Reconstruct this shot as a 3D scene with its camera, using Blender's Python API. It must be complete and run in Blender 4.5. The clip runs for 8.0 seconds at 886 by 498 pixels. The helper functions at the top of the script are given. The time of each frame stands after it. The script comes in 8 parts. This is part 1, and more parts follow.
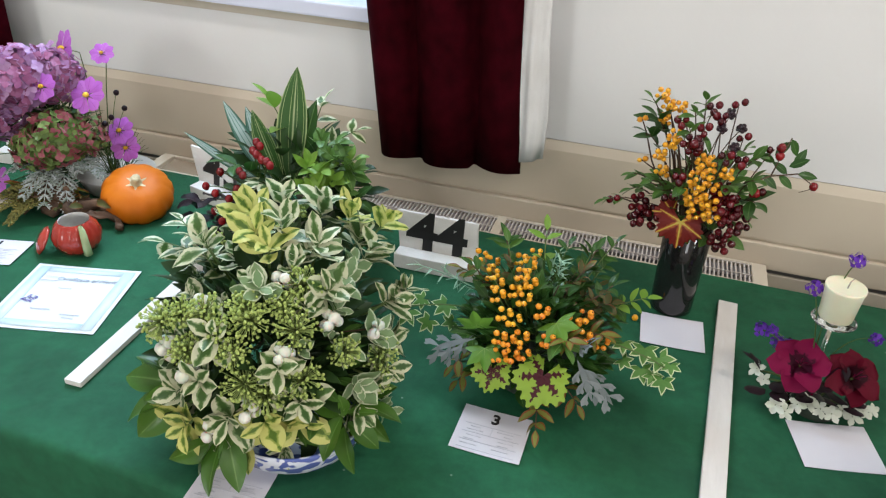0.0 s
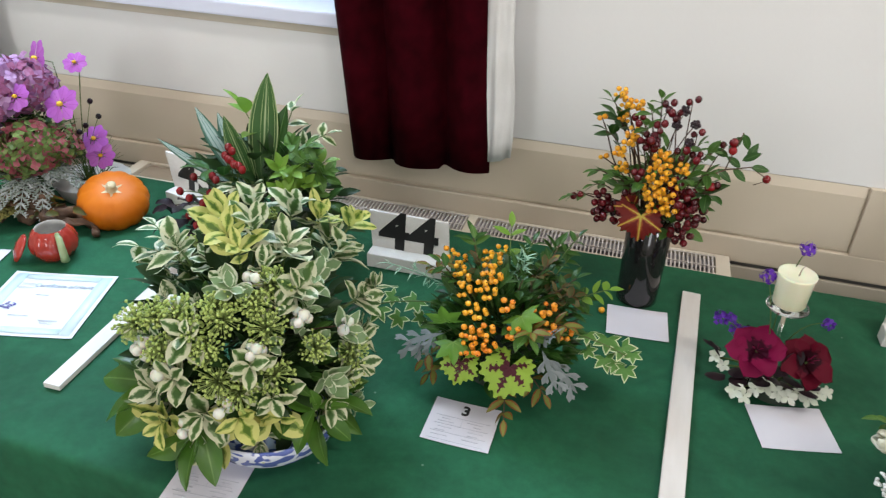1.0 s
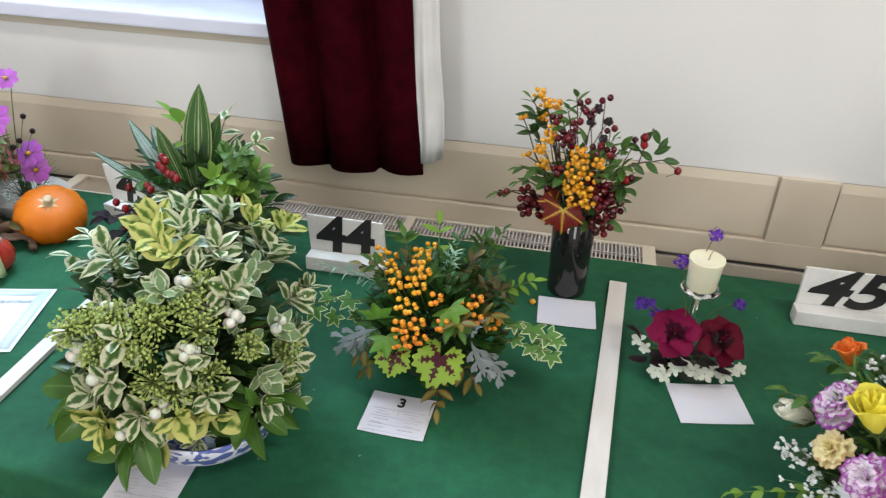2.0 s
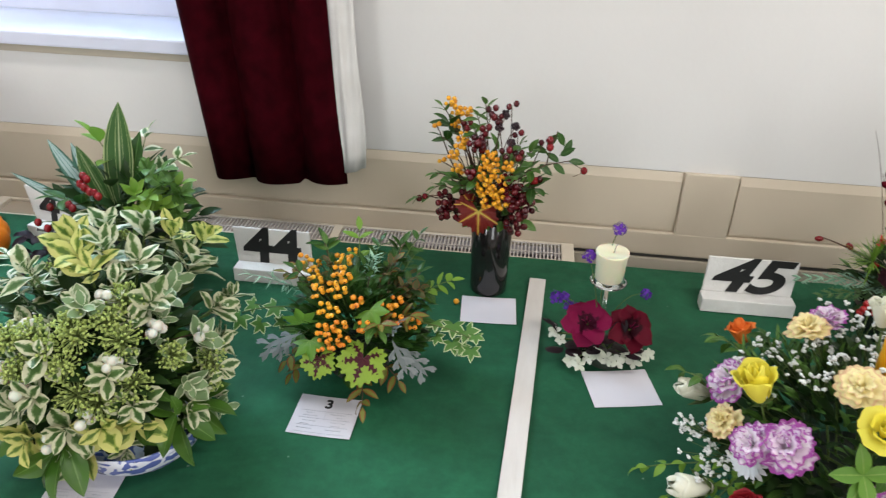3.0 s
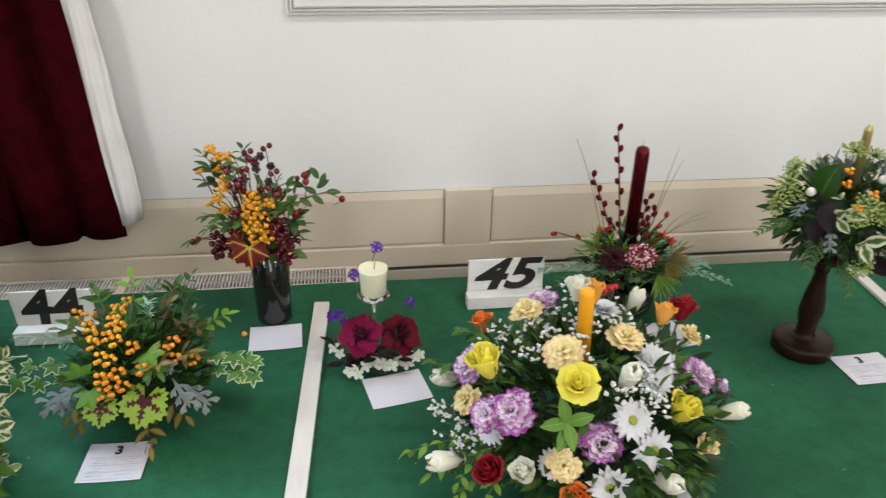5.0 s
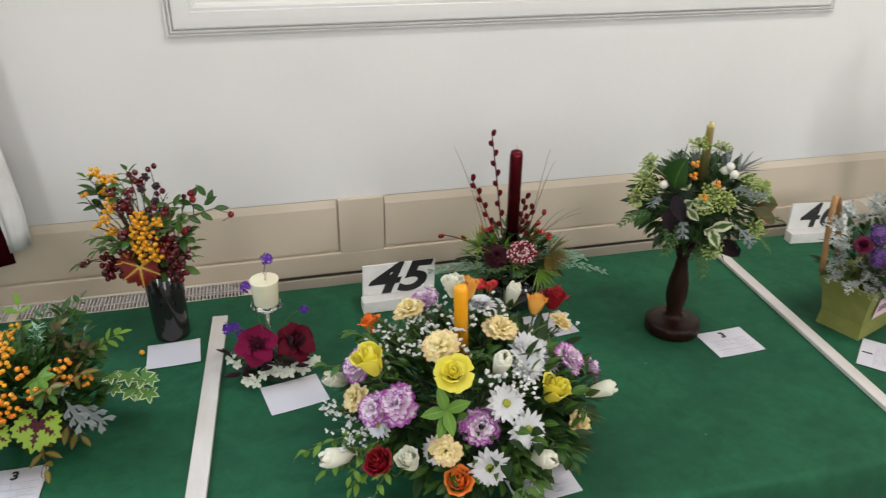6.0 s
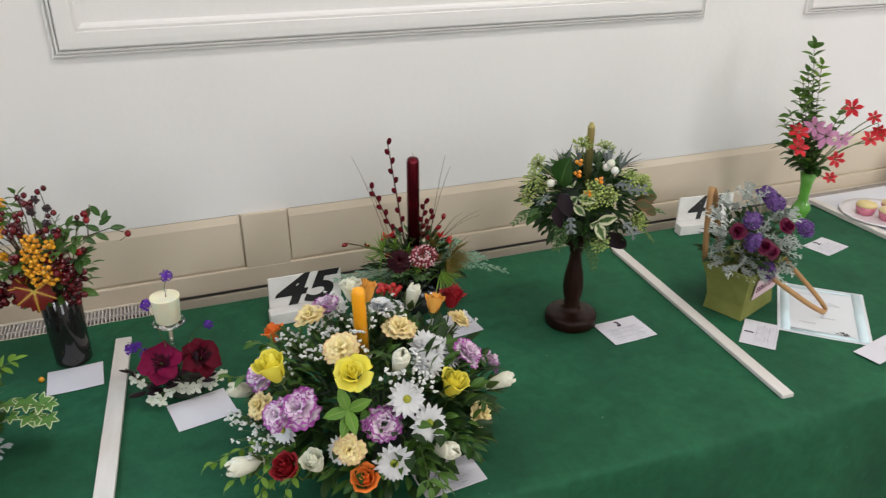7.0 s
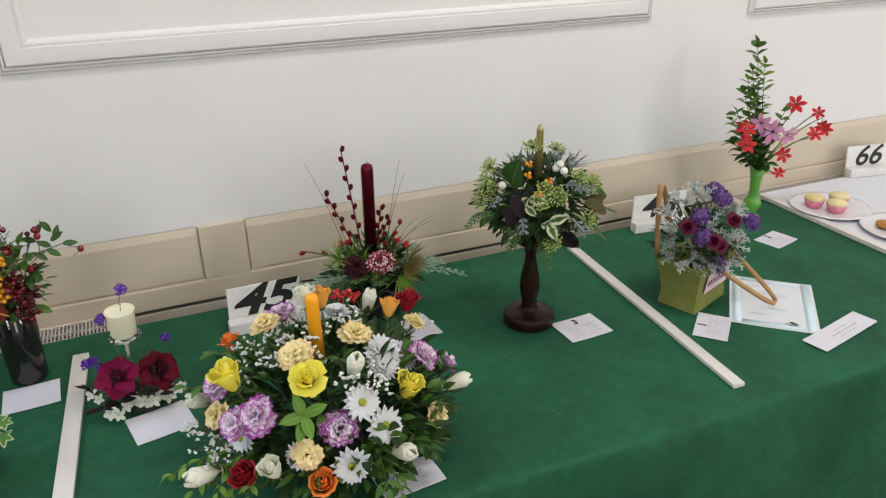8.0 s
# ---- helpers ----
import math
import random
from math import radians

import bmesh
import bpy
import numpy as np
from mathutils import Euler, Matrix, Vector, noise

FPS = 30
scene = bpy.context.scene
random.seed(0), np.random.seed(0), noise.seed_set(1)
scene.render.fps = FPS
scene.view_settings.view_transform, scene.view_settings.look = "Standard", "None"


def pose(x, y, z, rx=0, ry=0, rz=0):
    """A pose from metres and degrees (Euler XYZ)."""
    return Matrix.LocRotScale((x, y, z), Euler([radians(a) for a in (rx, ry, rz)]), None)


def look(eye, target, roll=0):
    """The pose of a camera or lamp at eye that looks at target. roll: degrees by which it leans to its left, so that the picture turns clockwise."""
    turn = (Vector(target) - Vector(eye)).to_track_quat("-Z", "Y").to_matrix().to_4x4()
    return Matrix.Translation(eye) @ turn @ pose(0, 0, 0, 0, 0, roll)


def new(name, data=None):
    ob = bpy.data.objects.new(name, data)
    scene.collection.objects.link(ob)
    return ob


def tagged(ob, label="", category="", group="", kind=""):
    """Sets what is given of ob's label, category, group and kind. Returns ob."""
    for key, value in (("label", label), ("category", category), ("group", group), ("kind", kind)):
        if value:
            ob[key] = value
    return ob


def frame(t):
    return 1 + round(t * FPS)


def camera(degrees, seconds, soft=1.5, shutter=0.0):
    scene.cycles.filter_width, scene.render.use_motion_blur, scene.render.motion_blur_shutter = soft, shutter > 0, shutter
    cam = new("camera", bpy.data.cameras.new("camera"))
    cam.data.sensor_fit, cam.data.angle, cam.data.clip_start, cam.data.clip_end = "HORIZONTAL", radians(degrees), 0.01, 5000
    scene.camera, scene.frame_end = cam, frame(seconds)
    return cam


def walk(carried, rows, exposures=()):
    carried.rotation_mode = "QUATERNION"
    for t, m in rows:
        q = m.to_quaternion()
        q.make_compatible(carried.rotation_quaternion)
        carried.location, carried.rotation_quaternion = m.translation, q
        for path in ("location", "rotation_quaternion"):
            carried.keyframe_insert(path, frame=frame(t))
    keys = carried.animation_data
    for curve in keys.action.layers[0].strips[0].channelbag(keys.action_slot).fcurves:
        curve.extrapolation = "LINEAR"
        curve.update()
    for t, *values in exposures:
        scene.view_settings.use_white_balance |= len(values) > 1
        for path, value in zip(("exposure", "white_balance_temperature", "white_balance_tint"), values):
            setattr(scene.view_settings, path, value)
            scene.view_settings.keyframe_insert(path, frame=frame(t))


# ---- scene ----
cam = camera(60.7, 8.0, soft=1.2, shutter=0.4)
PATH = [
    (0, (-0.159, -1.088, 1.435), (-0.621, 0.561, 0.403), 3.1),
    (0.5, (-0.151, -1.097, 1.44), (-0.605, 0.556, 0.409), 2.8),
    (1, (-0.13, -1.11, 1.448), (-0.554, 0.553, 0.42), 2.5),
    (1.5, (-0.105, -1.125, 1.455), (-0.481, 0.552, 0.431), 2.2),
    (3, (-0.036, -1.178, 1.479), (-0.22, 0.551, 0.492), 1.9),
    (3.5, (-0.005, -1.199, 1.488), (-0.109, 0.543, 0.511), 1.4),
    (4, (0.029, -1.225, 1.5), (0.028, 0.536, 0.553), 1.1),
    (4.5, (0.055, -1.251, 1.513), (0.173, 0.519, 0.589), 1.0),
    (6, (0.13, -1.352, 1.558), (0.565, 0.382, 0.661), 0.4),
    (6.5, (0.147, -1.381, 1.559), (0.68, 0.336, 0.682), 0.2),
    (7, (0.16, -1.404, 1.559), (0.789, 0.287, 0.697), -0.0),
    (7.5, (0.173, -1.424, 1.558), (0.848, 0.256, 0.709), -0.6),
    (8, (0.182, -1.431, 1.56), (0.883, 0.24, 0.715), -0.9),
]
walk(cam, [(t, look(eye, target, roll)) for t, eye, target, roll in PATH], [(0, 0.10), (3.5, 0.13), (4.7, 0.13), (6.0, -0.07), (8.0, -0.12)])

# ---- world, lamps, exposure ----
world = bpy.data.worlds.new("sky")
scene.world = world
world.use_nodes = True
_n, _l = world.node_tree.nodes, world.node_tree.links
_bg = _n["Background"]
_sky = _n.new("ShaderNodeTexSky")
_sky.sky_type = "NISHITA"
_sky.sun_disc = False
_sky.sun_elevation, _sky.sun_rotation = radians(32), radians(160)
_l.new(_sky.outputs[0], _bg.inputs[0])
_bg.inputs[1].default_value = 0.08


def area_lamp(name, m, w, h, watts, colour):
    d = bpy.data.lights.new(name, "AREA")
    d.shape, d.size, d.size_y, d.energy, d.color = "RECTANGLE", w, h, watts, colour
    ob = new(name, d)
    ob.matrix_world = m
    return ob


# daylight through the window in the panelled wall and through the tall windows across the hall
area_lamp("window_daylight", look((-1.03, 0.62, 2.00), (-0.98, -0.60, 0.95)), 0.76, 0.95, 11, (0.50, 0.72, 1.0))
area_lamp("window_daylight", look((-1.03, 0.165, 1.90), (-1.0, -1.0, 1.75)), 0.66, 0.80, 35, (0.60, 0.80, 1.0))
for _x, _w in ((-3.0, 76), (0.8, 34), (4.6, 102)):
    area_lamp("hall_window_daylight", look((_x, -5.85, 1.95), (_x * 0.4, 0.0, 1.3)), 1.1, 1.8, _w, (0.95, 0.97, 1.0))
# fluorescent fittings under the ceiling
for _x, _w in ((-2.4, 24), (1.3, 32), (4.2, 26)):
    for _y in (-0.9, -3.4):
        area_lamp("ceiling_tube_light", look((_x, _y, 3.36), (_x, _y, 0.0)), 1.5, 0.22, _w, (1.0, 0.965, 0.93))

# ---- node materials ----


def piece_random(n, l):
    """A random number for each piece: by object and by loose part."""
    geo, ob = n.new("ShaderNodeNewGeometry"), n.new("ShaderNodeObjectInfo")
    ad, fr = n.new("ShaderNodeMath"), n.new("ShaderNodeMath")
    fr.operation = "FRACT"
    l.new(geo.outputs["Random Per Island"], ad.inputs[0])
    l.new(ob.outputs["Random"], ad.inputs[1])
    l.new(ad.outputs[0], fr.inputs[0])
    return fr.outputs[0]


def mat(name, c1, c2=None, scale=40.0, rough=0.5, bump=0.0, bscale=None, metal=0.0, island=0.35, sheen=0.0, coat=0.0, trans=0.0, stretch=(1, 1, 1), sss=0.0, spec=0.35):
    """Two colours mixed by noise at two scales and by piece, with fine relief."""
    m = bpy.data.materials.new(name)
    m.use_nodes = True
    n, l = m.node_tree.nodes, m.node_tree.links
    b = n["Principled BSDF"]
    c2 = c2 or tuple(v * 0.8 for v in c1)
    tc = n.new("ShaderNodeTexCoord")
    mp = n.new("ShaderNodeMapping")
    mp.inputs["Scale"].default_value = stretch
    l.new(tc.outputs["Object"], mp.inputs[0])
    big = n.new("ShaderNodeTexNoise")
    big.inputs["Scale"].default_value = scale
    big.inputs["Detail"].default_value = 6
    l.new(mp.outputs[0], big.inputs["Vector"])
    mx = n.new("ShaderNodeMix")
    mx.inputs[0].default_value = island
    l.new(big.outputs["Fac"], mx.inputs[2])
    l.new(piece_random(n, l), mx.inputs[3])
    ramp = n.new("ShaderNodeValToRGB")
    ramp.color_ramp.elements[0].position, ramp.color_ramp.elements[1].position = 0.3, 0.72
    ramp.color_ramp.elements[0].color, ramp.color_ramp.elements[1].color = (*c1, 1), (*c2, 1)
    l.new(mx.outputs[0], ramp.inputs[0])
    l.new(ramp.outputs[0], b.inputs["Base Color"])
    b.inputs["Roughness"].default_value = rough
    b.inputs["Specular IOR Level"].default_value = spec
    b.inputs["Metallic"].default_value = metal
    b.inputs["Sheen Weight"].default_value = sheen
    b.inputs["Coat Weight"].default_value = coat
    b.inputs["Transmission Weight"].default_value = trans
    b.inputs["Subsurface Weight"].default_value = sss
    b.inputs["Subsurface Scale"].default_value = 0.004
    if bump:
        fine = n.new("ShaderNodeTexNoise")
        fine.inputs["Scale"].default_value = bscale or scale * 6
        fine.inputs["Detail"].default_value = 4
        l.new(mp.outputs[0], fine.inputs["Vector"])
        bp = n.new("ShaderNodeBump")
        bp.inputs["Strength"].default_value = bump
        bp.inputs["Distance"].default_value = 0.002
        l.new(fine.outputs["Fac"], bp.inputs["Height"])
        l.new(bp.outputs[0], b.inputs["Normal"])
    return m


def leaf_mat(name, core, core2, rim=None, at=0.6, spread=0.5, nscale=90.0, rough=0.42, vein=None, tip=None, trans=0.25, spec=0.28, ribs=None, mid=None, stripes=None):
    """A leaf or petal: the map's x runs from midrib (0) to margin (1), y from stalk to tip; the rim colour starts at `at`, broken up by noise."""
    m = bpy.data.materials.new(name)
    m.use_nodes = True
    n, l = m.node_tree.nodes, m.node_tree.links
    b = n["Principled BSDF"]
    tc = n.new("ShaderNodeTexCoord")
    uv = n.new("ShaderNodeSeparateXYZ")
    l.new(tc.outputs["UV"], uv.inputs[0])
    no = n.new("ShaderNodeTexNoise")
    no.inputs["Scale"].default_value = nscale
    no.inputs["Detail"].default_value = 4
    l.new(tc.outputs["Object"], no.inputs["Vector"])
    mixf = n.new("ShaderNodeMix")
    mixf.inputs[0].default_value = 0.6
    l.new(no.outputs["Fac"], mixf.inputs[2])
    l.new(piece_random(n, l), mixf.inputs[3])
    base = n.new("ShaderNodeMix")
    base.data_type = "RGBA"
    base.inputs[6].default_value, base.inputs[7].default_value = (*core, 1), (*core2, 1)
    l.new(mixf.outputs[0], base.inputs[0])
    last = base.outputs[2]

    fmap = n.new("ShaderNodeMapping")
    fmap.inputs["Scale"].default_value = (1.6, 5.0, 1.0)
    l.new(tc.outputs["UV"], fmap.inputs[0])
    fe = n.new("ShaderNodeTexNoise")
    fe.noise_dimensions = "4D"
    fe.inputs["Scale"].default_value, fe.inputs["Detail"].default_value = 1.3, 3
    l.new(fmap.outputs[0], fe.inputs["Vector"])
    wv = n.new("ShaderNodeMath")
    wv.operation = "MULTIPLY"
    l.new(piece_random(n, l), wv.inputs[0])
    wv.inputs[1].default_value = 40.0
    l.new(wv.outputs[0], fe.inputs["W"])

    def step(src, at_, spread_, colour, prev):
        ad = n.new("ShaderNodeMath")
        ad.operation = "MULTIPLY_ADD"
        l.new(fe.outputs["Fac"], ad.inputs[0])
        ad.inputs[1].default_value = spread_
        l.new(src, ad.inputs[2])
        mr = n.new("ShaderNodeMapRange")
        mr.inputs[1].default_value, mr.inputs[2].default_value = at_ + spread_ * 0.5 - 0.05, at_ + spread_ * 0.5 + 0.05
        l.new(ad.outputs[0], mr.inputs[0])
        mm = n.new("ShaderNodeMix")
        mm.data_type = "RGBA"
        l.new(mr.outputs[0], mm.inputs[0])
        l.new(prev, mm.inputs[6])
        mm.inputs[7].default_value = (*colour, 1)
        return mm.outputs[2]

    if rim:
        across = uv.outputs[0]
        if ribs:
            pp = n.new("ShaderNodeMath")
            pp.operation = "PINGPONG"
            pp.inputs[1].default_value = 0.5 / ribs[0]
            l.new(uv.outputs[1], pp.inputs[0])
            sc = n.new("ShaderNodeMath")
            sc.operation = "MULTIPLY_ADD"
            l.new(pp.outputs[0], sc.inputs[0])
            sc.inputs[1].default_value = 2 * ribs[0] * ribs[1]
            l.new(uv.outputs[0], sc.inputs[2])
            across = sc.outputs[0]
        if mid:
            last = step(across, mid[0], mid[1], mid[2], last)
        last = step(across, at, spread, rim, last)
    if stripes:
        pp = n.new("ShaderNodeMath")
        pp.operation = "PINGPONG"
        pp.inputs[1].default_value = 0.5 / stripes[0]
        l.new(uv.outputs[0], pp.inputs[0])
        sc = n.new("ShaderNodeMath")
        sc.operation = "MULTIPLY"
        l.new(pp.outputs[0], sc.inputs[0])
        sc.inputs[1].default_value = 2 * stripes[0]
        last = step(sc.outputs[0], stripes[1], stripes[2], stripes[3], last)
    if tip:
        last = step(uv.outputs[1], tip[0], tip[1], tip[2], last)
    if vein:
        inv = n.new("ShaderNodeMath")
        inv.operation = "SUBTRACT"
        inv.inputs[0].default_value = 1.0
        l.new(uv.outputs[0], inv.inputs[1])
        last = step(inv.outputs[0], vein[0], vein[1], vein[2], last)
    l.new(last, b.inputs["Base Color"])
    b.inputs["Roughness"].default_value = rough
    b.inputs["Specular IOR Level"].default_value = spec
    bp = n.new("ShaderNodeBump")
    bp.inputs["Strength"].default_value = 0.25
    bp.inputs["Distance"].default_value = 0.001
    l.new(no.outputs["Fac"], bp.inputs["Height"])
    l.new(bp.outputs[0], b.inputs["Normal"])
    if trans:
        tr = n.new("ShaderNodeBsdfTranslucent")
        l.new(last, tr.inputs[0])
        ms = n.new("ShaderNodeMixShader")
        ms.inputs[0].default_value = trans
        l.new(b.outputs[0], ms.inputs[1])
        l.new(tr.outputs[0], ms.inputs[2])
        l.new(ms.outputs[0], n["Material Output"].inputs[0])
    return m


def glass_mat(name, colour, rough=0.03):
    m = bpy.data.materials.new(name)
    m.use_nodes = True
    b = m.node_tree.nodes["Principled BSDF"]
    b.inputs["Base Color"].default_value = (*colour, 1)
    b.inputs["Roughness"].default_value = rough
    b.inputs["Transmission Weight"].default_value = 1.0
    b.inputs["IOR"].default_value = 1.45
    return m


M_WALL = mat("wall_paint", (0.695, 0.685, 0.668), (0.66, 0.65, 0.635), 3.0, 0.55, 0.25, 55, island=0.0)
M_DADO = mat("dado_paint", (0.575, 0.495, 0.388), (0.53, 0.455, 0.352), 4.0, 0.42, 0.2, 40, island=0.0)
M_SKIRT = mat("skirting_paint", (0.52, 0.465, 0.375), (0.44, 0.39, 0.31), 5.0, 0.5, 0.2, 40, island=0.0)
M_GLOSS = mat("white_gloss_paint", (0.68, 0.71, 0.84), (0.63, 0.66, 0.78), 8.0, 0.3, 0.1, 60, island=0.0)
M_FLOOR = mat("floor_boards", (0.20, 0.115, 0.06), (0.13, 0.07, 0.036), 3.0, 0.35, 0.2, 60, stretch=(1, 8, 1))
M_CEIL = mat("ceiling_paint", (0.75, 0.74, 0.71), (0.70, 0.69, 0.66), 2.0, 0.7, 0.1, island=0.0)
M_CLOTH = mat("green_cloth", (0.009, 0.065, 0.031), (0.014, 0.105, 0.048), 5.0, 0.75, 0.35, 900, island=0.0, spec=0.22)
_n, _l = M_CLOTH.node_tree.nodes, M_CLOTH.node_tree.links
_soft, _bump2 = _n.new("ShaderNodeTexNoise"), _n.new("ShaderNodeBump")
_soft.inputs["Scale"].default_value, _soft.inputs["Detail"].default_value, _soft.inputs["Distortion"].default_value = 5.0, 3, 0.8
_bump2.inputs["Strength"].default_value, _bump2.inputs["Distance"].default_value = 0.8, 0.014
_l.new(_n["Mapping"].outputs[0], _soft.inputs["Vector"])
_l.new(_soft.outputs["Fac"], _bump2.inputs["Height"])
_l.new(_bump2.outputs[0], _n["Bump"].inputs["Normal"])
_wear, _lint, _mixw, _mixl, _cutl = _n.new("ShaderNodeTexNoise"), _n.new("ShaderNodeTexVoronoi"), _n.new("ShaderNodeMix"), _n.new("ShaderNodeMix"), _n.new("ShaderNodeMapRange")
_wear.inputs["Scale"].default_value, _wear.inputs["Detail"].default_value, _wear.inputs["Roughness"].default_value = 38.0, 8, 0.7
_lint.inputs["Scale"].default_value = 16.0
_mixw.data_type = _mixl.data_type = "RGBA"
_mixw.blend_type, _mixw.inputs[0].default_value = "OVERLAY", 0.55
_cutl.inputs[1].default_value, _cutl.inputs[2].default_value, _cutl.inputs[3].default_value, _cutl.inputs[4].default_value = 0.030, 0.018, 0.0, 0.45
for _t in (_wear, _lint):
    _l.new(_n["Mapping"].outputs[0], _t.inputs["Vector"])
_l.new(_n["Color Ramp"].outputs[0], _mixw.inputs[6])
_l.new(_wear.outputs["Fac"], _mixw.inputs[7])
_l.new(_lint.outputs["Distance"], _cutl.inputs[0])
_l.new(_cutl.outputs[0], _mixl.inputs[0])
_l.new(_mixw.outputs[2], _mixl.inputs[6])
_mixl.inputs[7].default_value = (0.30, 0.36, 0.30, 1)
_l.new(_mixl.outputs[2], _n["Principled BSDF"].inputs["Base Color"])
M_WHITECLOTH = mat("white_cloth", (0.64, 0.65, 0.69), (0.58, 0.59, 0.64), 9.0, 0.7, 0.4, 400, island=0.0)
M_VELVET = mat("red_velvet", (0.035, 0.0013, 0.0040), (0.015, 0.0006, 0.0018), 30.0, 0.9, 0.3, 500, island=0.0, spec=0.03)
M_LINING = mat("curtain_lining", (0.648, 0.637, 0.621), (0.558, 0.546, 0.524), 14.0, 0.7, 0.3, 300, island=0.0)
M_BATTEN = mat("white_batten_paint", (0.66, 0.63, 0.60), (0.52, 0.49, 0.45), 26.0, 0.45, 0.4, 120, island=0.0, stretch=(1, 0.2, 1))
M_CARD = mat("white_card", (0.60, 0.59, 0.635), (0.57, 0.56, 0.61), 12.0, 0.6, 0.05, island=0.0)
M_CERT = mat("certificate_paper", (0.61, 0.64, 0.67), (0.59, 0.62, 0.655), 12.0, 0.45, 0.05, island=0.0)
M_CERTBLUE = mat("certificate_border_print", (0.50, 0.64, 0.69), (0.57, 0.68, 0.72), 30.0, 0.45, island=0.0)
M_INK = mat("black_print", (0.010, 0.010, 0.010), (0.016, 0.016, 0.016), 60.0, 0.5)
M_GREYINK = mat("grey_print", (0.42, 0.42, 0.47), (0.52, 0.52, 0.57), 60.0, 0.6)
M_BLUEINK = mat("blue_print", (0.10, 0.09, 0.30), (0.14, 0.13, 0.36), 60.0, 0.6)
M_TITLE = mat("pale_blue_lettering", (0.36, 0.42, 0.52), (0.42, 0.48, 0.56), 60.0, 0.6)
M_BLOCK = mat("number_block_paint", (0.68, 0.67, 0.65), (0.58, 0.57, 0.54), 24.0, 0.5, 0.5, 160, island=0.0)
M_RAD = mat("radiator_enamel", (0.58, 0.52, 0.42), (0.52, 0.46, 0.37), 9.0, 0.35, 0.1, island=0.0)
M_FIN = mat("grille_enamel", (0.52, 0.48, 0.45), (0.46, 0.42, 0.39), 20.0, 0.4, 0.1, island=0.2)
M_DARK = mat("dark_recess", (0.12, 0.11, 0.105), (0.08, 0.075, 0.07), 20.0, 0.8)
M_BAFFLE = mat("radiator_baffle", (0.31, 0.29, 0.31), (0.25, 0.235, 0.25), 14.0, 0.5, 0.1, island=0.0)
M_TRAY = mat("dusty_brown_plate", (0.30, 0.235, 0.17), (0.24, 0.185, 0.13), 12.0, 0.7, 0.2, island=0.0)
M_RADIN = mat("radiator_inside", (0.30, 0.28, 0.29), (0.22, 0.21, 0.22), 20.0, 0.6)
M_GLASS = glass_mat("window_glass", (1, 1, 1), 0.0)

# ---- mesh helpers ----
Z = Vector((0, 0, 1))
TOP = 0.75
rnd = random.Random(7)


class Shape:
    """Gathers vertices, faces and map coordinates of one mesh."""

    def __init__(self):
        self.v, self.f, self.uv, self.mi, self.cut = [], [], [], [], []

    def add(self, vs, fs, uvs=None, m=None, mi=0):
        o = len(self.v)
        self.cut.append((o, len(self.f)))
        self.v += [m @ Vector(p) for p in vs] if m is not None else [Vector(p) for p in vs]
        self.f += [tuple(i + o for i in f) for f in fs]
        self.uv += uvs or [(0.5, 0.5)] * len(vs)
        self.mi += [mi] * len(fs)
        return self

    def mesh(self, name, mats, smooth=True):
        me = bpy.data.meshes.new(name)
        me.from_pydata([tuple(p) for p in self.v], [], self.f)
        lay = me.uv_layers.new(name="UVMap")
        vi = np.zeros(len(me.loops), dtype=np.int32)
        me.loops.foreach_get("vertex_index", vi)
        lay.data.foreach_set("uv", np.array(self.uv, dtype=np.float32)[vi].ravel())
        for m in mats if isinstance(mats, (list, tuple)) else [mats]:
            me.materials.append(m)
        me.polygons.foreach_set("material_index", self.mi)
        me.polygons.foreach_set("use_smooth", [smooth] * len(me.polygons))
        me.update()
        return me


    def pieces(self):
        """Each added piece as a shape of its own."""
        ends = self.cut[1:] + [(len(self.v), len(self.f))]
        for (v0, f0), (v1, f1) in zip(self.cut, ends):
            q = Shape()
            q.v, q.uv, q.mi = self.v[v0:v1], self.uv[v0:v1], self.mi[f0:f1]
            q.f = [tuple(i - v0 for i in f) for f in self.f[f0:f1]]
            yield q


def part(name, s, mats, parent, label="", smooth=True):
    ob = new(name, s.mesh(name, mats, smooth))
    ob.parent = parent
    return tagged(ob, label=label)


def thing(name, at, label, category, group="", rz=0.0):
    ob = new(name)
    ob.empty_display_size = 0.02
    ob.matrix_world = pose(*at, 0, 0, rz)
    return tagged(ob, label, category, group)


def solid(name, s, mats, label, category, group="", kind="", at=None, smooth=False):
    ob = new(name, s.mesh(name, mats, smooth))
    if at is not None:
        ob.matrix_world = at
    return tagged(ob, label, category, group, kind)


def box(s, lo, hi, bevel=0.0, m=None, mi=0):
    """A box with chamfered edges."""
    (x0, y0, z0), (x1, y1, z1) = lo, hi
    if not bevel:
        vs = [(x, y, z) for z in (z0, z1) for y in (y0, y1) for x in (x0, x1)]
        return s.add(vs, [(0, 2, 3, 1), (4, 5, 7, 6), (0, 1, 5, 4), (2, 6, 7, 3), (0, 4, 6, 2), (1, 3, 7, 5)], None, m, mi)
    bm = bmesh.new()
    bmesh.ops.create_cube(bm, size=1, matrix=Matrix.LocRotScale(((x0 + x1) / 2, (y0 + y1) / 2, (z0 + z1) / 2), None, (x1 - x0, y1 - y0, z1 - z0)))
    bmesh.ops.bevel(bm, geom=bm.edges[:], offset=bevel, segments=2, affect="EDGES", profile=0.6)
    vs = [v.co.copy() for v in bm.verts]
    fs = [[v.index for v in f.verts] for f in bm.faces]
    bm.free()
    return s.add(vs, fs, None, m, mi)


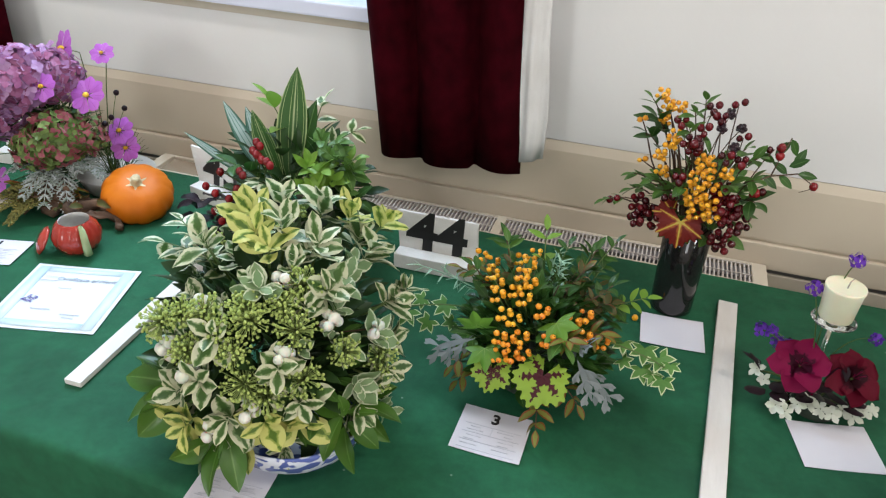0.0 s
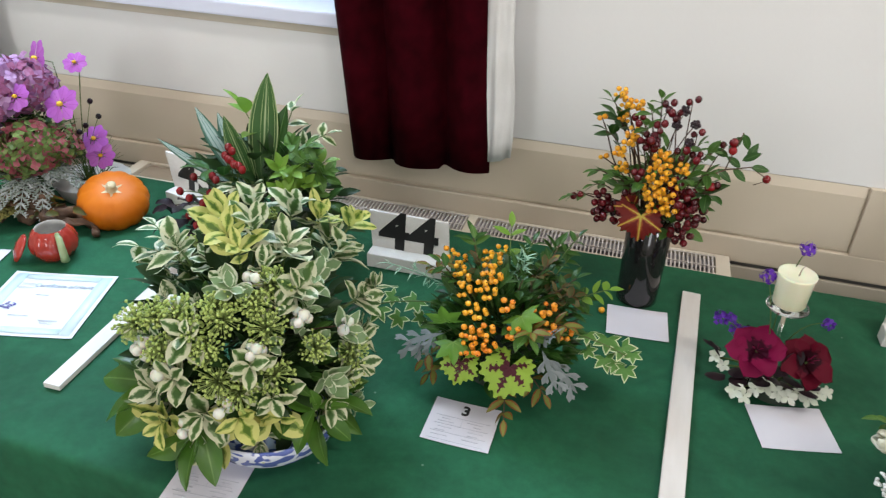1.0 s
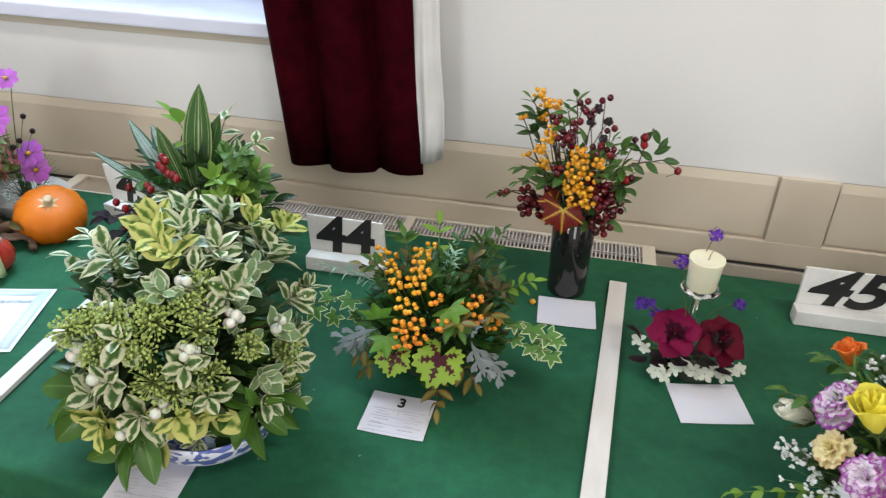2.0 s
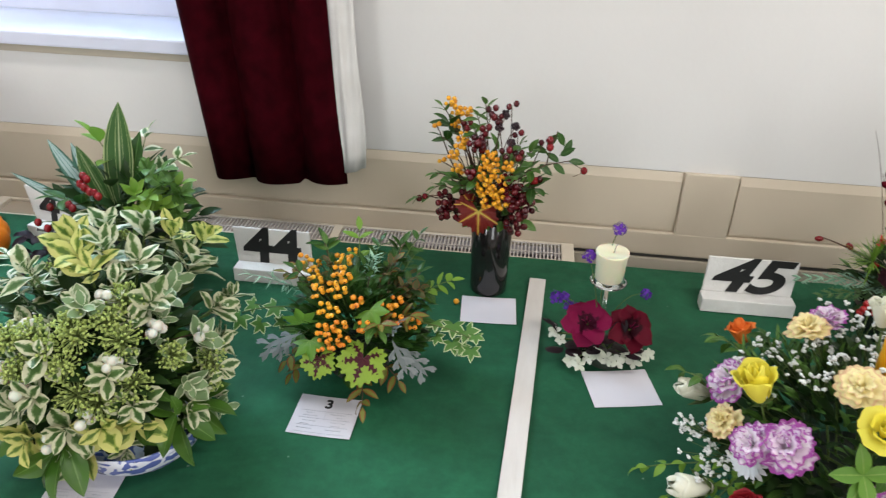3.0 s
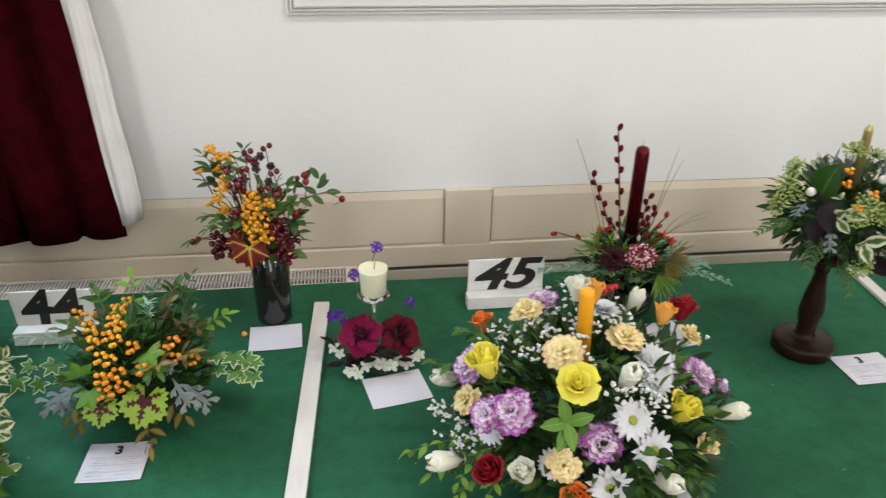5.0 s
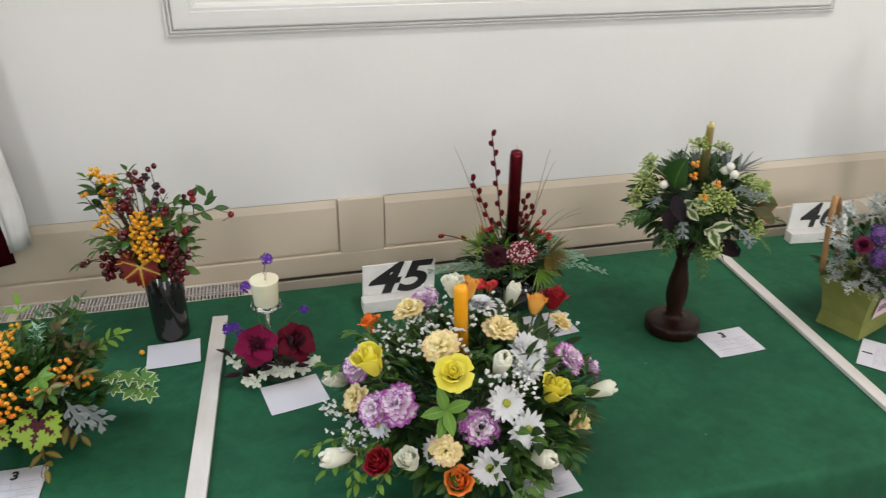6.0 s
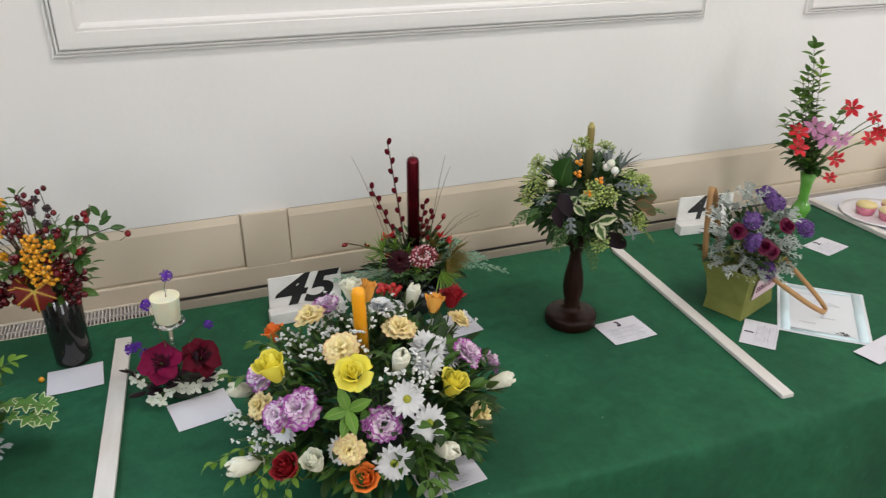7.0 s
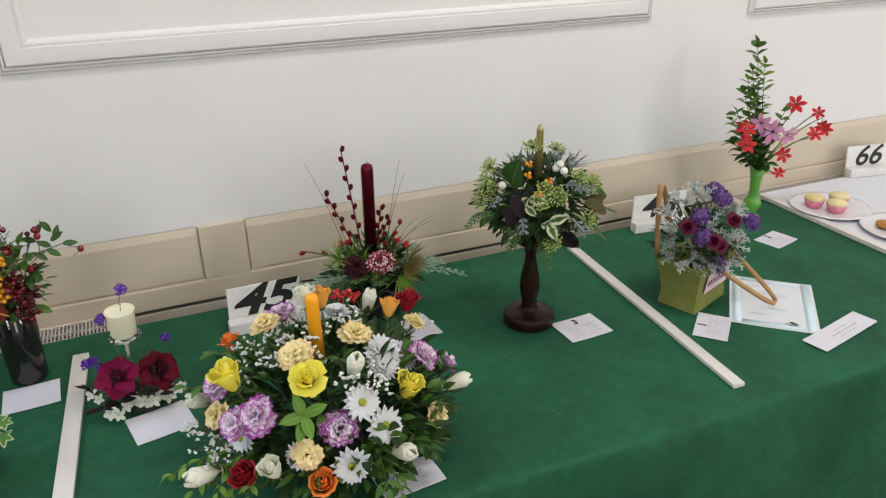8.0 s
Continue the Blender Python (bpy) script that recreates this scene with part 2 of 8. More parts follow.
def lathe(s, prof, n=28, m=None, mi=0, ribs=0, depth=0.0, cap=True):
    """Turns a list of (radius, height); ribs presses flutes into it."""
    vs, fs, uvs = [], [], []
    for k, (r, z) in enumerate(prof):
        for i in range(n):
            a = 2 * math.pi * i / n
            q = r * (1 - depth * abs(math.cos(ribs * a / 2)) ** 6) if ribs else r
            vs.append((q * math.cos(a), q * math.sin(a), z))
            uvs.append((i / n, k / max(1, len(prof) - 1)))
    for k in range(len(prof) - 1):
        for i in range(n):
            j = (i + 1) % n
            fs.append((k * n + i, k * n + j, k * n + n + j, k * n + n + i))
    if cap:
        fs.append(tuple(range(n - 1, -1, -1)))
        fs.append(tuple((len(prof) - 1) * n + i for i in range(n)))
    return s.add(vs, fs, uvs, m, mi)


def ball(s, p, r, n=8, rings=5, squash=1.0, m=None, mi=0):
    vs, fs, uvs = [], [], []
    for k in range(rings + 1):
        t = math.pi * k / rings
        for i in range(n):
            a = 2 * math.pi * i / n
            vs.append((r * math.sin(t) * math.cos(a), r * math.sin(t) * math.sin(a), r * squash * math.cos(t)))
            uvs.append((k / rings, k / rings))
    for k in range(rings):
        for i in range(n):
            j = (i + 1) % n
            fs.append((k * n + i, k * n + n + i, k * n + n + j, k * n + j))
    mm = Matrix.Translation(p) @ m if m is not None else Matrix.Translation(p)
    return s.add(vs, fs, uvs, mm, mi)


def tube(s, pts, r0, r1=None, n=5, mi=0):
    """A tapered round stem along points."""
    r1 = r0 if r1 is None else r1
    pts = [Vector(p) for p in pts]
    vs, fs, uvs = [], [], []
    for k, p in enumerate(pts):
        d = (pts[min(k + 1, len(pts) - 1)] - pts[max(k - 1, 0)]).normalized()
        a = d.cross(Vector((0.3, 0.9, 0.25))).normalized()
        b = d.cross(a)
        r = r0 + (r1 - r0) * k / max(1, len(pts) - 1)
        for i in range(n):
            t = 2 * math.pi * i / n
            vs.append(p + (a * math.cos(t) + b * math.sin(t)) * r)
            uvs.append((0.3, k / max(1, len(pts) - 1)))
    for k in range(len(pts) - 1):
        for i in range(n):
            j = (i + 1) % n
            fs.append((k * n + i, k * n + j, k * n + n + j, k * n + n + i))
    fs.append(tuple(range(n - 1, -1, -1)))
    fs.append(tuple((len(pts) - 1) * n + i for i in range(n)))
    return s.add(vs, fs, uvs)


def arc(p, q, lift=0.02, n=6, side=0.0):
    """Points from p to q, bowed upwards by lift."""
    p, q = Vector(p), Vector(q)
    w = (q - p).cross(Z)
    w = w.normalized() if w.length > 1e-6 else Vector((1, 0, 0))
    return [p.lerp(q, i / n) + (Z * lift + w * side) * 4 * (i / n) * (1 - i / n) for i in range(n + 1)]


def aim(p, d, up=Z, roll=0.0):
    """A pose at p whose y axis points along d and whose z axis is near up."""
    y = Vector(d).normalized()
    x = y.cross(Vector(up))
    if x.length < 1e-4:
        x = y.cross(Vector((1, 0.2, 0)))
    x.normalize()
    z = x.cross(y)
    m = Matrix((x, y, z)).transposed().to_4x4()
    return Matrix.Translation(p) @ m @ Matrix.Rotation(roll, 4, "Y")


def face_to(p, d, spin=0.0):
    """A pose at p whose z axis points along d."""
    return Matrix.Translation(p) @ Vector(d).normalized().to_track_quat("Z", "Y").to_matrix().to_4x4() @ Matrix.Rotation(spin, 4, "Z")


def leaf(s, m, length, width, fold=0.25, curl=0.25, n=6, wide=0.45, wave=0.0, mi=0, tip=1.0, blunt=0.8):
    """A leaf blade with a folded midrib, curling tip and pointed ends, along y of the pose."""
    vs, uvs, fs = [], [], []
    ph = rnd.random() * 6
    for k in range(n + 1):
        t = k / n
        w = width / 2 * (math.sin(math.pi * t ** (math.log(0.5) / math.log(wide))) ** blunt if 0 < t < 1 else 0.03) * (tip if t > 0.9 else 1)
        z = -curl * length * t * t
        y = length * t * (1 - 0.25 * curl * t)
        for u in (-1, -0.55, 0, 0.55, 1):
            vs.append((u * w, y, z + fold * abs(u) * w + wave * width * math.sin(9 * t + ph + 2 * u) * abs(u)))
            uvs.append((abs(u), t))
    for k in range(n):
        for i in range(4):
            a = k * 5 + i
            fs.append((a, a + 1, a + 6, a + 5))
    return s.add(vs, fs, uvs, m, mi)


def lobed(s, m, r, lobes, cut=0.45, sharp=1.0, droop=0.25, span=2.6, n=36, mi=0, teeth=0.0, veins=0.9, edge=0.45, rib=1.0, feather=0.0, rings=5):
    """A palmate leaf (ivy, vine, coleus): lobes round the stalk, y is the main lobe; map x grows away from the lobe ribs (veins) and towards the margin (edge)."""
    vs, uvs, fs = [(0, 0, 0)], [(0.0, 0.0)], []
    for q in range(1, rings + 1):
        for i in range(n + 1):
            a = -span + 2 * span * i / n
            ph = (a / span) * lobes / 2
            near = abs(ph - round(ph)) * 2
            t = q / rings
            prof = 1 - cut * near ** sharp
            rr = r * prof * (0.72 + 0.28 * math.cos(a * 0.6)) * (1 + teeth * (0.6 if i % 4 < 2 else -0.6) * t ** 3)
            vs.append((rr * t * math.sin(a), rr * t * math.cos(a), -droop * r * t * t * (0.6 + 0.4 * math.cos(2 * a)) + 0.07 * r * near * t))
            uvs.append((max(0.0, min(1.0, veins * near ** rib * t ** 0.5 + edge * t * t + feather * math.sin(30 * t - 9 * near))), t))
    for i in range(n):
        fs.append((0, 2 + i, 1 + i))
        for q in range(rings - 1):
            a, b = 1 + q * (n + 1) + i, 1 + (q + 1) * (n + 1) + i
            fs.append((a, a + 1, b + 1, b))
    return s.add(vs, fs, uvs, m, mi)


def dissected(s, m, length, width, pairs=3, mi=0):
    """A deeply cut leaf with paired blunt lobes (silver ragwort)."""
    leaf(s, m, length, width * 0.20, 0.1, 0.2, 5, 0.6, mi=mi, tip=2, blunt=0.5)
    for k in range(pairs):
        t = (k + 0.9) / (pairs + 0.9)
        for side in (-1, 1):
            p = m @ Vector((0, length * t, -0.2 * length * t * t))
            d = m.to_3x3() @ Vector((side * 0.8, 0.75, rnd.uniform(-0.25, 0.1)))
            ll = width * 0.66 * (1 - 0.5 * abs(t - 0.55)) * rnd.uniform(0.85, 1.1)
            mm = aim(p, d, m.to_3x3() @ Z)
            leaf(s, mm, ll, width * 0.19, 0.1, 0.15, 4, 0.72, mi=mi, tip=2, blunt=0.5)
            leaf(s, aim(mm @ Vector((0, ll * 0.45, 0)), mm.to_3x3() @ Vector((-side * 0.55, 0.8, 0)), mm.to_3x3() @ Z), ll * 0.46, width * 0.14, 0.1, 0.1, 3, 0.7, mi=mi, tip=2, blunt=0.5)


def petal(s, m, ang, r0, r1, h, half, curl=0.0, n=5, mi=0, ruffle=0.0, droop=0.0, power=1.4):
    """One cupped petal round the z axis of the pose, at angle ang: from radius r0 at the base to r1 and height h at the lip."""
    vs, uvs, fs = [], [], []
    ph = rnd.random() * 6
    for k in range(n + 1):
        t = k / n
        rr = r0 + (r1 - r0) * t ** power + curl * t ** 5
        zz = h * math.sin(t * math.pi / 2) - droop * t ** 3
        ww = half * (math.sin(math.pi * (0.12 + 0.62 * t)) ** 0.7)
        for i in range(n + 1):
            u = -1 + 2 * i / n
            q = rr * (1 - 0.06 * u * u * t) + ruffle * math.sin(7 * u + ph) * t * t
            vs.append((q * math.cos(ang + u * ww), q * math.sin(ang + u * ww), zz - 0.22 * abs(h) * u * u * t * t + ruffle * 0.6 * math.cos(6 * u + ph) * t * t))
            uvs.append((abs(u), t))
    w = n + 1
    for k in range(n):
        for i in range(n):
            a = k * w + i
            fs.append((a, a + 1, a + w + 1, a + w))
    return s.add(vs, fs, uvs, m, mi)


def rose(s, m, r, opened=0.7, layers=6):
    """A rose of overall radius r: a tight heart of wrapped petals, the outer ones laid open."""
    for k in range(layers):
        f = k / (layers - 1)
        n = 3 if k < 3 else 4
        o = min(1.0, opened * (0.25 + 1.3 * f ** 2))
        for i in range(n):
            a = i * 2 * math.pi / n + k * 0.9 + rnd.uniform(-0.25, 0.25)
            shut = r * (0.18 + 0.50 * f)
            r1 = shut + (r * (0.3 + 0.75 * f) - shut) * o
            h = r * ((1.45 - 0.12 * f) * (1 - o) + (0.95 - 0.45 * f) * o)
            petal(s, m, a, 0.12 * r + 0.12 * r * f, r1 * rnd.uniform(0.93, 1.06), h * rnd.uniform(0.90, 1.06), 1.0 - 0.12 * f, r * (0.22 * f * o - 0.10 * (1 - o)), 7, 0, 0.03 * r * (0.3 + f), 0.10 * r * f * o, 0.55 + 0.7 * o)


def carnation(s, m, r, count=22):
    """Broad frilled petals in overlapping rings that rise to a crumpled heart."""
    rings = 4
    for q in range(rings):
        f = 1 - q / (rings - 0.4)
        n = max(3, round(count * (0.36, 0.28, 0.22, 0.14)[q]))
        for i in range(n):
            mm = m @ Matrix.Rotation(rnd.uniform(-0.16, 0.16), 4, "X") @ Matrix.Rotation(rnd.uniform(-0.16, 0.16), 4, "Y")
            petal(s, mm, i * 2 * math.pi / n + q * 0.7 + rnd.uniform(-0.25, 0.25), 0.05 * r, r * (0.16 + 0.84 * f) * rnd.uniform(0.88, 1.05), r * (0.85 - 0.62 * f * f) * rnd.uniform(0.85, 1.12), 0.62 + 0.5 * (1 - f), 0, 10, 0, 0.062 * r)


def bud(s, m, r):
    """A long furled rosebud that narrows to its lip."""
    for k in range(3):
        for i in range(3):
            petal(s, m, i * 2.094 + k * 0.8, 0.34 * r, r * (0.74 + 0.07 * k), r * (2.75 - 0.26 * k), 1.25, r * (-0.50 + 0.10 * k), 8, 0, 0.015 * r, 0.0, 0.7)


def rays(s, m, r, count, width, lift=0.12, droop=0.0, layers=1, notch=False, wide=0.6):
    """Flat ray petals round a centre (daisies, cosmos)."""
    for q in range(layers):
        for i in range(count):
            a = (i + 0.5 * q) * 2 * math.pi / count + rnd.uniform(-0.06, 0.06)
            d = Vector((math.cos(a), math.sin(a), lift + 0.18 * q + rnd.uniform(-0.06, 0.06)))
            leaf(s, m @ aim((d.x * r * 0.08, d.y * r * 0.08, 0.002 * q), d), r * rnd.uniform(0.9, 1.02) * (1 - 0.15 * q), width, -0.12 if notch else 0.15, droop, 5, wide, 0.02 if notch else 0.0, tip=6 if notch else 3)


def dome_points(n, top=-0.25):
    """Directions spread evenly over a ball, from straight up down to height top."""
    return [Vector((math.sqrt(max(0, 1 - z * z)) * math.cos(i * 2.39996), math.sqrt(max(0, 1 - z * z)) * math.sin(i * 2.39996), z))
            for i, z in ((i, 1 - (1 - top) * (i + 0.5) / n) for i in range(n))]


def mophead(s, m, r, count=60, size=0.3, top=-0.4):
    """A hydrangea head: four-petalled florets over a ball."""
    for d in dome_points(count, top):
        mm = m @ face_to(d * r * rnd.uniform(0.78, 1.06), d + Vector((rnd.uniform(-0.7, 0.7), rnd.uniform(-0.7, 0.7), rnd.uniform(-0.6, 0.6))), rnd.random() * 3)
        for i in range(4):
            a = i * math.pi / 2
            leaf(s, mm @ aim((0, 0, 0), (math.cos(a), math.sin(a), rnd.uniform(0.0, 0.4))), r * size * rnd.uniform(0.85, 1.1), r * size * 0.92, 0.15, 0.15, 4, 0.55, tip=3)


def umbel(heads, stalks, p, d, r, count=26, bead=0.0034):
    """A ball of stalked green beads (ivy in fruit) on a stem."""
    m = face_to(p, d, rnd.random() * 6)
    for q in dome_points(count, -0.2):
        q = Vector((q.x * 1.1, q.y * 1.1, q.z * 0.85)) + Vector((rnd.uniform(-0.16, 0.16), rnd.uniform(-0.16, 0.16), rnd.uniform(-0.16, 0.16)))
        e = m @ (q * r * rnd.uniform(0.72, 1.08))
        tube(stalks, [m @ Vector((0, 0, -0.1 * r)), e], 0.0006, 0.0006, 3)
        ball(heads, e, bead * rnd.uniform(0.8, 1.15), 6, 4)


def cluster(s, p, r, count, bead, squash=1.0, dark=None):
    """Berries packed in a bunch; dark takes the little calyx ends."""
    for d in dome_points(count, -0.9):
        q = Vector(p) + d * r * rnd.uniform(0.75, 1.05)
        b = bead * rnd.uniform(0.82, 1.12)
        ball(s, q, b, 8, 6, squash)
        if dark is not None:
            ball(dark, q + (d + Vector((0, -0.5, 0.1))).normalized() * b * 0.93, b * 0.25, 5, 3)


def sprig(leaves, stems, p, q, pairs, length, width, lift=0.01, fold=0.2, curl=0.25, spread=0.9, wide=0.45, opposite=True, end=True, thick=0.0012, up=Z, wave=0.0):
    """A leafy shoot from p to q."""
    pts = arc(p, q, lift, 6)
    tube(stems, pts, thick, thick * 0.6, 5)
    for k in range(pairs):
        t = (k + 0.8) / (pairs + 0.3)
        i = min(5, int(t * 6))
        c = pts[i].lerp(pts[i + 1], t * 6 - i)
        d = (pts[i + 1] - pts[i]).normalized()
        for sd in ((-1, 1) if opposite else ((-1) ** k,)):
            side = d.cross(Vector(up))
            side = side.normalized() if side.length > 1e-3 else Vector((1, 0, 0))
            if k % 2 and opposite:
                side = (side * 0.55 + d.cross(side) * 0.75).normalized()
            v = side * sd * spread + d * 0.6 + Vector((rnd.uniform(-0.2, 0.2), rnd.uniform(-0.2, 0.2), rnd.uniform(-0.1, 0.25)))
            leaf(leaves, aim(c, v, up, rnd.uniform(-0.35, 0.35)), length * rnd.uniform(0.75, 1.1), width * rnd.uniform(0.8, 1.1), fold, curl * rnd.uniform(0.5, 1.3), 6, wide, wave)
    if end:
        leaf(leaves, aim(pts[-1], pts[-1] - pts[-2], up, rnd.uniform(-0.4, 0.4)), length * 0.8, width * 0.8, fold, curl, 6, wide, wave)


def rosette(leaves, p, d, count, length, width, lift=0.45, fold=0.25, curl=0.35, wide=0.5, wave=0.03, blunt=0.8):
    """A loose whorl of unequal leaves round the end of a shoot."""
    m = face_to(p, d, rnd.random() * 6)
    for i in range(count):
        a = i * 2.39996 + rnd.uniform(-0.5, 0.5)
        f = (1 - 0.4 * i / count) * rnd.uniform(0.72, 1.15)
        v = Vector((math.cos(a), math.sin(a), lift * rnd.uniform(0.2, 2.0) + 0.9 * (i / count)))
        leaf(leaves, m @ aim((0, 0, 0.003 * i - 0.006), v, Z, rnd.uniform(-0.5, 0.5)), length * f, width * f * rnd.uniform(0.85, 1.15), fold * rnd.uniform(0.3, 2.0), curl * rnd.uniform(-0.3, 1.6), 7, wide, wave, blunt=blunt)


def frond(s, p, q, pairs, length, width=0.0016, lift=0.01, second=True, mi=0):
    """A flat feathery conifer spray."""
    pts = arc(p, q, lift, 8)
    tube(s, pts, 0.0012, 0.0006, 4)
    for k in range(pairs):
        t = (k + 0.5) / pairs
        i = min(7, int(t * 8))
        c = pts[i].lerp(pts[i + 1], t * 8 - i)
        d = (pts[i + 1] - pts[i]).normalized()
        side = d.cross(Z).normalized()
        for sd in (-1, 1):
            v = (side * sd * 0.8 + d * 0.8 + Z * rnd.uniform(-0.15, 0.15)).normalized()
            ll = length * (1.1 - 0.7 * t) * rnd.uniform(0.75, 1.15)
            e = c + v * ll
            tube(s, [c, c + v * ll * 0.55 + Z * 0.001, e - Z * 0.1 * ll], width, width * 0.5, 4)
            if second:
                for j in range(3):
                    b = c.lerp(e, (j + 0.8) / 3.6)
                    for s2 in (-1, 1):
                        v2 = (d * 0.9 * s2 + v * 0.9).normalized()
                        tube(s, [b, b + v2 * ll * 0.33], width * 0.85, width * 0.45, 3)


def text_mesh(body, size, bold=0.0, shear=0.0, mat_=None, depth=0.0004):
    c = bpy.data.curves.new("lettering", "FONT")
    c.body, c.size, c.offset, c.shear, c.extrude, c.align_x, c.align_y = body, size, bold, shear, depth, "CENTER", "CENTER"
    ob = bpy.data.objects.new("lettering", c)
    scene.collection.objects.link(ob)
    me = bpy.data.meshes.new_from_object(ob.evaluated_get(bpy.context.evaluated_depsgraph_get()))
    bpy.data.objects.remove(ob)
    me.materials.clear()
    me.materials.append(mat_)
    return me


def lettering(body, size, m, parent, bold=0.0, shear=0.0, mat_=None, name="numeral", stretch=1.0):
    ob = new(name, text_mesh(body, size, bold, shear, mat_))
    ob.parent = parent
    ob.matrix_local = m @ Matrix.Diagonal((stretch, 1, 1, 1))
    return ob

# ---- the hall ----
WALL, DADO = 0.198, 0.186
BACK = 0.096
X0, X1, Y0, CEIL = -5.0, 6.0, -6.0, 3.4


def structure(name, s, m, label, category, smooth=False):
    return solid(name, s, m, label, category, kind="structure", smooth=smooth)


# panelled wall with the window opening
WX0, WX1, WZ0, WZ1 = -1.44, -0.62, 1.083, 2.45
s = Shape()
for a, b, c, d in ((X0, WX0, 0, CEIL), (WX1, X1, 0, CEIL), (WX0, WX1, 0, WZ0), (WX0, WX1, WZ1, CEIL)):
    box(s, (a, WALL, c), (b, WALL + 0.3, d))
structure("wall_north", s, M_WALL, "off-white painted plaster wall above a beige dado", "wall")
s = Shape()
box(s, (X0, Y0 - 0.2, 0), (X1, Y0, CEIL))
structure("wall_south", s, M_WALL, "off-white painted plaster wall across the hall", "wall")
s = Shape()
box(s, (X0 - 0.2, Y0, 0), (X0, WALL + 0.3, CEIL))
structure("wall_west", s, M_WALL, "off-white painted plaster end wall", "wall")
s = Shape()
box(s, (X1, Y0, 0), (X1 + 0.2, WALL + 0.3, CEIL))
structure("wall_east", s, M_WALL, "off-white painted plaster end wall", "wall")
s = Shape()
box(s, (X0, Y0, -0.1), (X1, WALL + 0.3, 0))
structure("floor", s, M_FLOOR, "brown varnished wooden hall floor", "floor")
s = Shape()
box(s, (X0, Y0, CEIL), (X1, WALL + 0.3, CEIL + 0.15))
structure("ceiling", s, M_CEIL, "white painted hall ceiling", "ceiling")

# dado: a flush face with raised-field panels; each panel's top edge slopes back under the wall line
DZ0, DZ1, DTOP = 0.729, 0.779, 0.908
STILES = (X0, -3.9, -3.8, -1.82, -1.72, 0.2775, 0.3775, 2.68, 2.78, 4.6, 4.7, X1)
s = Shape()
box(s, (X0, DADO + 0.010, 0.722), (X1, WALL + 0.001, DTOP - 0.001))
dado = structure("dado_panelling", s, M_DADO, "beige painted dado panelling with recessed panels", "panelling")
s = Shape()
box(s, (X0, DADO, DZ0), (X1, DADO + 0.0105, DZ1), 0.0025)
part("rail", s, M_DADO, dado, smooth=False)
for a, b in zip(STILES[1:-1:2], STILES[2:-1:2]):
    s = Shape()
    box(s, (a, DADO + 0.0004, DZ1 - 0.001), (b, WALL - 0.0005, DTOP + 0.0005), 0.002)
    part("stile", s, M_DADO, dado, smooth=False)
for a, b in zip(STILES[0::2], STILES[1::2]):
    s = Shape()
    y0, y1, e = DADO + 0.0055, DADO + 0.0100, 0.004
    vs = [(x, y, z) for x in (a + e, b - e) for y, z in ((y1, DZ1 + 0.003), (y0, DZ1 + 0.006), (y0, DTOP - 0.019), (y0 + 0.0008, DTOP - 0.016), (WALL - 0.002, DTOP - 0.001), (WALL, DTOP - 0.001), (WALL, DZ1 + 0.003))]
    s.add(vs, [(i, (i + 1) % 7, 7 + (i + 1) % 7, 7 + i) for i in range(7)] + [tuple(range(6, -1, -1)), tuple(range(7, 14))])
    part("panel", s, M_DADO, dado, smooth=False)
s = Shape()
box(s, (X0, DADO + 0.0080, 0.7195), (X1, WALL, 0.7288))
part("joint", s, M_DARK, dado, "dark open joint", smooth=False)
s = Shape()
box(s, (X0, DADO + 0.0025, 0.0), (X1, WALL, 0.7192), 0.002)
structure("lower_panelling", s, M_SKIRT, "dull beige painted lower wall boarding", "panelling")

# raised picture-frame mouldings on the upper wall


def wall_moulding(name, x0, x1, z0, z1):
    """A mitred frame swept with a stepped profile: out from the wall, inwards from the rim."""
    prof = [(0.0, 0.0), (0.0, 0.006), (0.004, 0.009), (0.0065, 0.0015), (0.0085, 0.009), (0.0115, 0.010), (0.0132, 0.0022), (0.0152, 0.010), (0.018, 0.0115), (0.030, 0.0125), (0.046, 0.0125), (0.0475, 0.007), (0.053, 0.0085), (0.058, 0.006), (0.062, 0.0)]
    s = Shape()
    k = len(prof)
    vs = []
    for sx, sz in ((0, 0), (1, 0), (1, 1), (0, 1)):
        for d, h in prof:
            vs.append(((x1 - d) if sx else (x0 + d), WALL - h, (z1 - d) if sz else (z0 + d)))
    fs = []
    for c in range(4):
        e = (c + 1) % 4
        fs += [(c * k + i, e * k + i, e * k + i + 1, c * k + i + 1) for i in range(k - 1)]
    s.add(vs, fs)
    return structure(name, s, M_WALL, "white plaster panel moulding raised on the wall", "trim")


wall_moulding("trim_1", -0.026, 1.447, 1.269, 2.9)
wall_moulding("trim_2", 1.766, 3.2, 1.258, 2.9)

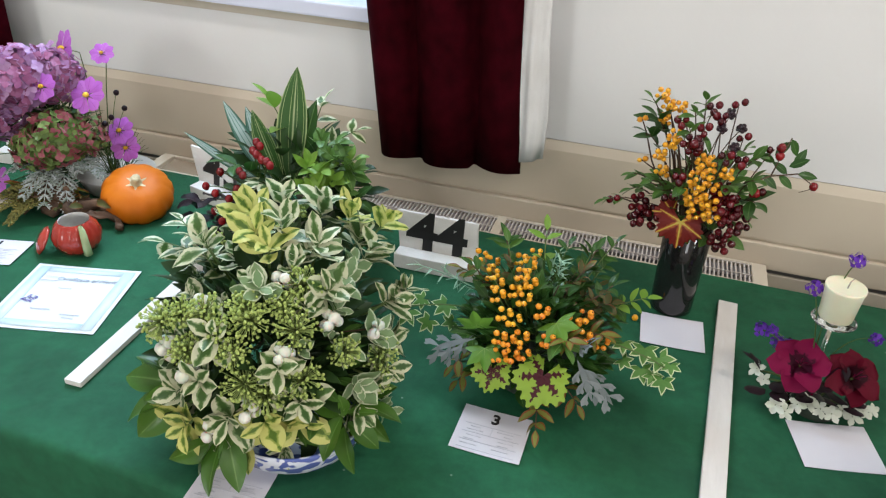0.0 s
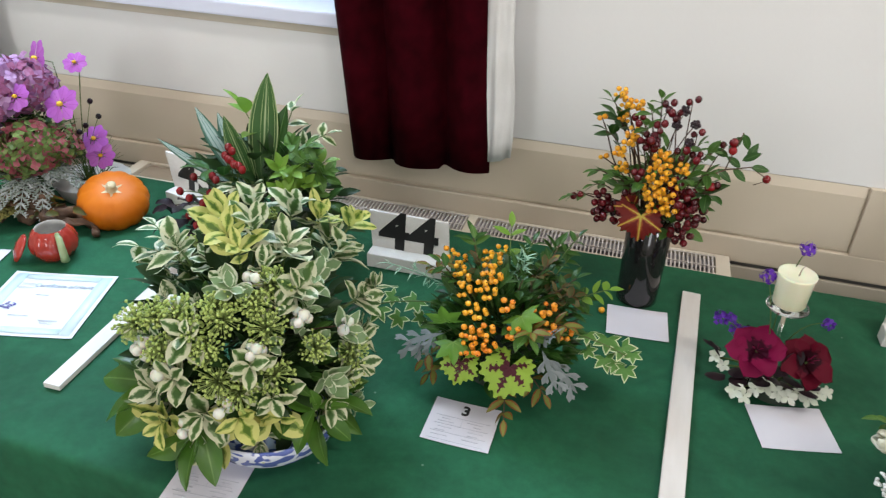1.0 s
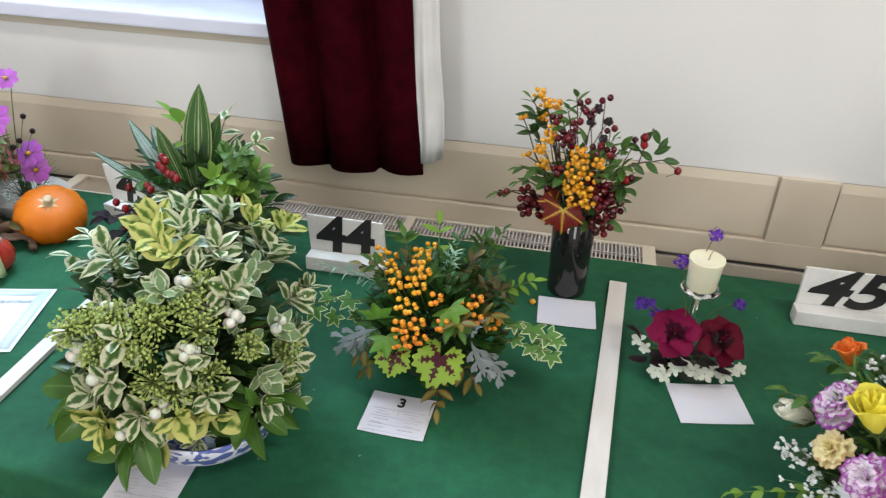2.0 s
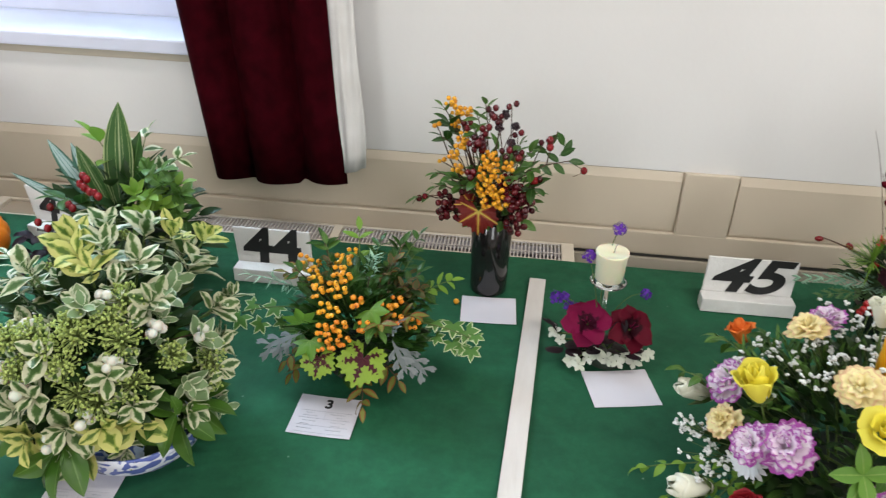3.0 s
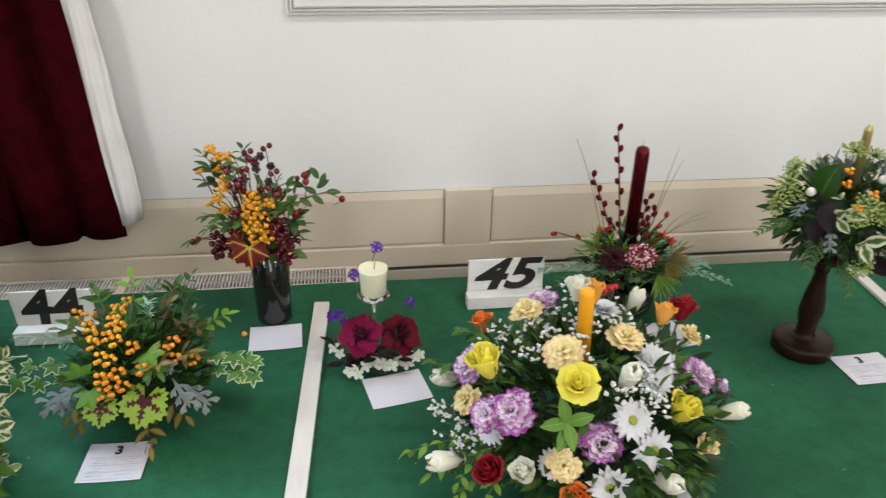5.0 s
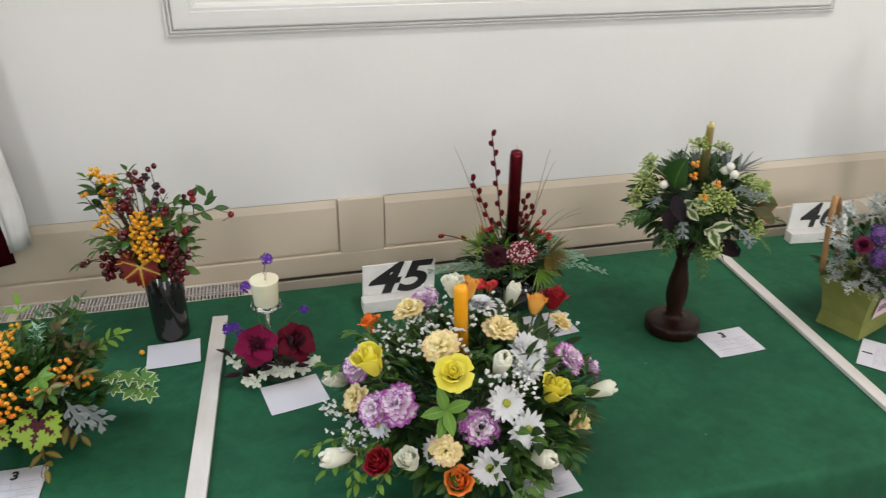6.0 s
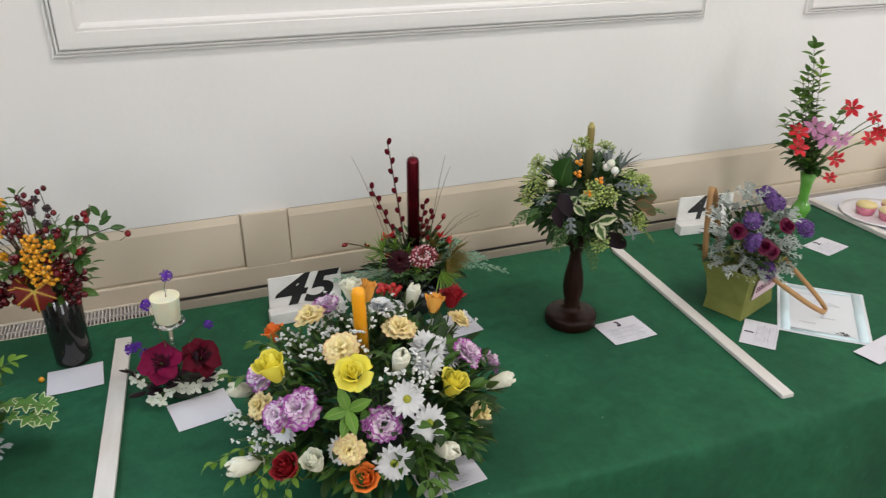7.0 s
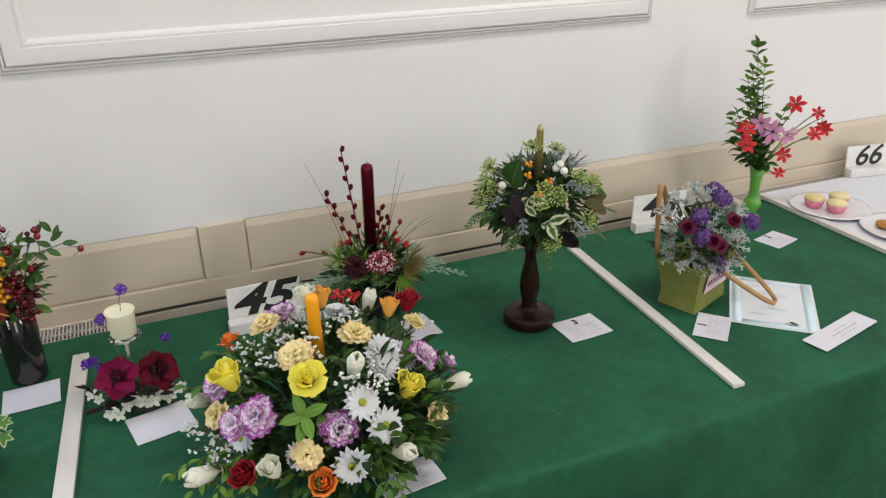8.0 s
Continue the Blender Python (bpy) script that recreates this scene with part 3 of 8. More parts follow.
# window: sill, frame, glazing and sky outside
win = new("window_1")
win.matrix_world = pose((WX0 + WX1) / 2, WALL, WZ0)
tagged(win, "white painted window with bright daylight behind the glass", "window", kind="structure")
hw = (WX1 - WX0) / 2
s = Shape()
box(s, (-hw - 0.03, -0.022, -0.006), (hw + 0.03, 0.155, 0.022), 0.004)
part("window_sill", s, M_GLOSS, win, "bluish white gloss painted sill", False)
# bead under the sill; its duller paint carries the sill's shadow band
s = Shape()
box(s, (-hw - 0.03, -0.004, -0.024), (hw + 0.03, 0.004, -0.0065), 0.001)
part("sill_bead", s, M_SKIRT, win, "grey-beige bead with the sill's shadow put into its colour", False)
s = Shape()
for a, b in (((-hw, 0.15, 0.022), (hw, 0.20, 0.066)), ((-hw, 0.15, 1.31), (hw, 0.20, 1.38)), ((-hw, 0.15, 0.070), (-hw + 0.06, 0.20, 1.31)), ((hw - 0.06, 0.15, 0.070), (hw, 0.20, 1.31)), ((-0.025, 0.152, 0.070), (0.025, 0.198, 1.31))):
    box(s, a, b, 0.004)
part("window_frame", s, M_GLOSS, win, smooth=False)
s = Shape()
box(s, (-hw + 0.001, 0.155, 0.0663), (hw - 0.001, 0.195, 0.0697))
part("gasket", s, M_DARK, win, "thin dark glazing gasket", False)
for a, b in ((-hw + 0.06, -0.025), (0.025, hw - 0.06)):
    s = Shape()
    box(s, (a, 0.172, 0.070), (b, 0.178, 1.31))
    o = part("pane", s, M_GLASS, win)
    o.visible_shadow = False
s = Shape()
s.add([(-4.0, 1.2, 0.2), (1.6, 1.2, 0.2), (1.6, 1.2, 3.6), (-4.0, 1.2, 3.6)], [(0, 1, 2, 3)])
m = bpy.data.materials.new("bright_overcast_sky")
m.use_nodes = True
e = m.node_tree.nodes.new("ShaderNodeEmission")
e.inputs[0].default_value, e.inputs[1].default_value = (0.42, 0.58, 0.86, 1), 0.42
m.node_tree.links.new(e.outputs[0], m.node_tree.nodes["Material Output"].inputs[0])
structure("backdrop", s, m, "pale blue overcast sky outside the window", "sky")

# curtains


def curtain(name, x0, x1, z0, z1, folds, lean=0.0, lining=0.0, label=""):
    root = thing(name, ((x0 + x1) / 2, 0.13, z0), label, "curtain")
    nx, nz = folds * 14, 14
    s = Shape()
    vs, fs = [], []
    hem = [rnd.uniform(-0.010, 0.006) for _ in range(folds + 1)]
    for k in range(nz + 1):
        t = k / nz
        for i in range(nx + 1):
            u = i / nx
            f = u * folds + 0.12 * math.sin(3 * t + u * 5)
            fold = 0.5 - abs(math.sin(f * math.pi)) ** 0.85
            xx = (u - 0.5) * (x1 - x0) + lean * t * (0.60 + 0.40 * (1 - u))
            vs.append((xx, 0.058 * fold, (z1 - z0) * t + (hem[int(min(u, 0.999) * folds)] - 0.016 * fold) * (1 - t) ** 6))
    w = nx + 1
    for k in range(nz):
        for i in range(nx):
            a = k * w + i
            fs.append((a, a + 1, a + w + 1, a + w))
    s.add(vs, fs)
    ob = part("drape", s, M_VELVET, root, "dark red velvet")
    ob.modifiers.new("thick", "SOLIDIFY").thickness = 0.004
    if lining:
        s = Shape()
        vs, fs = [], []
        rows = 48
        for k in range(rows + 1):
            t = k / rows
            for i in range(13):
                u = i / 12
                crease = 0.0035 * math.sin(u * 9 + 1.4 * math.sin(11 * t)) + 0.002 * math.sin(u * 17 - 23 * t)
                vs.append(((x1 - x0) / 2 - 0.008 + lining * u * (1 + 0.10 * math.sin(17 * t) + 0.05 * math.sin(41 * t)) + 0.60 * lean * t, -0.004 + crease + 0.010 * u * u, (z1 - z0) * t + 0.022 + 0.012 * u))
        for k in range(rows):
            for i in range(12):
                a = k * 13 + i
                fs.append((a, a + 1, a + 14, a + 13))
        s.add(vs, fs)
        ob = part("lining", s, M_LINING, root, "off-white lining turned out along the edge")
        ob.modifiers.new("thick", "SOLIDIFY").thickness = 0.002
    return root


curtain("curtain", -0.640, -0.366, 0.858, 2.6, 3, -0.16, 0.043, "dark red velvet curtain with white lining beside the window")
curtain("curtain", -1.86, -1.44, 0.85, 2.6, 4, 0.0, 0.0, "dark red velvet curtain at the far side of the window")

# convector radiator under the window
RY0, RY1, RZ = 0.104, 0.184, 0.742


def radiator(x0, x1, joint, cover=0.0):
    """A panel radiator with a finned top; cover is the length at its first end that a plain plate closes."""
    rad = thing("radiator", ((x0 + x1) / 2, 0.13, 0.0), "cream enamelled radiator with a white finned top grille", "radiator", "radiators")
    hx, a, b = (x1 - x0) / 2, RY0 - 0.13, RY1 - 0.13
    jx = joint - (x0 + x1) / 2
    s = Shape()
    box(s, (-hx, a, 0.12), (hx, a + 0.007, RZ), 0.002)
    part("front_panel", s, M_RAD, rad, smooth=False)
    s = Shape()
    box(s, (-hx, b - 0.007, 0.12), (hx, b, RZ - 0.002), 0.002)
    part("back_panel", s, M_RAD, rad, smooth=False)
    for q in (-hx + 0.0005, hx - 0.026):
        s = Shape()
        box(s, (q, a + 0.004, 0.12), (q + 0.0255, b - 0.004, RZ - 0.001), 0.002)
        part("end_cap", s, M_RAD, rad, smooth=False)
    s = Shape()
    box(s, (jx - 0.009, a + 0.005, 0.6), (jx + 0.009, b - 0.005, RZ - 0.001), 0.001)
    part("joint_cover", s, M_RAD, rad, smooth=False)
    s = Shape()
    box(s, (-hx + 0.02, a + 0.006, 0.15), (hx - 0.02, b - 0.006, RZ - 0.022))
    part("core", s, M_RADIN, rad, "grey inside", False)
    s = Shape()
    box(s, (-hx + max(0.03, cover + 0.002), a + 0.034, RZ - 0.021), (hx - 0.03, b - 0.012, RZ - 0.009))
    part("baffle", s, M_BAFFLE, rad, "pale lavender-grey plate between the fins", False)
    for y in (a + 0.033, b - 0.011):
        s = Shape()
        tube(s, [(-hx + max(0.026, cover), y, RZ - 0.0022), (jx - 0.009, y, RZ - 0.0022)], 0.0011, n=6)
        tube(s, [(jx + 0.009, y, RZ - 0.0022), (hx - 0.026, y, RZ - 0.0022)], 0.0011, n=6)
        part("grille_wire", s, M_FIN, rad)
    s = Shape()
    box(s, (0, a + 0.0065, RZ - 0.022), (0.0026, b - 0.0065, RZ - 0.003))
    fin = s.mesh("fin", M_FIN, False)
    if cover:
        s2 = Shape()
        box(s2, (-hx + 0.027, a + 0.0075, RZ - 0.021), (-hx + cover, b - 0.0075, RZ - 0.008), 0.001)
        part("cover_plate", s2, M_TRAY, rad, "dull brown cover plate", False)
    x = -hx + max(0.03, cover + 0.004)
    while x < hx - 0.03:
        if abs(x - jx) > 0.012:
            o = new("fin", fin)
            o.parent, o.location = rad, (x, 0, 0)
        x += 0.0074


radiator(-1.15, 0.085, -0.398, 0.43)
radiator(1.76, 2.9, 2.4)

# trestle tables under their cloths


def table_cloth(name, x0, x1, y0, y1, m, label, seed, z=TOP, skew=0.0):
    """A cloth over a table top: flat above, rounded at the front edge, hanging in shallow folds."""
    g = random.Random(seed)
    s = Shape()
    nx = int((x1 - x0) / 0.03)
    rows = [(y1, -0.12, 0), (y1, -0.004, 0), (y1 - 0.004, 0.0, 0)] + [(y1 - 0.006 - (y1 - y0 - 0.02) * i / 24, 0.0, 0) for i in range(25)]
    rows += [(y0 + 0.008, -0.0008, 0), (y0 + 0.003, -0.004, 0), (y0, -0.010, 0.1), (y0 - 0.003, -0.03, 0.3), (y0 - 0.008, -0.12, 0.7), (y0 - 0.012, -0.3, 1), (y0 - 0.014, -0.5, 1), (y0 - 0.014, -0.72, 1)]
    ph = [g.uniform(0, 6) for _ in range(4)]
    vs = []
    for y, dz, f in rows:
        for i in range(nx + 1):
            x = x0 + (x1 - x0) * i / nx
            if skew:
                k = (y1 - y) / (y1 - y0)
                y_ = y + skew * k * max(0.0, 0.9 - x)
            else:
                y_ = y
            fold = f * (0.012 * math.sin(x * 9 + ph[0] + dz) + 0.006 * math.sin(x * 23 + ph[1]))
            ripple = 0.0 if f else 0.0011 * noise.noise((x * 4, y * 5, seed)) + 0.0006 * noise.noise((x * 13, y * 3, seed))
            vs.append((x, y_ + fold, z + dz + (ripple if dz > -0.001 else 0)))
    w = nx + 1
    s.add(vs, [(k * w + i, k * w + i + 1, (k + 1) * w + i + 1, (k + 1) * w + i) for k in range(len(rows) - 1) for i in range(nx)])
    ob = solid(name, s, m, label, "tablecloth", smooth=True)
    return ob


def trestle(x0, x1, y0, y1, z=TOP):
    t = thing("trestle_table", ((x0 + x1) / 2, (y0 + y1) / 2, 0), "long folding trestle table hidden under its cloth", "table", "show tables")
    hx, hy = (x1 - x0) / 2 - 0.02, (y1 - y0) / 2 - 0.018
    s = Shape()
    box(s, (-hx, -hy, z - 0.034), (hx, hy, z - 0.0045), 0.003)
    part("tabletop", s, M_FLOOR, t)
    for sx in (-1, 1):
        for sy in (-1, 1):
            s = Shape()
            box(s, (sx * (hx - 0.15) - 0.02, sy * (hy - 0.05) - 0.02, 0), (sx * (hx - 0.15) + 0.02, sy * (hy - 0.05) + 0.02, z - 0.034), 0.003)
            part("leg", s, M_DARK, t)


FRONT = -0.652
trestle(-2.3, 0.2, -0.555, BACK)
trestle(0.2, 1.83, -0.635, BACK)
trestle(1.84, 4.0, FRONT, 0.12)
table_cloth("green_tablecloth", -2.32, 1.832, FRONT, BACK, M_CLOTH, "plain dark green cloth draped over the show tables", 3, skew=0.030)
table_cloth("white_tablecloth", 1.835, 4.02, FRONT, 0.125, M_WHITECLOTH, "white cloth over the neighbouring show table", 5, TOP + 0.006)

# ---- battens, cards, certificates, number blocks ----


def batten(p, q, w=0.027, h=0.009):
    p, q = Vector((*p, TOP)), Vector((*q, TOP))
    s = Shape()
    n = (q - p).length
    box(s, (-w / 2, 0, 0.0008), (w / 2, n, h), 0.0012)
    return solid("dividing_batten", s, M_BATTEN, "long white painted wooden batten lying on the green cloth", "batten", "dividing battens", at=aim(p, q - p))


batten((0.013, 0.006), (-0.022, -0.64), 0.029)
batten((-0.813, -0.503), (-0.817, -0.02), 0.025)
batten((1.105, -0.598), (1.147, 0.034), 0.024)
batten((-1.262, -0.44), (-1.265, 0.04))
batten((1.832, -0.645), (1.838, 0.108), 0.022, 0.012)


def card(at, rz, w=0.105, d=0.074, name="entry_card", label="", z=0.0012, curl=0.0010, group="entry cards", m=None):
    """A thin paper card, slightly bowed, lying on the cloth."""
    ob = thing(name, (at[0], at[1], TOP + z), label, "card", group, rz)
    s = Shape()
    n = 6
    vs = [(-w / 2 + w * i / n, sy * d / 2, zz + curl * (abs(i / n - 0.5) * 2) ** 2) for zz in (0, 0.0006) for sy in (-1, 1) for i in range(n + 1)]
    k = n + 1
    fs = [(2 * k + i, 2 * k + i + 1, 3 * k + i + 1, 3 * k + i) for i in range(n)] + [(i, k + i, k + i + 1, i + 1) for i in range(n)]
    fs += [(i, i + 1, 2 * k + i + 1, 2 * k + i) for i in range(n)] + [(k + i, 3 * k + i, 3 * k + i + 1, k + i + 1) for i in range(n)]
    fs += [(0, 2 * k, 3 * k, k), (n, k + n, 3 * k + n, 2 * k + n)]
    s.add(vs, fs)
    part("paper", s, m or M_CARD, ob, smooth=False)
    return ob


def bar(parent, x, y, w, h=0.0009, m=None, z=0.0011, name="print_line"):
    s = Shape()
    zz = z + 0.0010 * (abs(x) / 0.05) ** 2 * 0.9
    box(s, (x - w / 2, y - h / 2, zz), (x + w / 2, y + h / 2, zz + 0.0002))
    return part(name, s, m or M_GREYINK, parent)


def printed(ob, number=None, w=0.105, d=0.074):
    """The ruled form on an entry card: class number, boxes and unreadable handwriting."""
    if number:
        lettering(number, 0.024, pose(0, d * 0.29, 0.0011), ob, 0.0006, 0, M_INK)
    for y in (0.10, -0.09, -0.27, -0.44):
        bar(ob, 0, d * y, w * 0.86)
    bar(ob, 0, d * 0.005, 0.0008, d * 0.19)
    g = random.Random(int(w * 1e5) + len(bpy.data.objects))
    for y in (0.04, -0.03, -0.16, -0.24, -0.35):
        for x in (-0.25, 0.22):
            bar(ob, w * (x + g.uniform(-0.05, 0.05)), d * y, w * g.uniform(0.12, 0.25), 0.0011, M_GREYINK, name="handwriting")
    return ob


def emblem(parent, x, y, m, label):
    """An unreadable printed mark: short uneven strokes in an oval."""
    s = Shape()
    for i in range(22):
        f, g = math.sqrt(rnd.random()), rnd.uniform(0, 6.28)
        c = pose(x + 0.012 * f * math.cos(g), y + 0.009 * f * math.sin(g), 0.0021 + i * 0.00001, 0, 0, rnd.uniform(-40, 40))
        w = rnd.uniform(0.0014, 0.0034)
        q = Shape()
        box(q, (-w, -0.0008, 0), (w, 0.0008, 0.0002))
        s.add([c @ v for v in q.v], q.f)
    tagged(part("emblem", s, m, parent, label), kind="stuff")


def certificate(at, rz, label, w=0.168, d=0.166):
    ob = card(at, rz, w, d, "certificate", label, 0.001, 0.001, "award certificates", M_CERT)
    s = Shape()
    x, y = w / 2 - 0.006, d / 2 - 0.006
    for a, b in (((-x, -y, 0.0017), (-x + 0.018, y, 0.0019)), ((x - 0.018, -y, 0.0017), (x, y, 0.0019)), ((-x + 0.018, -y, 0.0015), (x - 0.018, -y + 0.014, 0.0017)), ((-x + 0.018, y - 0.014, 0.0015), (x - 0.018, y, 0.0017))):
        box(s, a, b)
    part("printed_border", s, M_CERTBLUE, ob, "pale blue printed border")
    return ob


o = certificate((-0.960, -0.344), 13, "white award certificate with a pale blue border, lying on green cloth")
lettering("Certificate of Merit", 0.012, pose(0.012, 0.045, 0.0022), o, 0, 0.25, M_TITLE, "title")
for x, y, w in ((-0.045, 0.048, 0.02), (-0.045, 0.038, 0.028), (-0.01, 0.02, 0.02), (0.03, -0.045, 0.03), (-0.02, -0.035, 0.03), (0.03, -0.052, 0.018)):
    bar(o, x, y, w, 0.0016, M_GREYINK, 0.0021)
emblem(o, -0.048, -0.012, M_BLUEINK, "violet printed emblem")
printed(card((-1.160, -0.278), 12, label="white printed entry card on the green cloth"), "1")
printed(card((-0.276, -0.400), -1, 0.089, 0.079, label="white printed entry card under the coleus leaves"), "3", 0.089, 0.079)
printed(card((-0.534, -0.583), 3, 0.085, 0.074, label="white printed entry card tucked under the bowl"), None, 0.085, 0.074)
card((-0.069, -0.100), 3, 0.094, 0.078, label="blank white card before the dark glass vase")
card((0.140, -0.274), 12, 0.100, 0.081, label="blank white card before the dark red flowers")
printed(card((0.961, -0.3045), 3, 0.099, 0.081, label="white printed entry card beside the wooden candlestick"), "3", 0.099, 0.081)
printed(card((0.645, -0.167), 6, 0.09, 0.084, label="white entry card behind the mixed bouquet"), None, 0.09)
printed(card((0.478, -0.572), 5, 0.1, 0.066, label="white printed entry card tucked under the mixed bouquet"), None, 0.1, 0.066)
printed(card((1.206, -0.412), 43, 0.099, 0.067, label="white printed entry card against the paper bag"), "1", 0.099, 0.067)
printed(card((1.647, -0.139), 15, 0.09, 0.07, label="white printed entry card beside the green vase"), "2", 0.084)
o = certificate((1.391, -0.386), -42, "white award certificate with a pale green border by the bag", 0.174, 0.222)
for x, y, w in ((-0.03, 0.07, 0.04), (0.0, 0.04, 0.05), (0.02, 0.03, 0.03), (0.01, -0.03, 0.03), (-0.03, -0.06, 0.03)):
    bar(o, x, y, w, 0.0015, M_GREYINK, 0.0021)
emblem(o, 0.035, -0.085, M_INK, "dark printed emblem")
o = card((1.4255, -0.5335), 12.5, 0.190, 0.052, "name_card", "white printed name card lying on the green cloth", 0.003, 0.001)
for y, w in ((0.008, 0.04), (-0.002, 0.09), (-0.012, 0.06)):
    bar(o, 0.01, y, w, 0.002, M_GREYINK, 0.0012)


def number_block(at, rz, digits, shear=0.0, w=0.150, size=0.082, stretch=1.0, bold=0.0022, flare=(0.0, 0.0), nudge=0.0):
    """A white wooden ledge with an upright plate that carries a stencilled class number."""
    ob = thing("number_block", (at[0], at[1], TOP), "white painted class number block with bold black numerals", "number block", "class number blocks", rz)
    s = Shape()
    box(s, (-w / 2, 0.022, 0.0008), (w / 2, 0.050, 0.027), 0.002)
    part("ledge", s, M_BLOCK, ob, smooth=False)
    plate = Matrix.Translation((0, 0.048, 0.0)) @ Matrix.Rotation(radians(-8), 4, "X")
    s = Shape()
    box(s, (-w / 2 + 0.003, 0.0, 0.001), (w / 2 - 0.003, 0.006, 0.090), 0.0015)
    for v in s.v:
        v.x += (flare[0] if v.x < 0 else flare[1]) * v.z / 0.09
    s.v = [plate @ v for v in s.v]
    p = part("plate", s, M_BLOCK, ob, smooth=False)
    lettering(digits, size, plate @ pose((flare[0] + flare[1]) / 3 + nudge, -0.0006, 0.0560, 90), p, bold, shear, M_INK, stretch=stretch)
    return ob


number_block((-0.455, -0.102), 0.0, "44", 0.0, 0.142, 0.089, 1.16, 0.0030, (-0.012, -0.008))
number_block((0.372, -0.063), 0.5, "45", 0.35, 0.156, 0.086, 1.42, 0.0026, (0.004, 0.006), -0.009)
number_block((1.424, 0.012), -6.0, "46", 0.25, 0.16, 0.084, 1.20, 0.0014, (0.008, 0.012), -0.006)
number_block((-0.908, -0.030), -14.0, "43", 0.0, 0.14, 0.086, 1.12, 0.0024, (-0.032, -0.01))
number_block((-1.331, -0.019), 6.0, "42", 0.0, 0.15, 0.080, 1.12, 0.0018)
number_block((2.255, 0.068), -10.0, "66", 0.3, 0.15, 0.086, 1.12, 0.0012).location.z = TOP + 0.006

# ---- plant, wax and ceramic materials ----
M_STEM = mat("green_stem", (0.060, 0.105, 0.022), (0.085, 0.13, 0.03), 60, 0.5)
M_PALESTEM = mat("pale_green_stalk", (0.20, 0.27, 0.07), (0.26, 0.33, 0.10), 60, 0.5)
M_SCARLETBERRY = mat("scarlet_berry", (0.34, 0.010, 0.012), (0.44, 0.018, 0.018), 120, 0.24, island=0.6, coat=0.3)
M_TWIG = mat("brown_twig", (0.055, 0.028, 0.016), (0.09, 0.05, 0.028), 90, 0.7, 0.4)
M_CREAMLEAF = leaf_mat("cream_edged_leaf", (0.034, 0.084, 0.018), (0.075, 0.145, 0.034), (0.57, 0.575, 0.39), 0.62, 0.95, 75, ribs=(2.0, 0.24), mid=(0.44, 0.9, (0.17, 0.25, 0.10)))
M_GREYLEAF = leaf_mat("grey_green_leaf", (0.13, 0.22, 0.09), (0.21, 0.30, 0.14), (0.52, 0.56, 0.38), 0.80, 0.45, 120, ribs=(4.0, 0.15))
M_YELLOWLEAF = leaf_mat("yellow_edged_leaf", (0.055, 0.115, 0.014), (0.10, 0.17, 0.022), (0.54, 0.54, 0.17), 0.52, 0.95, 75, ribs=(2.0, 0.28), mid=(0.32, 0.7, (0.25, 0.32, 0.06)))
M_DARKLEAF = leaf_mat("dark_green_leaf", (0.018, 0.060, 0.010), (0.040, 0.105, 0.018), None, vein=(0.94, 0.1, (0.09, 0.17, 0.05)), rough=0.33)
M_MIDLEAF = leaf_mat("mid_green_leaf", (0.045, 0.115, 0.018), (0.085, 0.18, 0.032), None, vein=(0.94, 0.1, (0.13, 0.22, 0.06)))
M_BROAD = leaf_mat("broad_green_leaf", (0.036, 0.108, 0.012), (0.090, 0.20, 0.026), None, vein=(0.95, 0.08, (0.13, 0.24, 0.06)), rough=0.30, spec=0.45)
M_FRESHLEAF = leaf_mat("fresh_green_leaf", (0.12, 0.24, 0.028), (0.20, 0.34, 0.045), None)
# leaf green with the shade of a crowded arrangement put into its colour
M_DEEP = leaf_mat("shade_toned_leaf", (0.014, 0.038, 0.010), (0.028, 0.062, 0.015), None)
M_SPEAR = leaf_mat("striped_spear_leaf", (0.020, 0.072, 0.014), (0.048, 0.118, 0.024), (0.40, 0.46, 0.22), 0.93, 0.12, 30, vein=(0.96, 0.05, (0.42, 0.48, 0.24)), stripes=(2.0, 0.93, 0.14, (0.33, 0.40, 0.17)))
M_BLUELEAF = leaf_mat("blue_green_striped_leaf", (0.34, 0.46, 0.44), (0.42, 0.53, 0.50), (0.045, 0.125, 0.085), 0.62, 0.25, 40, stripes=(2.0, 0.82, 0.3, (0.10, 0.22, 0.17)))
M_BURGUNDY = leaf_mat("burgundy_black_leaf", (0.006, 0.003, 0.005), (0.016, 0.006, 0.010), None, rough=0.45, trans=0.03, spec=0.18)
M_DEEPRED = leaf_mat("deep_burgundy_petal", (0.022, 0.003, 0.007), (0.045, 0.006, 0.012), None, rough=0.6, trans=0.05, spec=0.15)
M_COLEUS = leaf_mat("lime_and_maroon_leaf", (0.050, 0.006, 0.013), (0.095, 0.014, 0.020), (0.25, 0.38, 0.045), 0.48, 0.9, 160)
M_MAPLE = leaf_mat("autumn_vine_leaf", (0.58, 0.50, 0.10), (0.54, 0.40, 0.06), (0.16, 0.014, 0.010), 0.50, 0.6, 60, mid=(0.30, 0.5, (0.36, 0.10, 0.02)))
M_IVY = leaf_mat("cream_edged_ivy_leaf", (0.060, 0.165, 0.035), (0.11, 0.24, 0.05), (0.55, 0.60, 0.36), 0.70, 0.35, 150)
M_OAKLEAF = leaf_mat("bright_lobed_leaf", (0.085, 0.20, 0.025), (0.13, 0.27, 0.035), None, vein=(0.93, 0.1, (0.20, 0.32, 0.07)))
M_SILVER = leaf_mat("silver_felt_leaf", (0.10, 0.12, 0.118), (0.20, 0.225, 0.225), None, rough=0.8, trans=0.05)
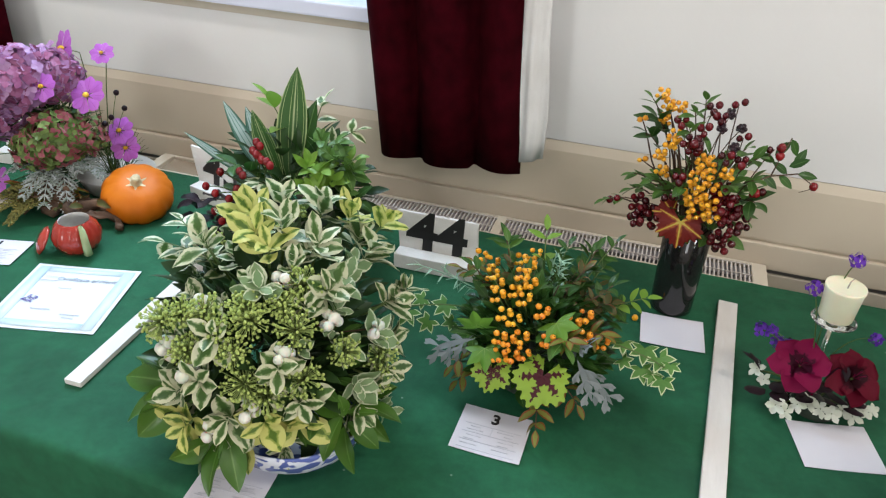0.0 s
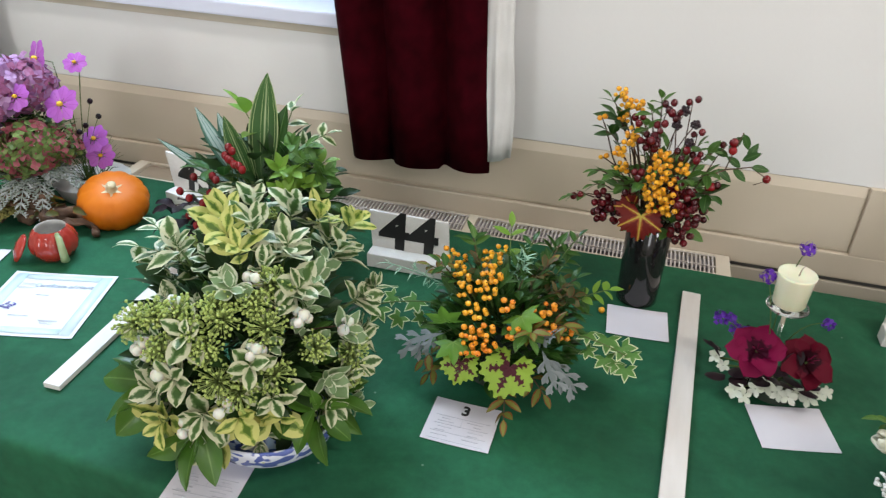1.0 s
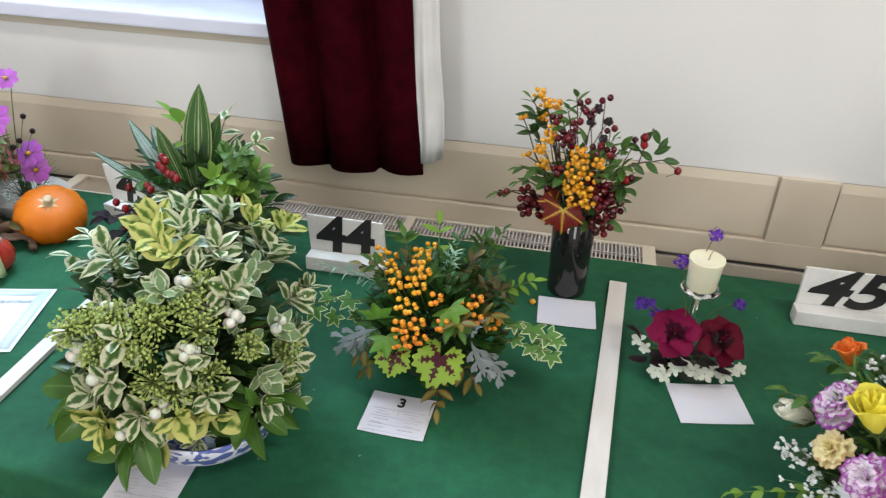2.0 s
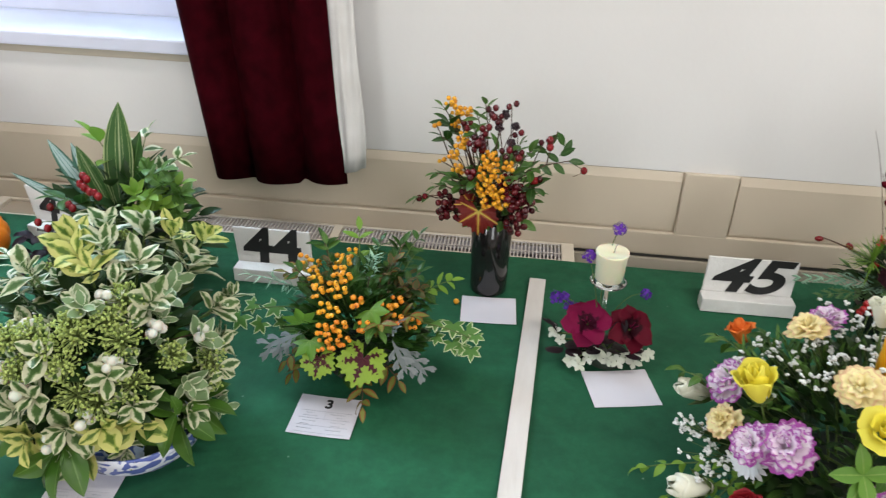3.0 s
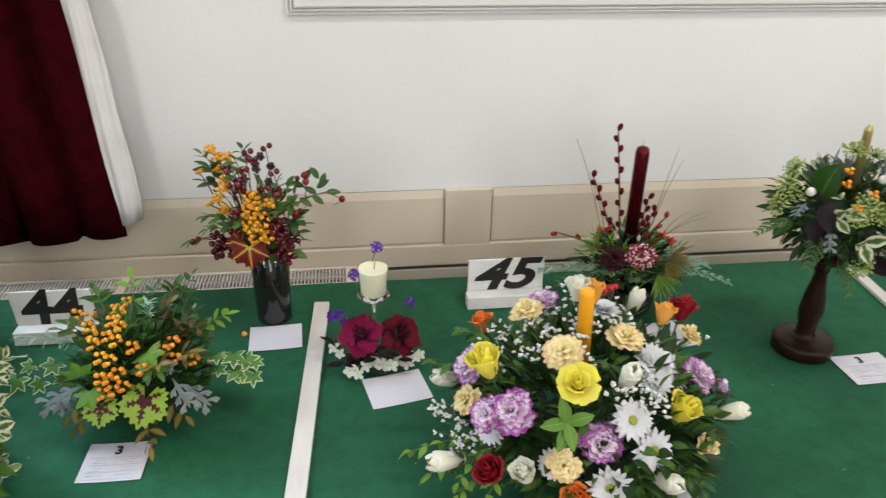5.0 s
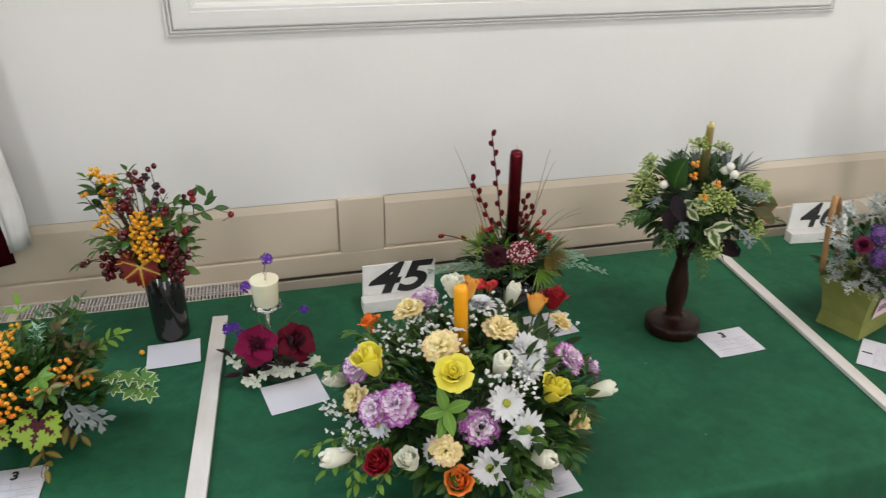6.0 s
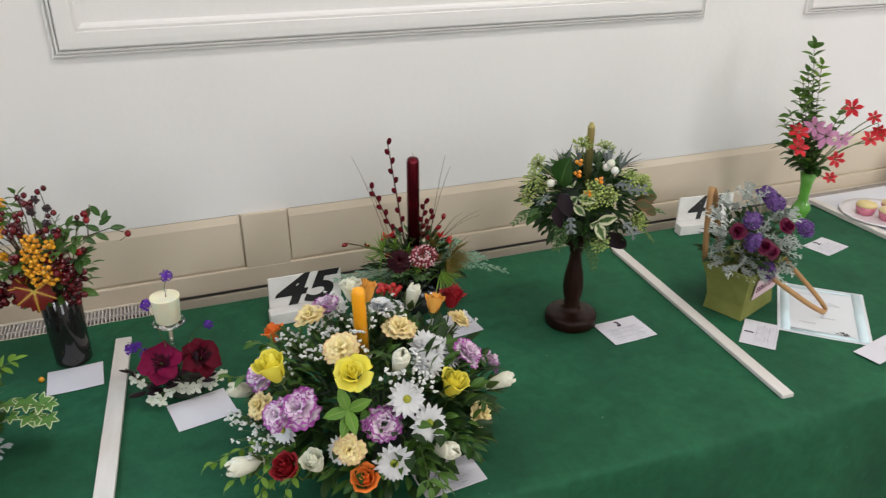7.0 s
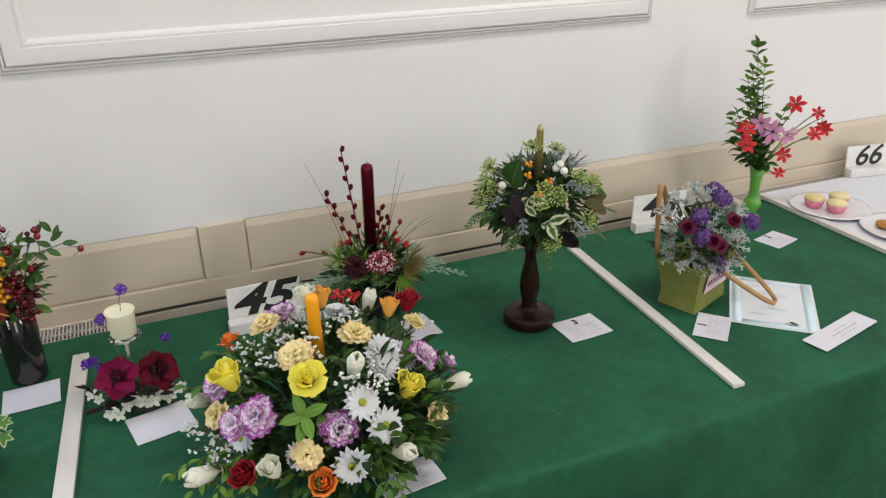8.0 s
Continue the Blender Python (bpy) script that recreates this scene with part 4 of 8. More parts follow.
M_PALESILVER = leaf_mat("pale_silver_leaf", (0.260, 0.293, 0.260), (0.546, 0.585, 0.559), None, rough=0.8, trans=0.1)
M_BRONZE = leaf_mat("bronze_tinged_leaf", (0.12, 0.15, 0.028), (0.21, 0.21, 0.04), (0.20, 0.065, 0.018), 0.6, 0.9, 90)
M_OLIVE = leaf_mat("olive_bronze_leaf", (0.045, 0.055, 0.016), (0.10, 0.10, 0.028), (0.15, 0.060, 0.020), 0.75, 0.8, 90)
M_CONIFER = mat("green_conifer", (0.055, 0.12, 0.038), (0.10, 0.18, 0.055), 60, 0.6)
M_BLUECEDAR = mat("blue_green_cedar", (0.20, 0.36, 0.25), (0.29, 0.45, 0.32), 60, 0.65)
M_FROST = mat("frosted_conifer", (0.40, 0.43, 0.43), (0.16, 0.20, 0.15), 90, 0.8, 0.5)
M_MOSS = mat("yellow_green_moss", (0.085, 0.090, 0.022), (0.19, 0.165, 0.045), 70, 0.9, 0.6)
M_UMBEL = mat("green_ivy_fruit", (0.27, 0.355, 0.085), (0.39, 0.47, 0.14), 120, 0.5)
M_SNOW = mat("white_snowberry", (0.66, 0.66, 0.60), (0.56, 0.58, 0.48), 90, 0.4, sss=0.2)
M_YBERRY = mat("yellow_berry", (0.68, 0.28, 0.012), (0.76, 0.38, 0.022), 120, 0.3, island=0.6, coat=0.2)
M_OBERRY = mat("orange_berry", (0.66, 0.19, 0.012), (0.74, 0.30, 0.02), 120, 0.32, island=0.6, coat=0.2)
M_RBERRY = mat("dark_red_berry", (0.040, 0.0018, 0.004), (0.110, 0.004, 0.008), 120, 0.16, island=0.7, spec=0.45)
M_CRIMSON = mat("crimson_berry", (0.13, 0.004, 0.006), (0.22, 0.008, 0.011), 120, 0.18, island=0.6, spec=0.45)
M_BLACKBERRY = mat("black_berry", (0.010, 0.006, 0.008), (0.03, 0.010, 0.016), 120, 0.3)
M_CALYX = mat("berry_calyx", (0.035, 0.022, 0.012), (0.06, 0.035, 0.02), 120, 0.8)
M_YROSE = leaf_mat("yellow_rose_petal", (0.84, 0.72, 0.055), (0.86, 0.80, 0.14), None, rough=0.6, trans=0.35)
M_WROSE = leaf_mat("cream_rose_petal", (0.76, 0.76, 0.60), (0.80, 0.80, 0.70), (0.62, 0.68, 0.42), 0.96, 0.1, rough=0.6, trans=0.25)
M_RROSE = leaf_mat("crimson_rose_petal", (0.20, 0.004, 0.009), (0.30, 0.008, 0.015), None, rough=0.6, trans=0.15)
M_OROSE = leaf_mat("orange_rose_petal", (0.78, 0.15, 0.022), (0.82, 0.24, 0.04), None, rough=0.55, trans=0.2)
M_AROSE = leaf_mat("apricot_rose_petal", (0.80, 0.36, 0.06), (0.82, 0.46, 0.10), None, rough=0.55, trans=0.2)
M_PURPLECARN = leaf_mat("purple_edged_petal", (0.70, 0.52, 0.68), (0.82, 0.77, 0.80), None, tip=(0.90, 0.50, (0.36, 0.07, 0.34)), rough=0.6, nscale=160)
M_PEACHCARN = leaf_mat("peach_petal", (0.82, 0.68, 0.30), (0.86, 0.79, 0.46), None, tip=(0.96, 0.30, (0.70, 0.42, 0.26)), rough=0.6, nscale=160)
M_SKIMMIA = mat("crimson_bud", (0.20, 0.008, 0.022), (0.30, 0.018, 0.04), 120, 0.4, island=0.6)
M_SKIMPALE = mat("pale_pink_bud", (0.66, 0.40, 0.44), (0.74, 0.56, 0.58), 120, 0.45, island=0.6)
M_DAISY = leaf_mat("white_petal", (0.66, 0.67, 0.68), (0.72, 0.73, 0.74), None, rough=0.6, trans=0.25)
M_DISC = mat("green_yellow_disc", (0.26, 0.33, 0.03), (0.40, 0.38, 0.05), 300, 0.8, 0.6)
M_GYP = mat("gypsophila_white", (0.68, 0.68, 0.67), (0.58, 0.60, 0.57), 120, 0.7)
M_COSMOS = leaf_mat("magenta_pink_petal", (0.40, 0.09, 0.46), (0.50, 0.17, 0.55), None, vein=(0.97, 0.1, (0.28, 0.05, 0.30)), rough=0.55, trans=0.3)
M_COSDISC = mat("golden_disc", (0.62, 0.34, 0.02), (0.72, 0.46, 0.05), 300, 0.8, 0.6)
M_HYDPINK = leaf_mat("dusky_mauve_floret", (0.27, 0.11, 0.27), (0.48, 0.29, 0.46), None, nscale=60)
M_HYDROSE = leaf_mat("dusky_rose_floret", (0.25, 0.055, 0.13), (0.38, 0.15, 0.28), None, nscale=60)
M_HYDGREEN = leaf_mat("green_floret", (0.055, 0.095, 0.022), (0.21, 0.29, 0.085), None, nscale=60)
M_HYDRED = leaf_mat("rose_red_floret", (0.26, 0.04, 0.065), (0.34, 0.11, 0.13), (0.20, 0.20, 0.08), 0.85, 0.6, 60)
M_GLAD = leaf_mat("dark_magenta_petal", (0.020, 0.0004, 0.006), (0.045, 0.001, 0.012), None, tip=(0.40, 0.5, (0.16, 0.003, 0.038)), rough=0.6, trans=0.12, spec=0.12, nscale=50)
M_GLAD2 = leaf_mat("deep_red_petal", (0.014, 0.0004, 0.003), (0.030, 0.001, 0.006), None, tip=(0.45, 0.5, (0.095, 0.002, 0.012)), rough=0.6, trans=0.12, spec=0.12, nscale=50)
M_WHITEFL = leaf_mat("greenish_white_petal", (0.60, 0.64, 0.50), (0.68, 0.69, 0.62), None, rough=0.55)
M_VIOLET = leaf_mat("violet_floret", (0.10, 0.020, 0.34), (0.16, 0.045, 0.45), None, rough=0.55)
M_PURPLE = leaf_mat("purple_floret", (0.060, 0.012, 0.115), (0.13, 0.045, 0.26), (0.34, 0.25, 0.50), 0.82, 0.5, 120)
M_VELVETBUD = mat("velvet_bud_red", (0.060, 0.003, 0.007), (0.090, 0.0045, 0.010), 200, 0.9, 0.3, spec=0.08)
M_MAGROSE = leaf_mat("magenta_petal", (0.085, 0.003, 0.022), (0.15, 0.006, 0.045), None)
M_NERINE = leaf_mat("pink_strap_petal", (0.66, 0.26, 0.48), (0.72, 0.38, 0.58), None)
M_REDFL = leaf_mat("scarlet_petal", (0.52, 0.012, 0.025), (0.62, 0.03, 0.04), None)
M_WAX_CREAM = mat("cream_wax", (0.74, 0.72, 0.54), (0.70, 0.68, 0.50), 30, 0.45, 0.1, 80, sss=0.3, island=0)
M_WAX_YELLOW = mat("amber_wax", (0.80, 0.36, 0.012), (0.76, 0.32, 0.010), 30, 0.35, sss=0.2, island=0)
M_WAX_RED = mat("burgundy_metallic_wax", (0.12, 0.006, 0.014), (0.085, 0.005, 0.011), 40, 0.22, metal=0.7, island=0)
M_WAX_GOLD = mat("gold_metallic_wax", (0.42, 0.36, 0.14), (0.34, 0.29, 0.11), 40, 0.28, metal=0.7, island=0)
M_WICK = mat("wick", (0.5, 0.45, 0.38), (0.3, 0.26, 0.2), 60, 0.9)
M_SMOKE = mat("smoked_black_glass", (0.012, 0.011, 0.011), (0.020, 0.019, 0.019), 8, 0.07, coat=0.5, island=0)
M_CLEAR = glass_mat("clear_glass", (0.93, 0.97, 0.95), 0.02)
M_WOOD = mat("dark_turned_wood", (0.011, 0.0045, 0.003), (0.022, 0.008, 0.005), 30, 0.32, 0.2, 120, stretch=(1, 1, 0.15), island=0, spec=0.16)
M_DRIFT = mat("brown_driftwood", (0.15, 0.085, 0.050), (0.035, 0.019, 0.013), 55, 0.8, 0.9, 120, stretch=(0.3, 1, 1), island=0)
M_PUMPKIN = mat("orange_pumpkin_skin", (0.56, 0.150, 0.004), (0.45, 0.100, 0.003), 14, 0.5, 0.3, 60, island=0, spec=0.22)
M_PUMPSTEM = mat("pale_pumpkin_stalk", (0.62, 0.54, 0.36), (0.46, 0.37, 0.22), 60, 0.8, 0.6)
M_POTRED = mat("orange_red_glaze", (0.33, 0.030, 0.018), (0.24, 0.020, 0.013), 40, 0.2, coat=0.4, island=0)
M_POTGREEN = mat("grey_green_glaze", (0.22, 0.28, 0.13), (0.30, 0.34, 0.18), 50, 0.25, coat=0.4, island=0)
M_POTINNER = mat("white_glazed_inside", (0.50, 0.49, 0.46), (0.38, 0.37, 0.35), 40, 0.3, island=0)
M_FELT = mat("olive_green_felt", (0.20, 0.215, 0.055), (0.16, 0.175, 0.04), 40, 0.9, 0.4, 200, island=0)
M_RIBBON = mat("tan_ribbon", (0.42, 0.24, 0.10), (0.34, 0.19, 0.08), 60, 0.55, 0.2)
M_PINKLABEL = mat("pale_pink_label", (0.62, 0.44, 0.48), (0.66, 0.52, 0.54), 60, 0.6)
M_GREENVASE = mat("lime_green_glass", (0.13, 0.42, 0.055), (0.18, 0.5, 0.08), 20, 0.12, trans=0.35, coat=0.4, island=0)
M_OASIS = mat("floral_foam_and_pot", (0.02, 0.03, 0.02), (0.03, 0.045, 0.03), 60, 0.9, 0.4)
M_PLATE = mat("white_china", (0.66, 0.64, 0.67), (0.60, 0.58, 0.61), 20, 0.25, coat=0.4, island=0)
M_SPONGE = mat("golden_sponge", (0.58, 0.46, 0.20), (0.66, 0.56, 0.32), 60, 0.85, 0.6)
M_CASE = mat("pink_paper_case", (0.55, 0.12, 0.20), (0.66, 0.30, 0.36), 160, 0.7, island=0)
M_BISCUIT = mat("brown_biscuit", (0.42, 0.20, 0.045), (0.28, 0.12, 0.03), 60, 0.8, 0.6)

m = bpy.data.materials.new("blue_and_white_china")
m.use_nodes = True
_n, _l = m.node_tree.nodes, m.node_tree.links
_tc = _n.new("ShaderNodeTexCoord")
_mp = _n.new("ShaderNodeMapping")
_mp.inputs["Scale"].default_value = (1, 1, 1.7)
_vo = _n.new("ShaderNodeTexNoise")
_vo.inputs["Scale"].default_value, _vo.inputs["Detail"].default_value, _vo.inputs["Distortion"].default_value = 26, 0.5, 2.2
_rp = _n.new("ShaderNodeValToRGB")
_rp.color_ramp.elements[0].position, _rp.color_ramp.elements[1].position = 0.47, 0.53
_rp.color_ramp.elements[0].color, _rp.color_ramp.elements[1].color = (0.60, 0.64, 0.72, 1), (0.085, 0.12, 0.34, 1)
_l.new(_tc.outputs["Object"], _mp.inputs[0])
_l.new(_mp.outputs[0], _vo.inputs["Vector"])
_l.new(_vo.outputs["Fac"], _rp.inputs[0])
_l.new(_rp.outputs[0], _n["Principled BSDF"].inputs["Base Color"])
_n["Principled BSDF"].inputs["Roughness"].default_value = 0.18
M_CHINA = m


class Arrangement:
    """One top-level arrangement; its flowers, sprigs and vessel hang under it as parts."""

    def __init__(self, name, at, label, category, shift=(0, 0), grow=(1, 1), group="flower arrangements"):
        self.base = Vector(at)
        self.root = thing(name, (at[0] + shift[0], at[1] + shift[1], at[2]), label, category, group)
        self.root.scale = (grow[0], grow[0], grow[1])

    def w(self, p):
        return Vector(p) - self.base

    def put(self, name, s, m, label="", parent=None, smooth=True):
        return part(name, s, m, parent or self.root, label, smooth) if s.v else None

    def split(self, parent, s, m, name):
        """Hangs each piece of a shape under its parent as an object of its own."""
        for q in s.pieces():
            part(name, q, m, parent)

    def head(self, name, kind, p, d, r, m, label="", stem=True, root=None, piece="petal", thick=0.0015, **k):
        """A flower at p facing d: its stem and sepals, with each petal under them."""
        p, d = self.w(p), Vector(d).normalized()
        mm = face_to(p, d, rnd.random() * 6)
        g = Shape()
        b = Vector(root) if root is not None else Vector((p.x * 0.35, p.y * 0.35, 0.03))
        if stem:
            e = p - d * 0.9 * r
            tube(g, arc(b, e, min(0.02, 0.12 * (e - b).length), 8) + [p + d * 0.02 * r], thick * 1.15, thick, 5)
        for i in range(5):
            a = i * 1.2566
            leaf(g, mm @ aim((0, 0, -0.30 * r), (math.cos(a), math.sin(a), 0.45)), 0.5 * r, 0.2 * r, 0.3, -0.1, 4, 0.3)
        ob = self.put(name, g, M_STEM, label)
        s = Shape()
        kind(s, mm, r, **k)
        self.split(ob, s, m, piece)
        return ob

    def shoot(self, name, s, m, g, gm, piece="", label=""):
        """A sprig, whorl or bunch: its stem, with leaves or berries under it."""
        ob = self.put(name, g, gm, label)
        if piece:
            self.split(ob, s, m, piece)
        else:
            self.put("fruit" if "head" in name else "bloom", s, m, "", ob)
        return ob

    def filler(self, centre, radii, count, m, length, width, name="inner_foliage", low=-0.6, inner=0.55, wide=0.45, up=0.3):
        """Loose leaves between the main shoots, pointing outwards."""
        s = Shape()
        c = self.w(centre)
        for d in dome_points(count, low):
            f = rnd.uniform(inner, 0.92)
            p = c + Vector((d.x * radii[0], d.y * radii[1], d.z * radii[2])) * f
            p.z = max(p.z, 0.012)
            v = d + Vector((rnd.uniform(-0.6, 0.6), rnd.uniform(-0.6, 0.6), rnd.uniform(-0.3, 0.3) + up))
            if p.z < length:
                v.z = max(v.z, 0.15)
            leaf(s, aim(p, v, Z, rnd.uniform(-0.8, 0.8)), length * rnd.uniform(0.7, 1.15), width * rnd.uniform(0.7, 1.15), 0.2, 0.25, 5, wide)
        ob = self.put(name, s, m)
        tagged(ob, kind="stuff")
        return ob


def away(p, c, up=0.25, front=0.0):
    d = (Vector(p) - Vector(c)).normalized()
    return (d + Vector((0, -front, up))).normalized()


def cyl(s, p, r0, r1, h, n=24, rim=0.0015):
    lathe(s, [(r0 - rim, 0), (r0, rim), (r1, h - rim), (r1 - rim, h)], n, Matrix.Translation(p))


# ---- green and white foliage arrangement in a blue and white bowl ----
C = (-0.555, -0.42, 0.86)
A = Arrangement("foliage_arrangement", (-0.535, -0.435, TOP), "cream-edged foliage and white berries in a blue china bowl", "flower arrangement", (0.008, -0.021), (0.994, 0.963))
s = Shape()
lathe(s, [(0.050, 0.001), (0.054, 0.003), (0.052, 0.007), (0.066, 0.013), (0.080, 0.028), (0.087, 0.046), (0.090, 0.060), (0.088, 0.062), (0.084, 0.048), (0.076, 0.031), (0.048, 0.02)], 40, Matrix.Translation((0.030, -0.034, 0)))
A.put("bowl", s, M_CHINA, "blue and white patterned china bowl")
# darkened leaves paint in the shade between the outer shoots
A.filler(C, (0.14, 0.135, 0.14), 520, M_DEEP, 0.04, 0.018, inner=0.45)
A.filler((-0.53, -0.47, 0.86), (0.10, 0.085, 0.10), 200, M_MIDLEAF, 0.036, 0.014, "outer_foliage", inner=0.70, low=-0.3)
# front patch of the same shade-coloured leaves, closing a gap
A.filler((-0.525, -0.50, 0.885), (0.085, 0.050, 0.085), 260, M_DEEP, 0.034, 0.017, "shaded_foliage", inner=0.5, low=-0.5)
for p in ((-0.529, -0.516, 0.981), (-0.495, -0.498, 0.980), (-0.486, -0.471, 0.990), (-0.477, -0.508, 0.959), (-0.527, -0.547, 0.943), (-0.436, -0.484, 0.925), (-0.462, -0.525, 0.912), (-0.512, -0.555, 0.915), (-0.492, -0.550, 0.903), (-0.567, -0.529, 0.973),
          (-0.548, -0.537, 0.963), (-0.576, -0.553, 0.938), (-0.616, -0.534, 0.951), (-0.413, -0.440, 0.891), (-0.519, -0.523, 0.972), (-0.593, -0.531, 0.965), (-0.413, -0.447, 0.864), (-0.58, -0.31, 0.97), (-0.66, -0.36, 0.93)):
    h, g = Shape(), Shape()
    d = away(p, C, 0.25, 0.2)
    q = A.w(p)
    umbel(h, g, q + d * 0.006, d, rnd.uniform(0.016, 0.022), 72, 0.0019)
    tube(g, [q, q - d * 0.03, A.w(C) + (q - A.w(C)) * 0.35], 0.0014, 0.0016, 5)
    A.shoot("ivy_berry_head", h, M_UMBEL, g, M_PALESTEM)
for p in ((-0.422, -0.438, 0.926), (-0.453, -0.480, 0.957), (-0.507, -0.479, 0.990), (-0.506, -0.559, 0.889), (-0.547, -0.568, 0.852), (-0.483, -0.528, 0.940), (-0.576, -0.515, 0.970), (-0.605, -0.540, 0.925), (-0.570, -0.561, 0.920)):
    h, g = Shape(), Shape()
    q = A.w(p) + away(p, C, 0.1, 0.2) * 0.010
    cluster(h, q, 0.0098, rnd.choice((4, 5, 7)), 0.0066)
    tube(g, [q, A.w(C) + (q - A.w(C)) * 0.4], 0.0011, 0.0014, 4)
    A.shoot("snowberry_sprig", h, M_SNOW, g, M_TWIG, "berry")
for i, p in enumerate(((-0.573, -0.343, 1.002), (-0.532, -0.325, 0.996), (-0.486, -0.323, 0.963), (-0.536, -0.415, 1.018), (-0.493, -0.421, 1.004), (-0.463, -0.352, 0.962), (-0.555, -0.563, 0.914), (-0.484, -0.536, 0.928), (-0.464, -0.534, 0.887), (-0.425, -0.380, 0.923),
                       (-0.424, -0.483, 0.882), (-0.411, -0.439, 0.872), (-0.420, -0.432, 0.802), (-0.456, -0.434, 0.977), (-0.606, -0.459, 1.008), (-0.464, -0.461, 0.978), (-0.548, -0.542, 0.956), (-0.519, -0.499, 0.991), (-0.68, -0.40, 0.93), (-0.65, -0.33, 0.95), (-0.60, -0.30, 0.93), (-0.43, -0.33, 0.90), (-0.530, -0.560, 0.868), (-0.590, -0.550, 0.880), (-0.625, -0.500, 0.905))):
    h, g = Shape(), Shape()
    q, d = A.w(p), away(p, C, 0.35, 0.15)
    big = i < 6 or i in (13, 15)
    grey = i in (10, 12, 13, 17)
    rosette(h, q, d, 8, 0.036 if grey else 0.050 if big else 0.042, 0.019 if grey else 0.028 if big else 0.023, 0.5, 0.15, 0.25, 0.54, 0.07, 0.68)
    tube(g, [q, q - d * 0.03, A.w(C) + (q - A.w(C)) * 0.4], 0.0016, 0.002, 5)
    A.shoot("variegated_leaf_whorl", h, M_GREYLEAF if grey else M_CREAMLEAF, g, M_STEM, "leaf")
for i, d in enumerate(dome_points(58, -0.35)):
    if d.y > 0.45 or (d.y < -0.45 and abs(d.x) < 0.5 and 0.05 < d.z < 0.6):
        continue
    d = (d + Vector((rnd.uniform(-0.2, 0.2), rnd.uniform(-0.2, 0.2), rnd.uniform(-0.2, 0.2)))).normalized()
    h, g = Shape(), Shape()
    q = A.w(C) + Vector((0.020 + d.x * 0.125, -0.018 + d.y * 0.118, d.z * 0.142)) * rnd.uniform(0.92, 1.04)
    ll = rnd.uniform(0.026, 0.040)
    rosette(h, q, d + Vector((0, 0, 0.25)), 6, ll, ll * 0.54, 0.7, 0.2, 0.2, 0.55, 0.08, 0.68)
    tube(g, [q, q - d * 0.03, A.w(C) + (q - A.w(C)) * 0.4], 0.0013, 0.0018, 5)
    A.shoot("variegated_leaf_whorl", h, M_GREYLEAF if i % 5 in (1, 3) else M_CREAMLEAF, g, M_STEM, "leaf")
h, g = Shape(), Shape()
sprig(h, g, A.w((-0.575, -0.44, 0.95)), A.w((-0.688, -0.440, 0.985)), 4, 0.034, 0.017, 0.012, spread=0.9)
sprig(h, g, A.w((-0.600, -0.455, 0.965)), A.w((-0.660, -0.425, 1.012)), 3, 0.03, 0.016, 0.008)
A.shoot("variegated_leaf_sprig", h, M_CREAMLEAF, g, M_STEM, "leaf")
for p in ((-0.578, -0.403, 1.018), (-0.556, -0.437, 1.019), (-0.534, -0.452, 1.014), (-0.499, -0.316, 0.989), (-0.459, -0.306, 0.984), (-0.581, -0.566, 0.843), (-0.494, -0.553, 0.868), (-0.469, -0.530, 0.852), (-0.597, -0.548, 0.825)):
    h, g = Shape(), Shape()
    q, d = A.w(p), away(p, C, 0.3, 0.2)
    rosette(h, q, d, 6, 0.046, 0.026, 0.5, 0.12, 0.25, 0.54, 0.06, 0.65)
    tube(g, [q, A.w(C) + (q - A.w(C)) * 0.4], 0.0015, 0.0018, 5)
    A.shoot("yellow_leaf_whorl", h, M_YELLOWLEAF, g, M_STEM, "leaf")
for root, tips in (((-0.605, -0.530, 0.848), ((-0.703, -0.505, 0.836), (-0.688, -0.548, 0.808), (-0.650, -0.575, 0.800), (-0.672, -0.512, 0.872), (-0.690, -0.530, 0.845), (-0.640, -0.560, 0.835))),
                   ((-0.424, -0.508, 0.842), ((-0.462, -0.530, 0.812), (-0.411, -0.535, 0.790), (-0.383, -0.505, 0.812), (-0.424, -0.512, 0.874), (-0.458, -0.522, 0.868), (-0.392, -0.498, 0.850), (-0.440, -0.545, 0.800))),
                   ((-0.540, -0.560, 0.838), ((-0.585, -0.600, 0.812), (-0.545, -0.612, 0.796), (-0.505, -0.600, 0.800), (-0.570, -0.590, 0.792))),
                   ((-0.435, -0.455, 0.822), ((-0.378, -0.455, 0.822), (-0.388, -0.485, 0.800), (-0.395, -0.430, 0.838), (-0.420, -0.500, 0.800)))):
    h, g = Shape(), Shape()
    q = A.w(root)
    for k, e in enumerate(tips):
        v = A.w(e) - q
        leaf(h, aim(q + Vector((0, 0, 0.003 * k)) + v * 0.08, v, (0.12, -0.6, 0.8), (-0.8, 0.6, -0.3, 0.9, 0.2, -0.6, 0.4)[k]), v.length * 1.02, v.length * rnd.uniform(0.36, 0.44) + 0.004, 0.40, 0.20, 9, 0.46, 0.03)
    tube(g, [q + Vector((0, -0.002, 0.004)), A.w(C) + (q - A.w(C)) * 0.4], 0.0018, 0.0022, 5)
    A.shoot("broad_leaf_shoot", h, M_BROAD, g, M_STEM, "leaf")
h = Shape()
leaf(h, aim(A.w((-0.520, -0.555, 0.835)), (0.05, -0.25, -1), (0, -1, 0.2)), 0.055, 0.024, 0.15, 0.1)
A.put("yellow_leaf", h, M_YELLOWLEAF)

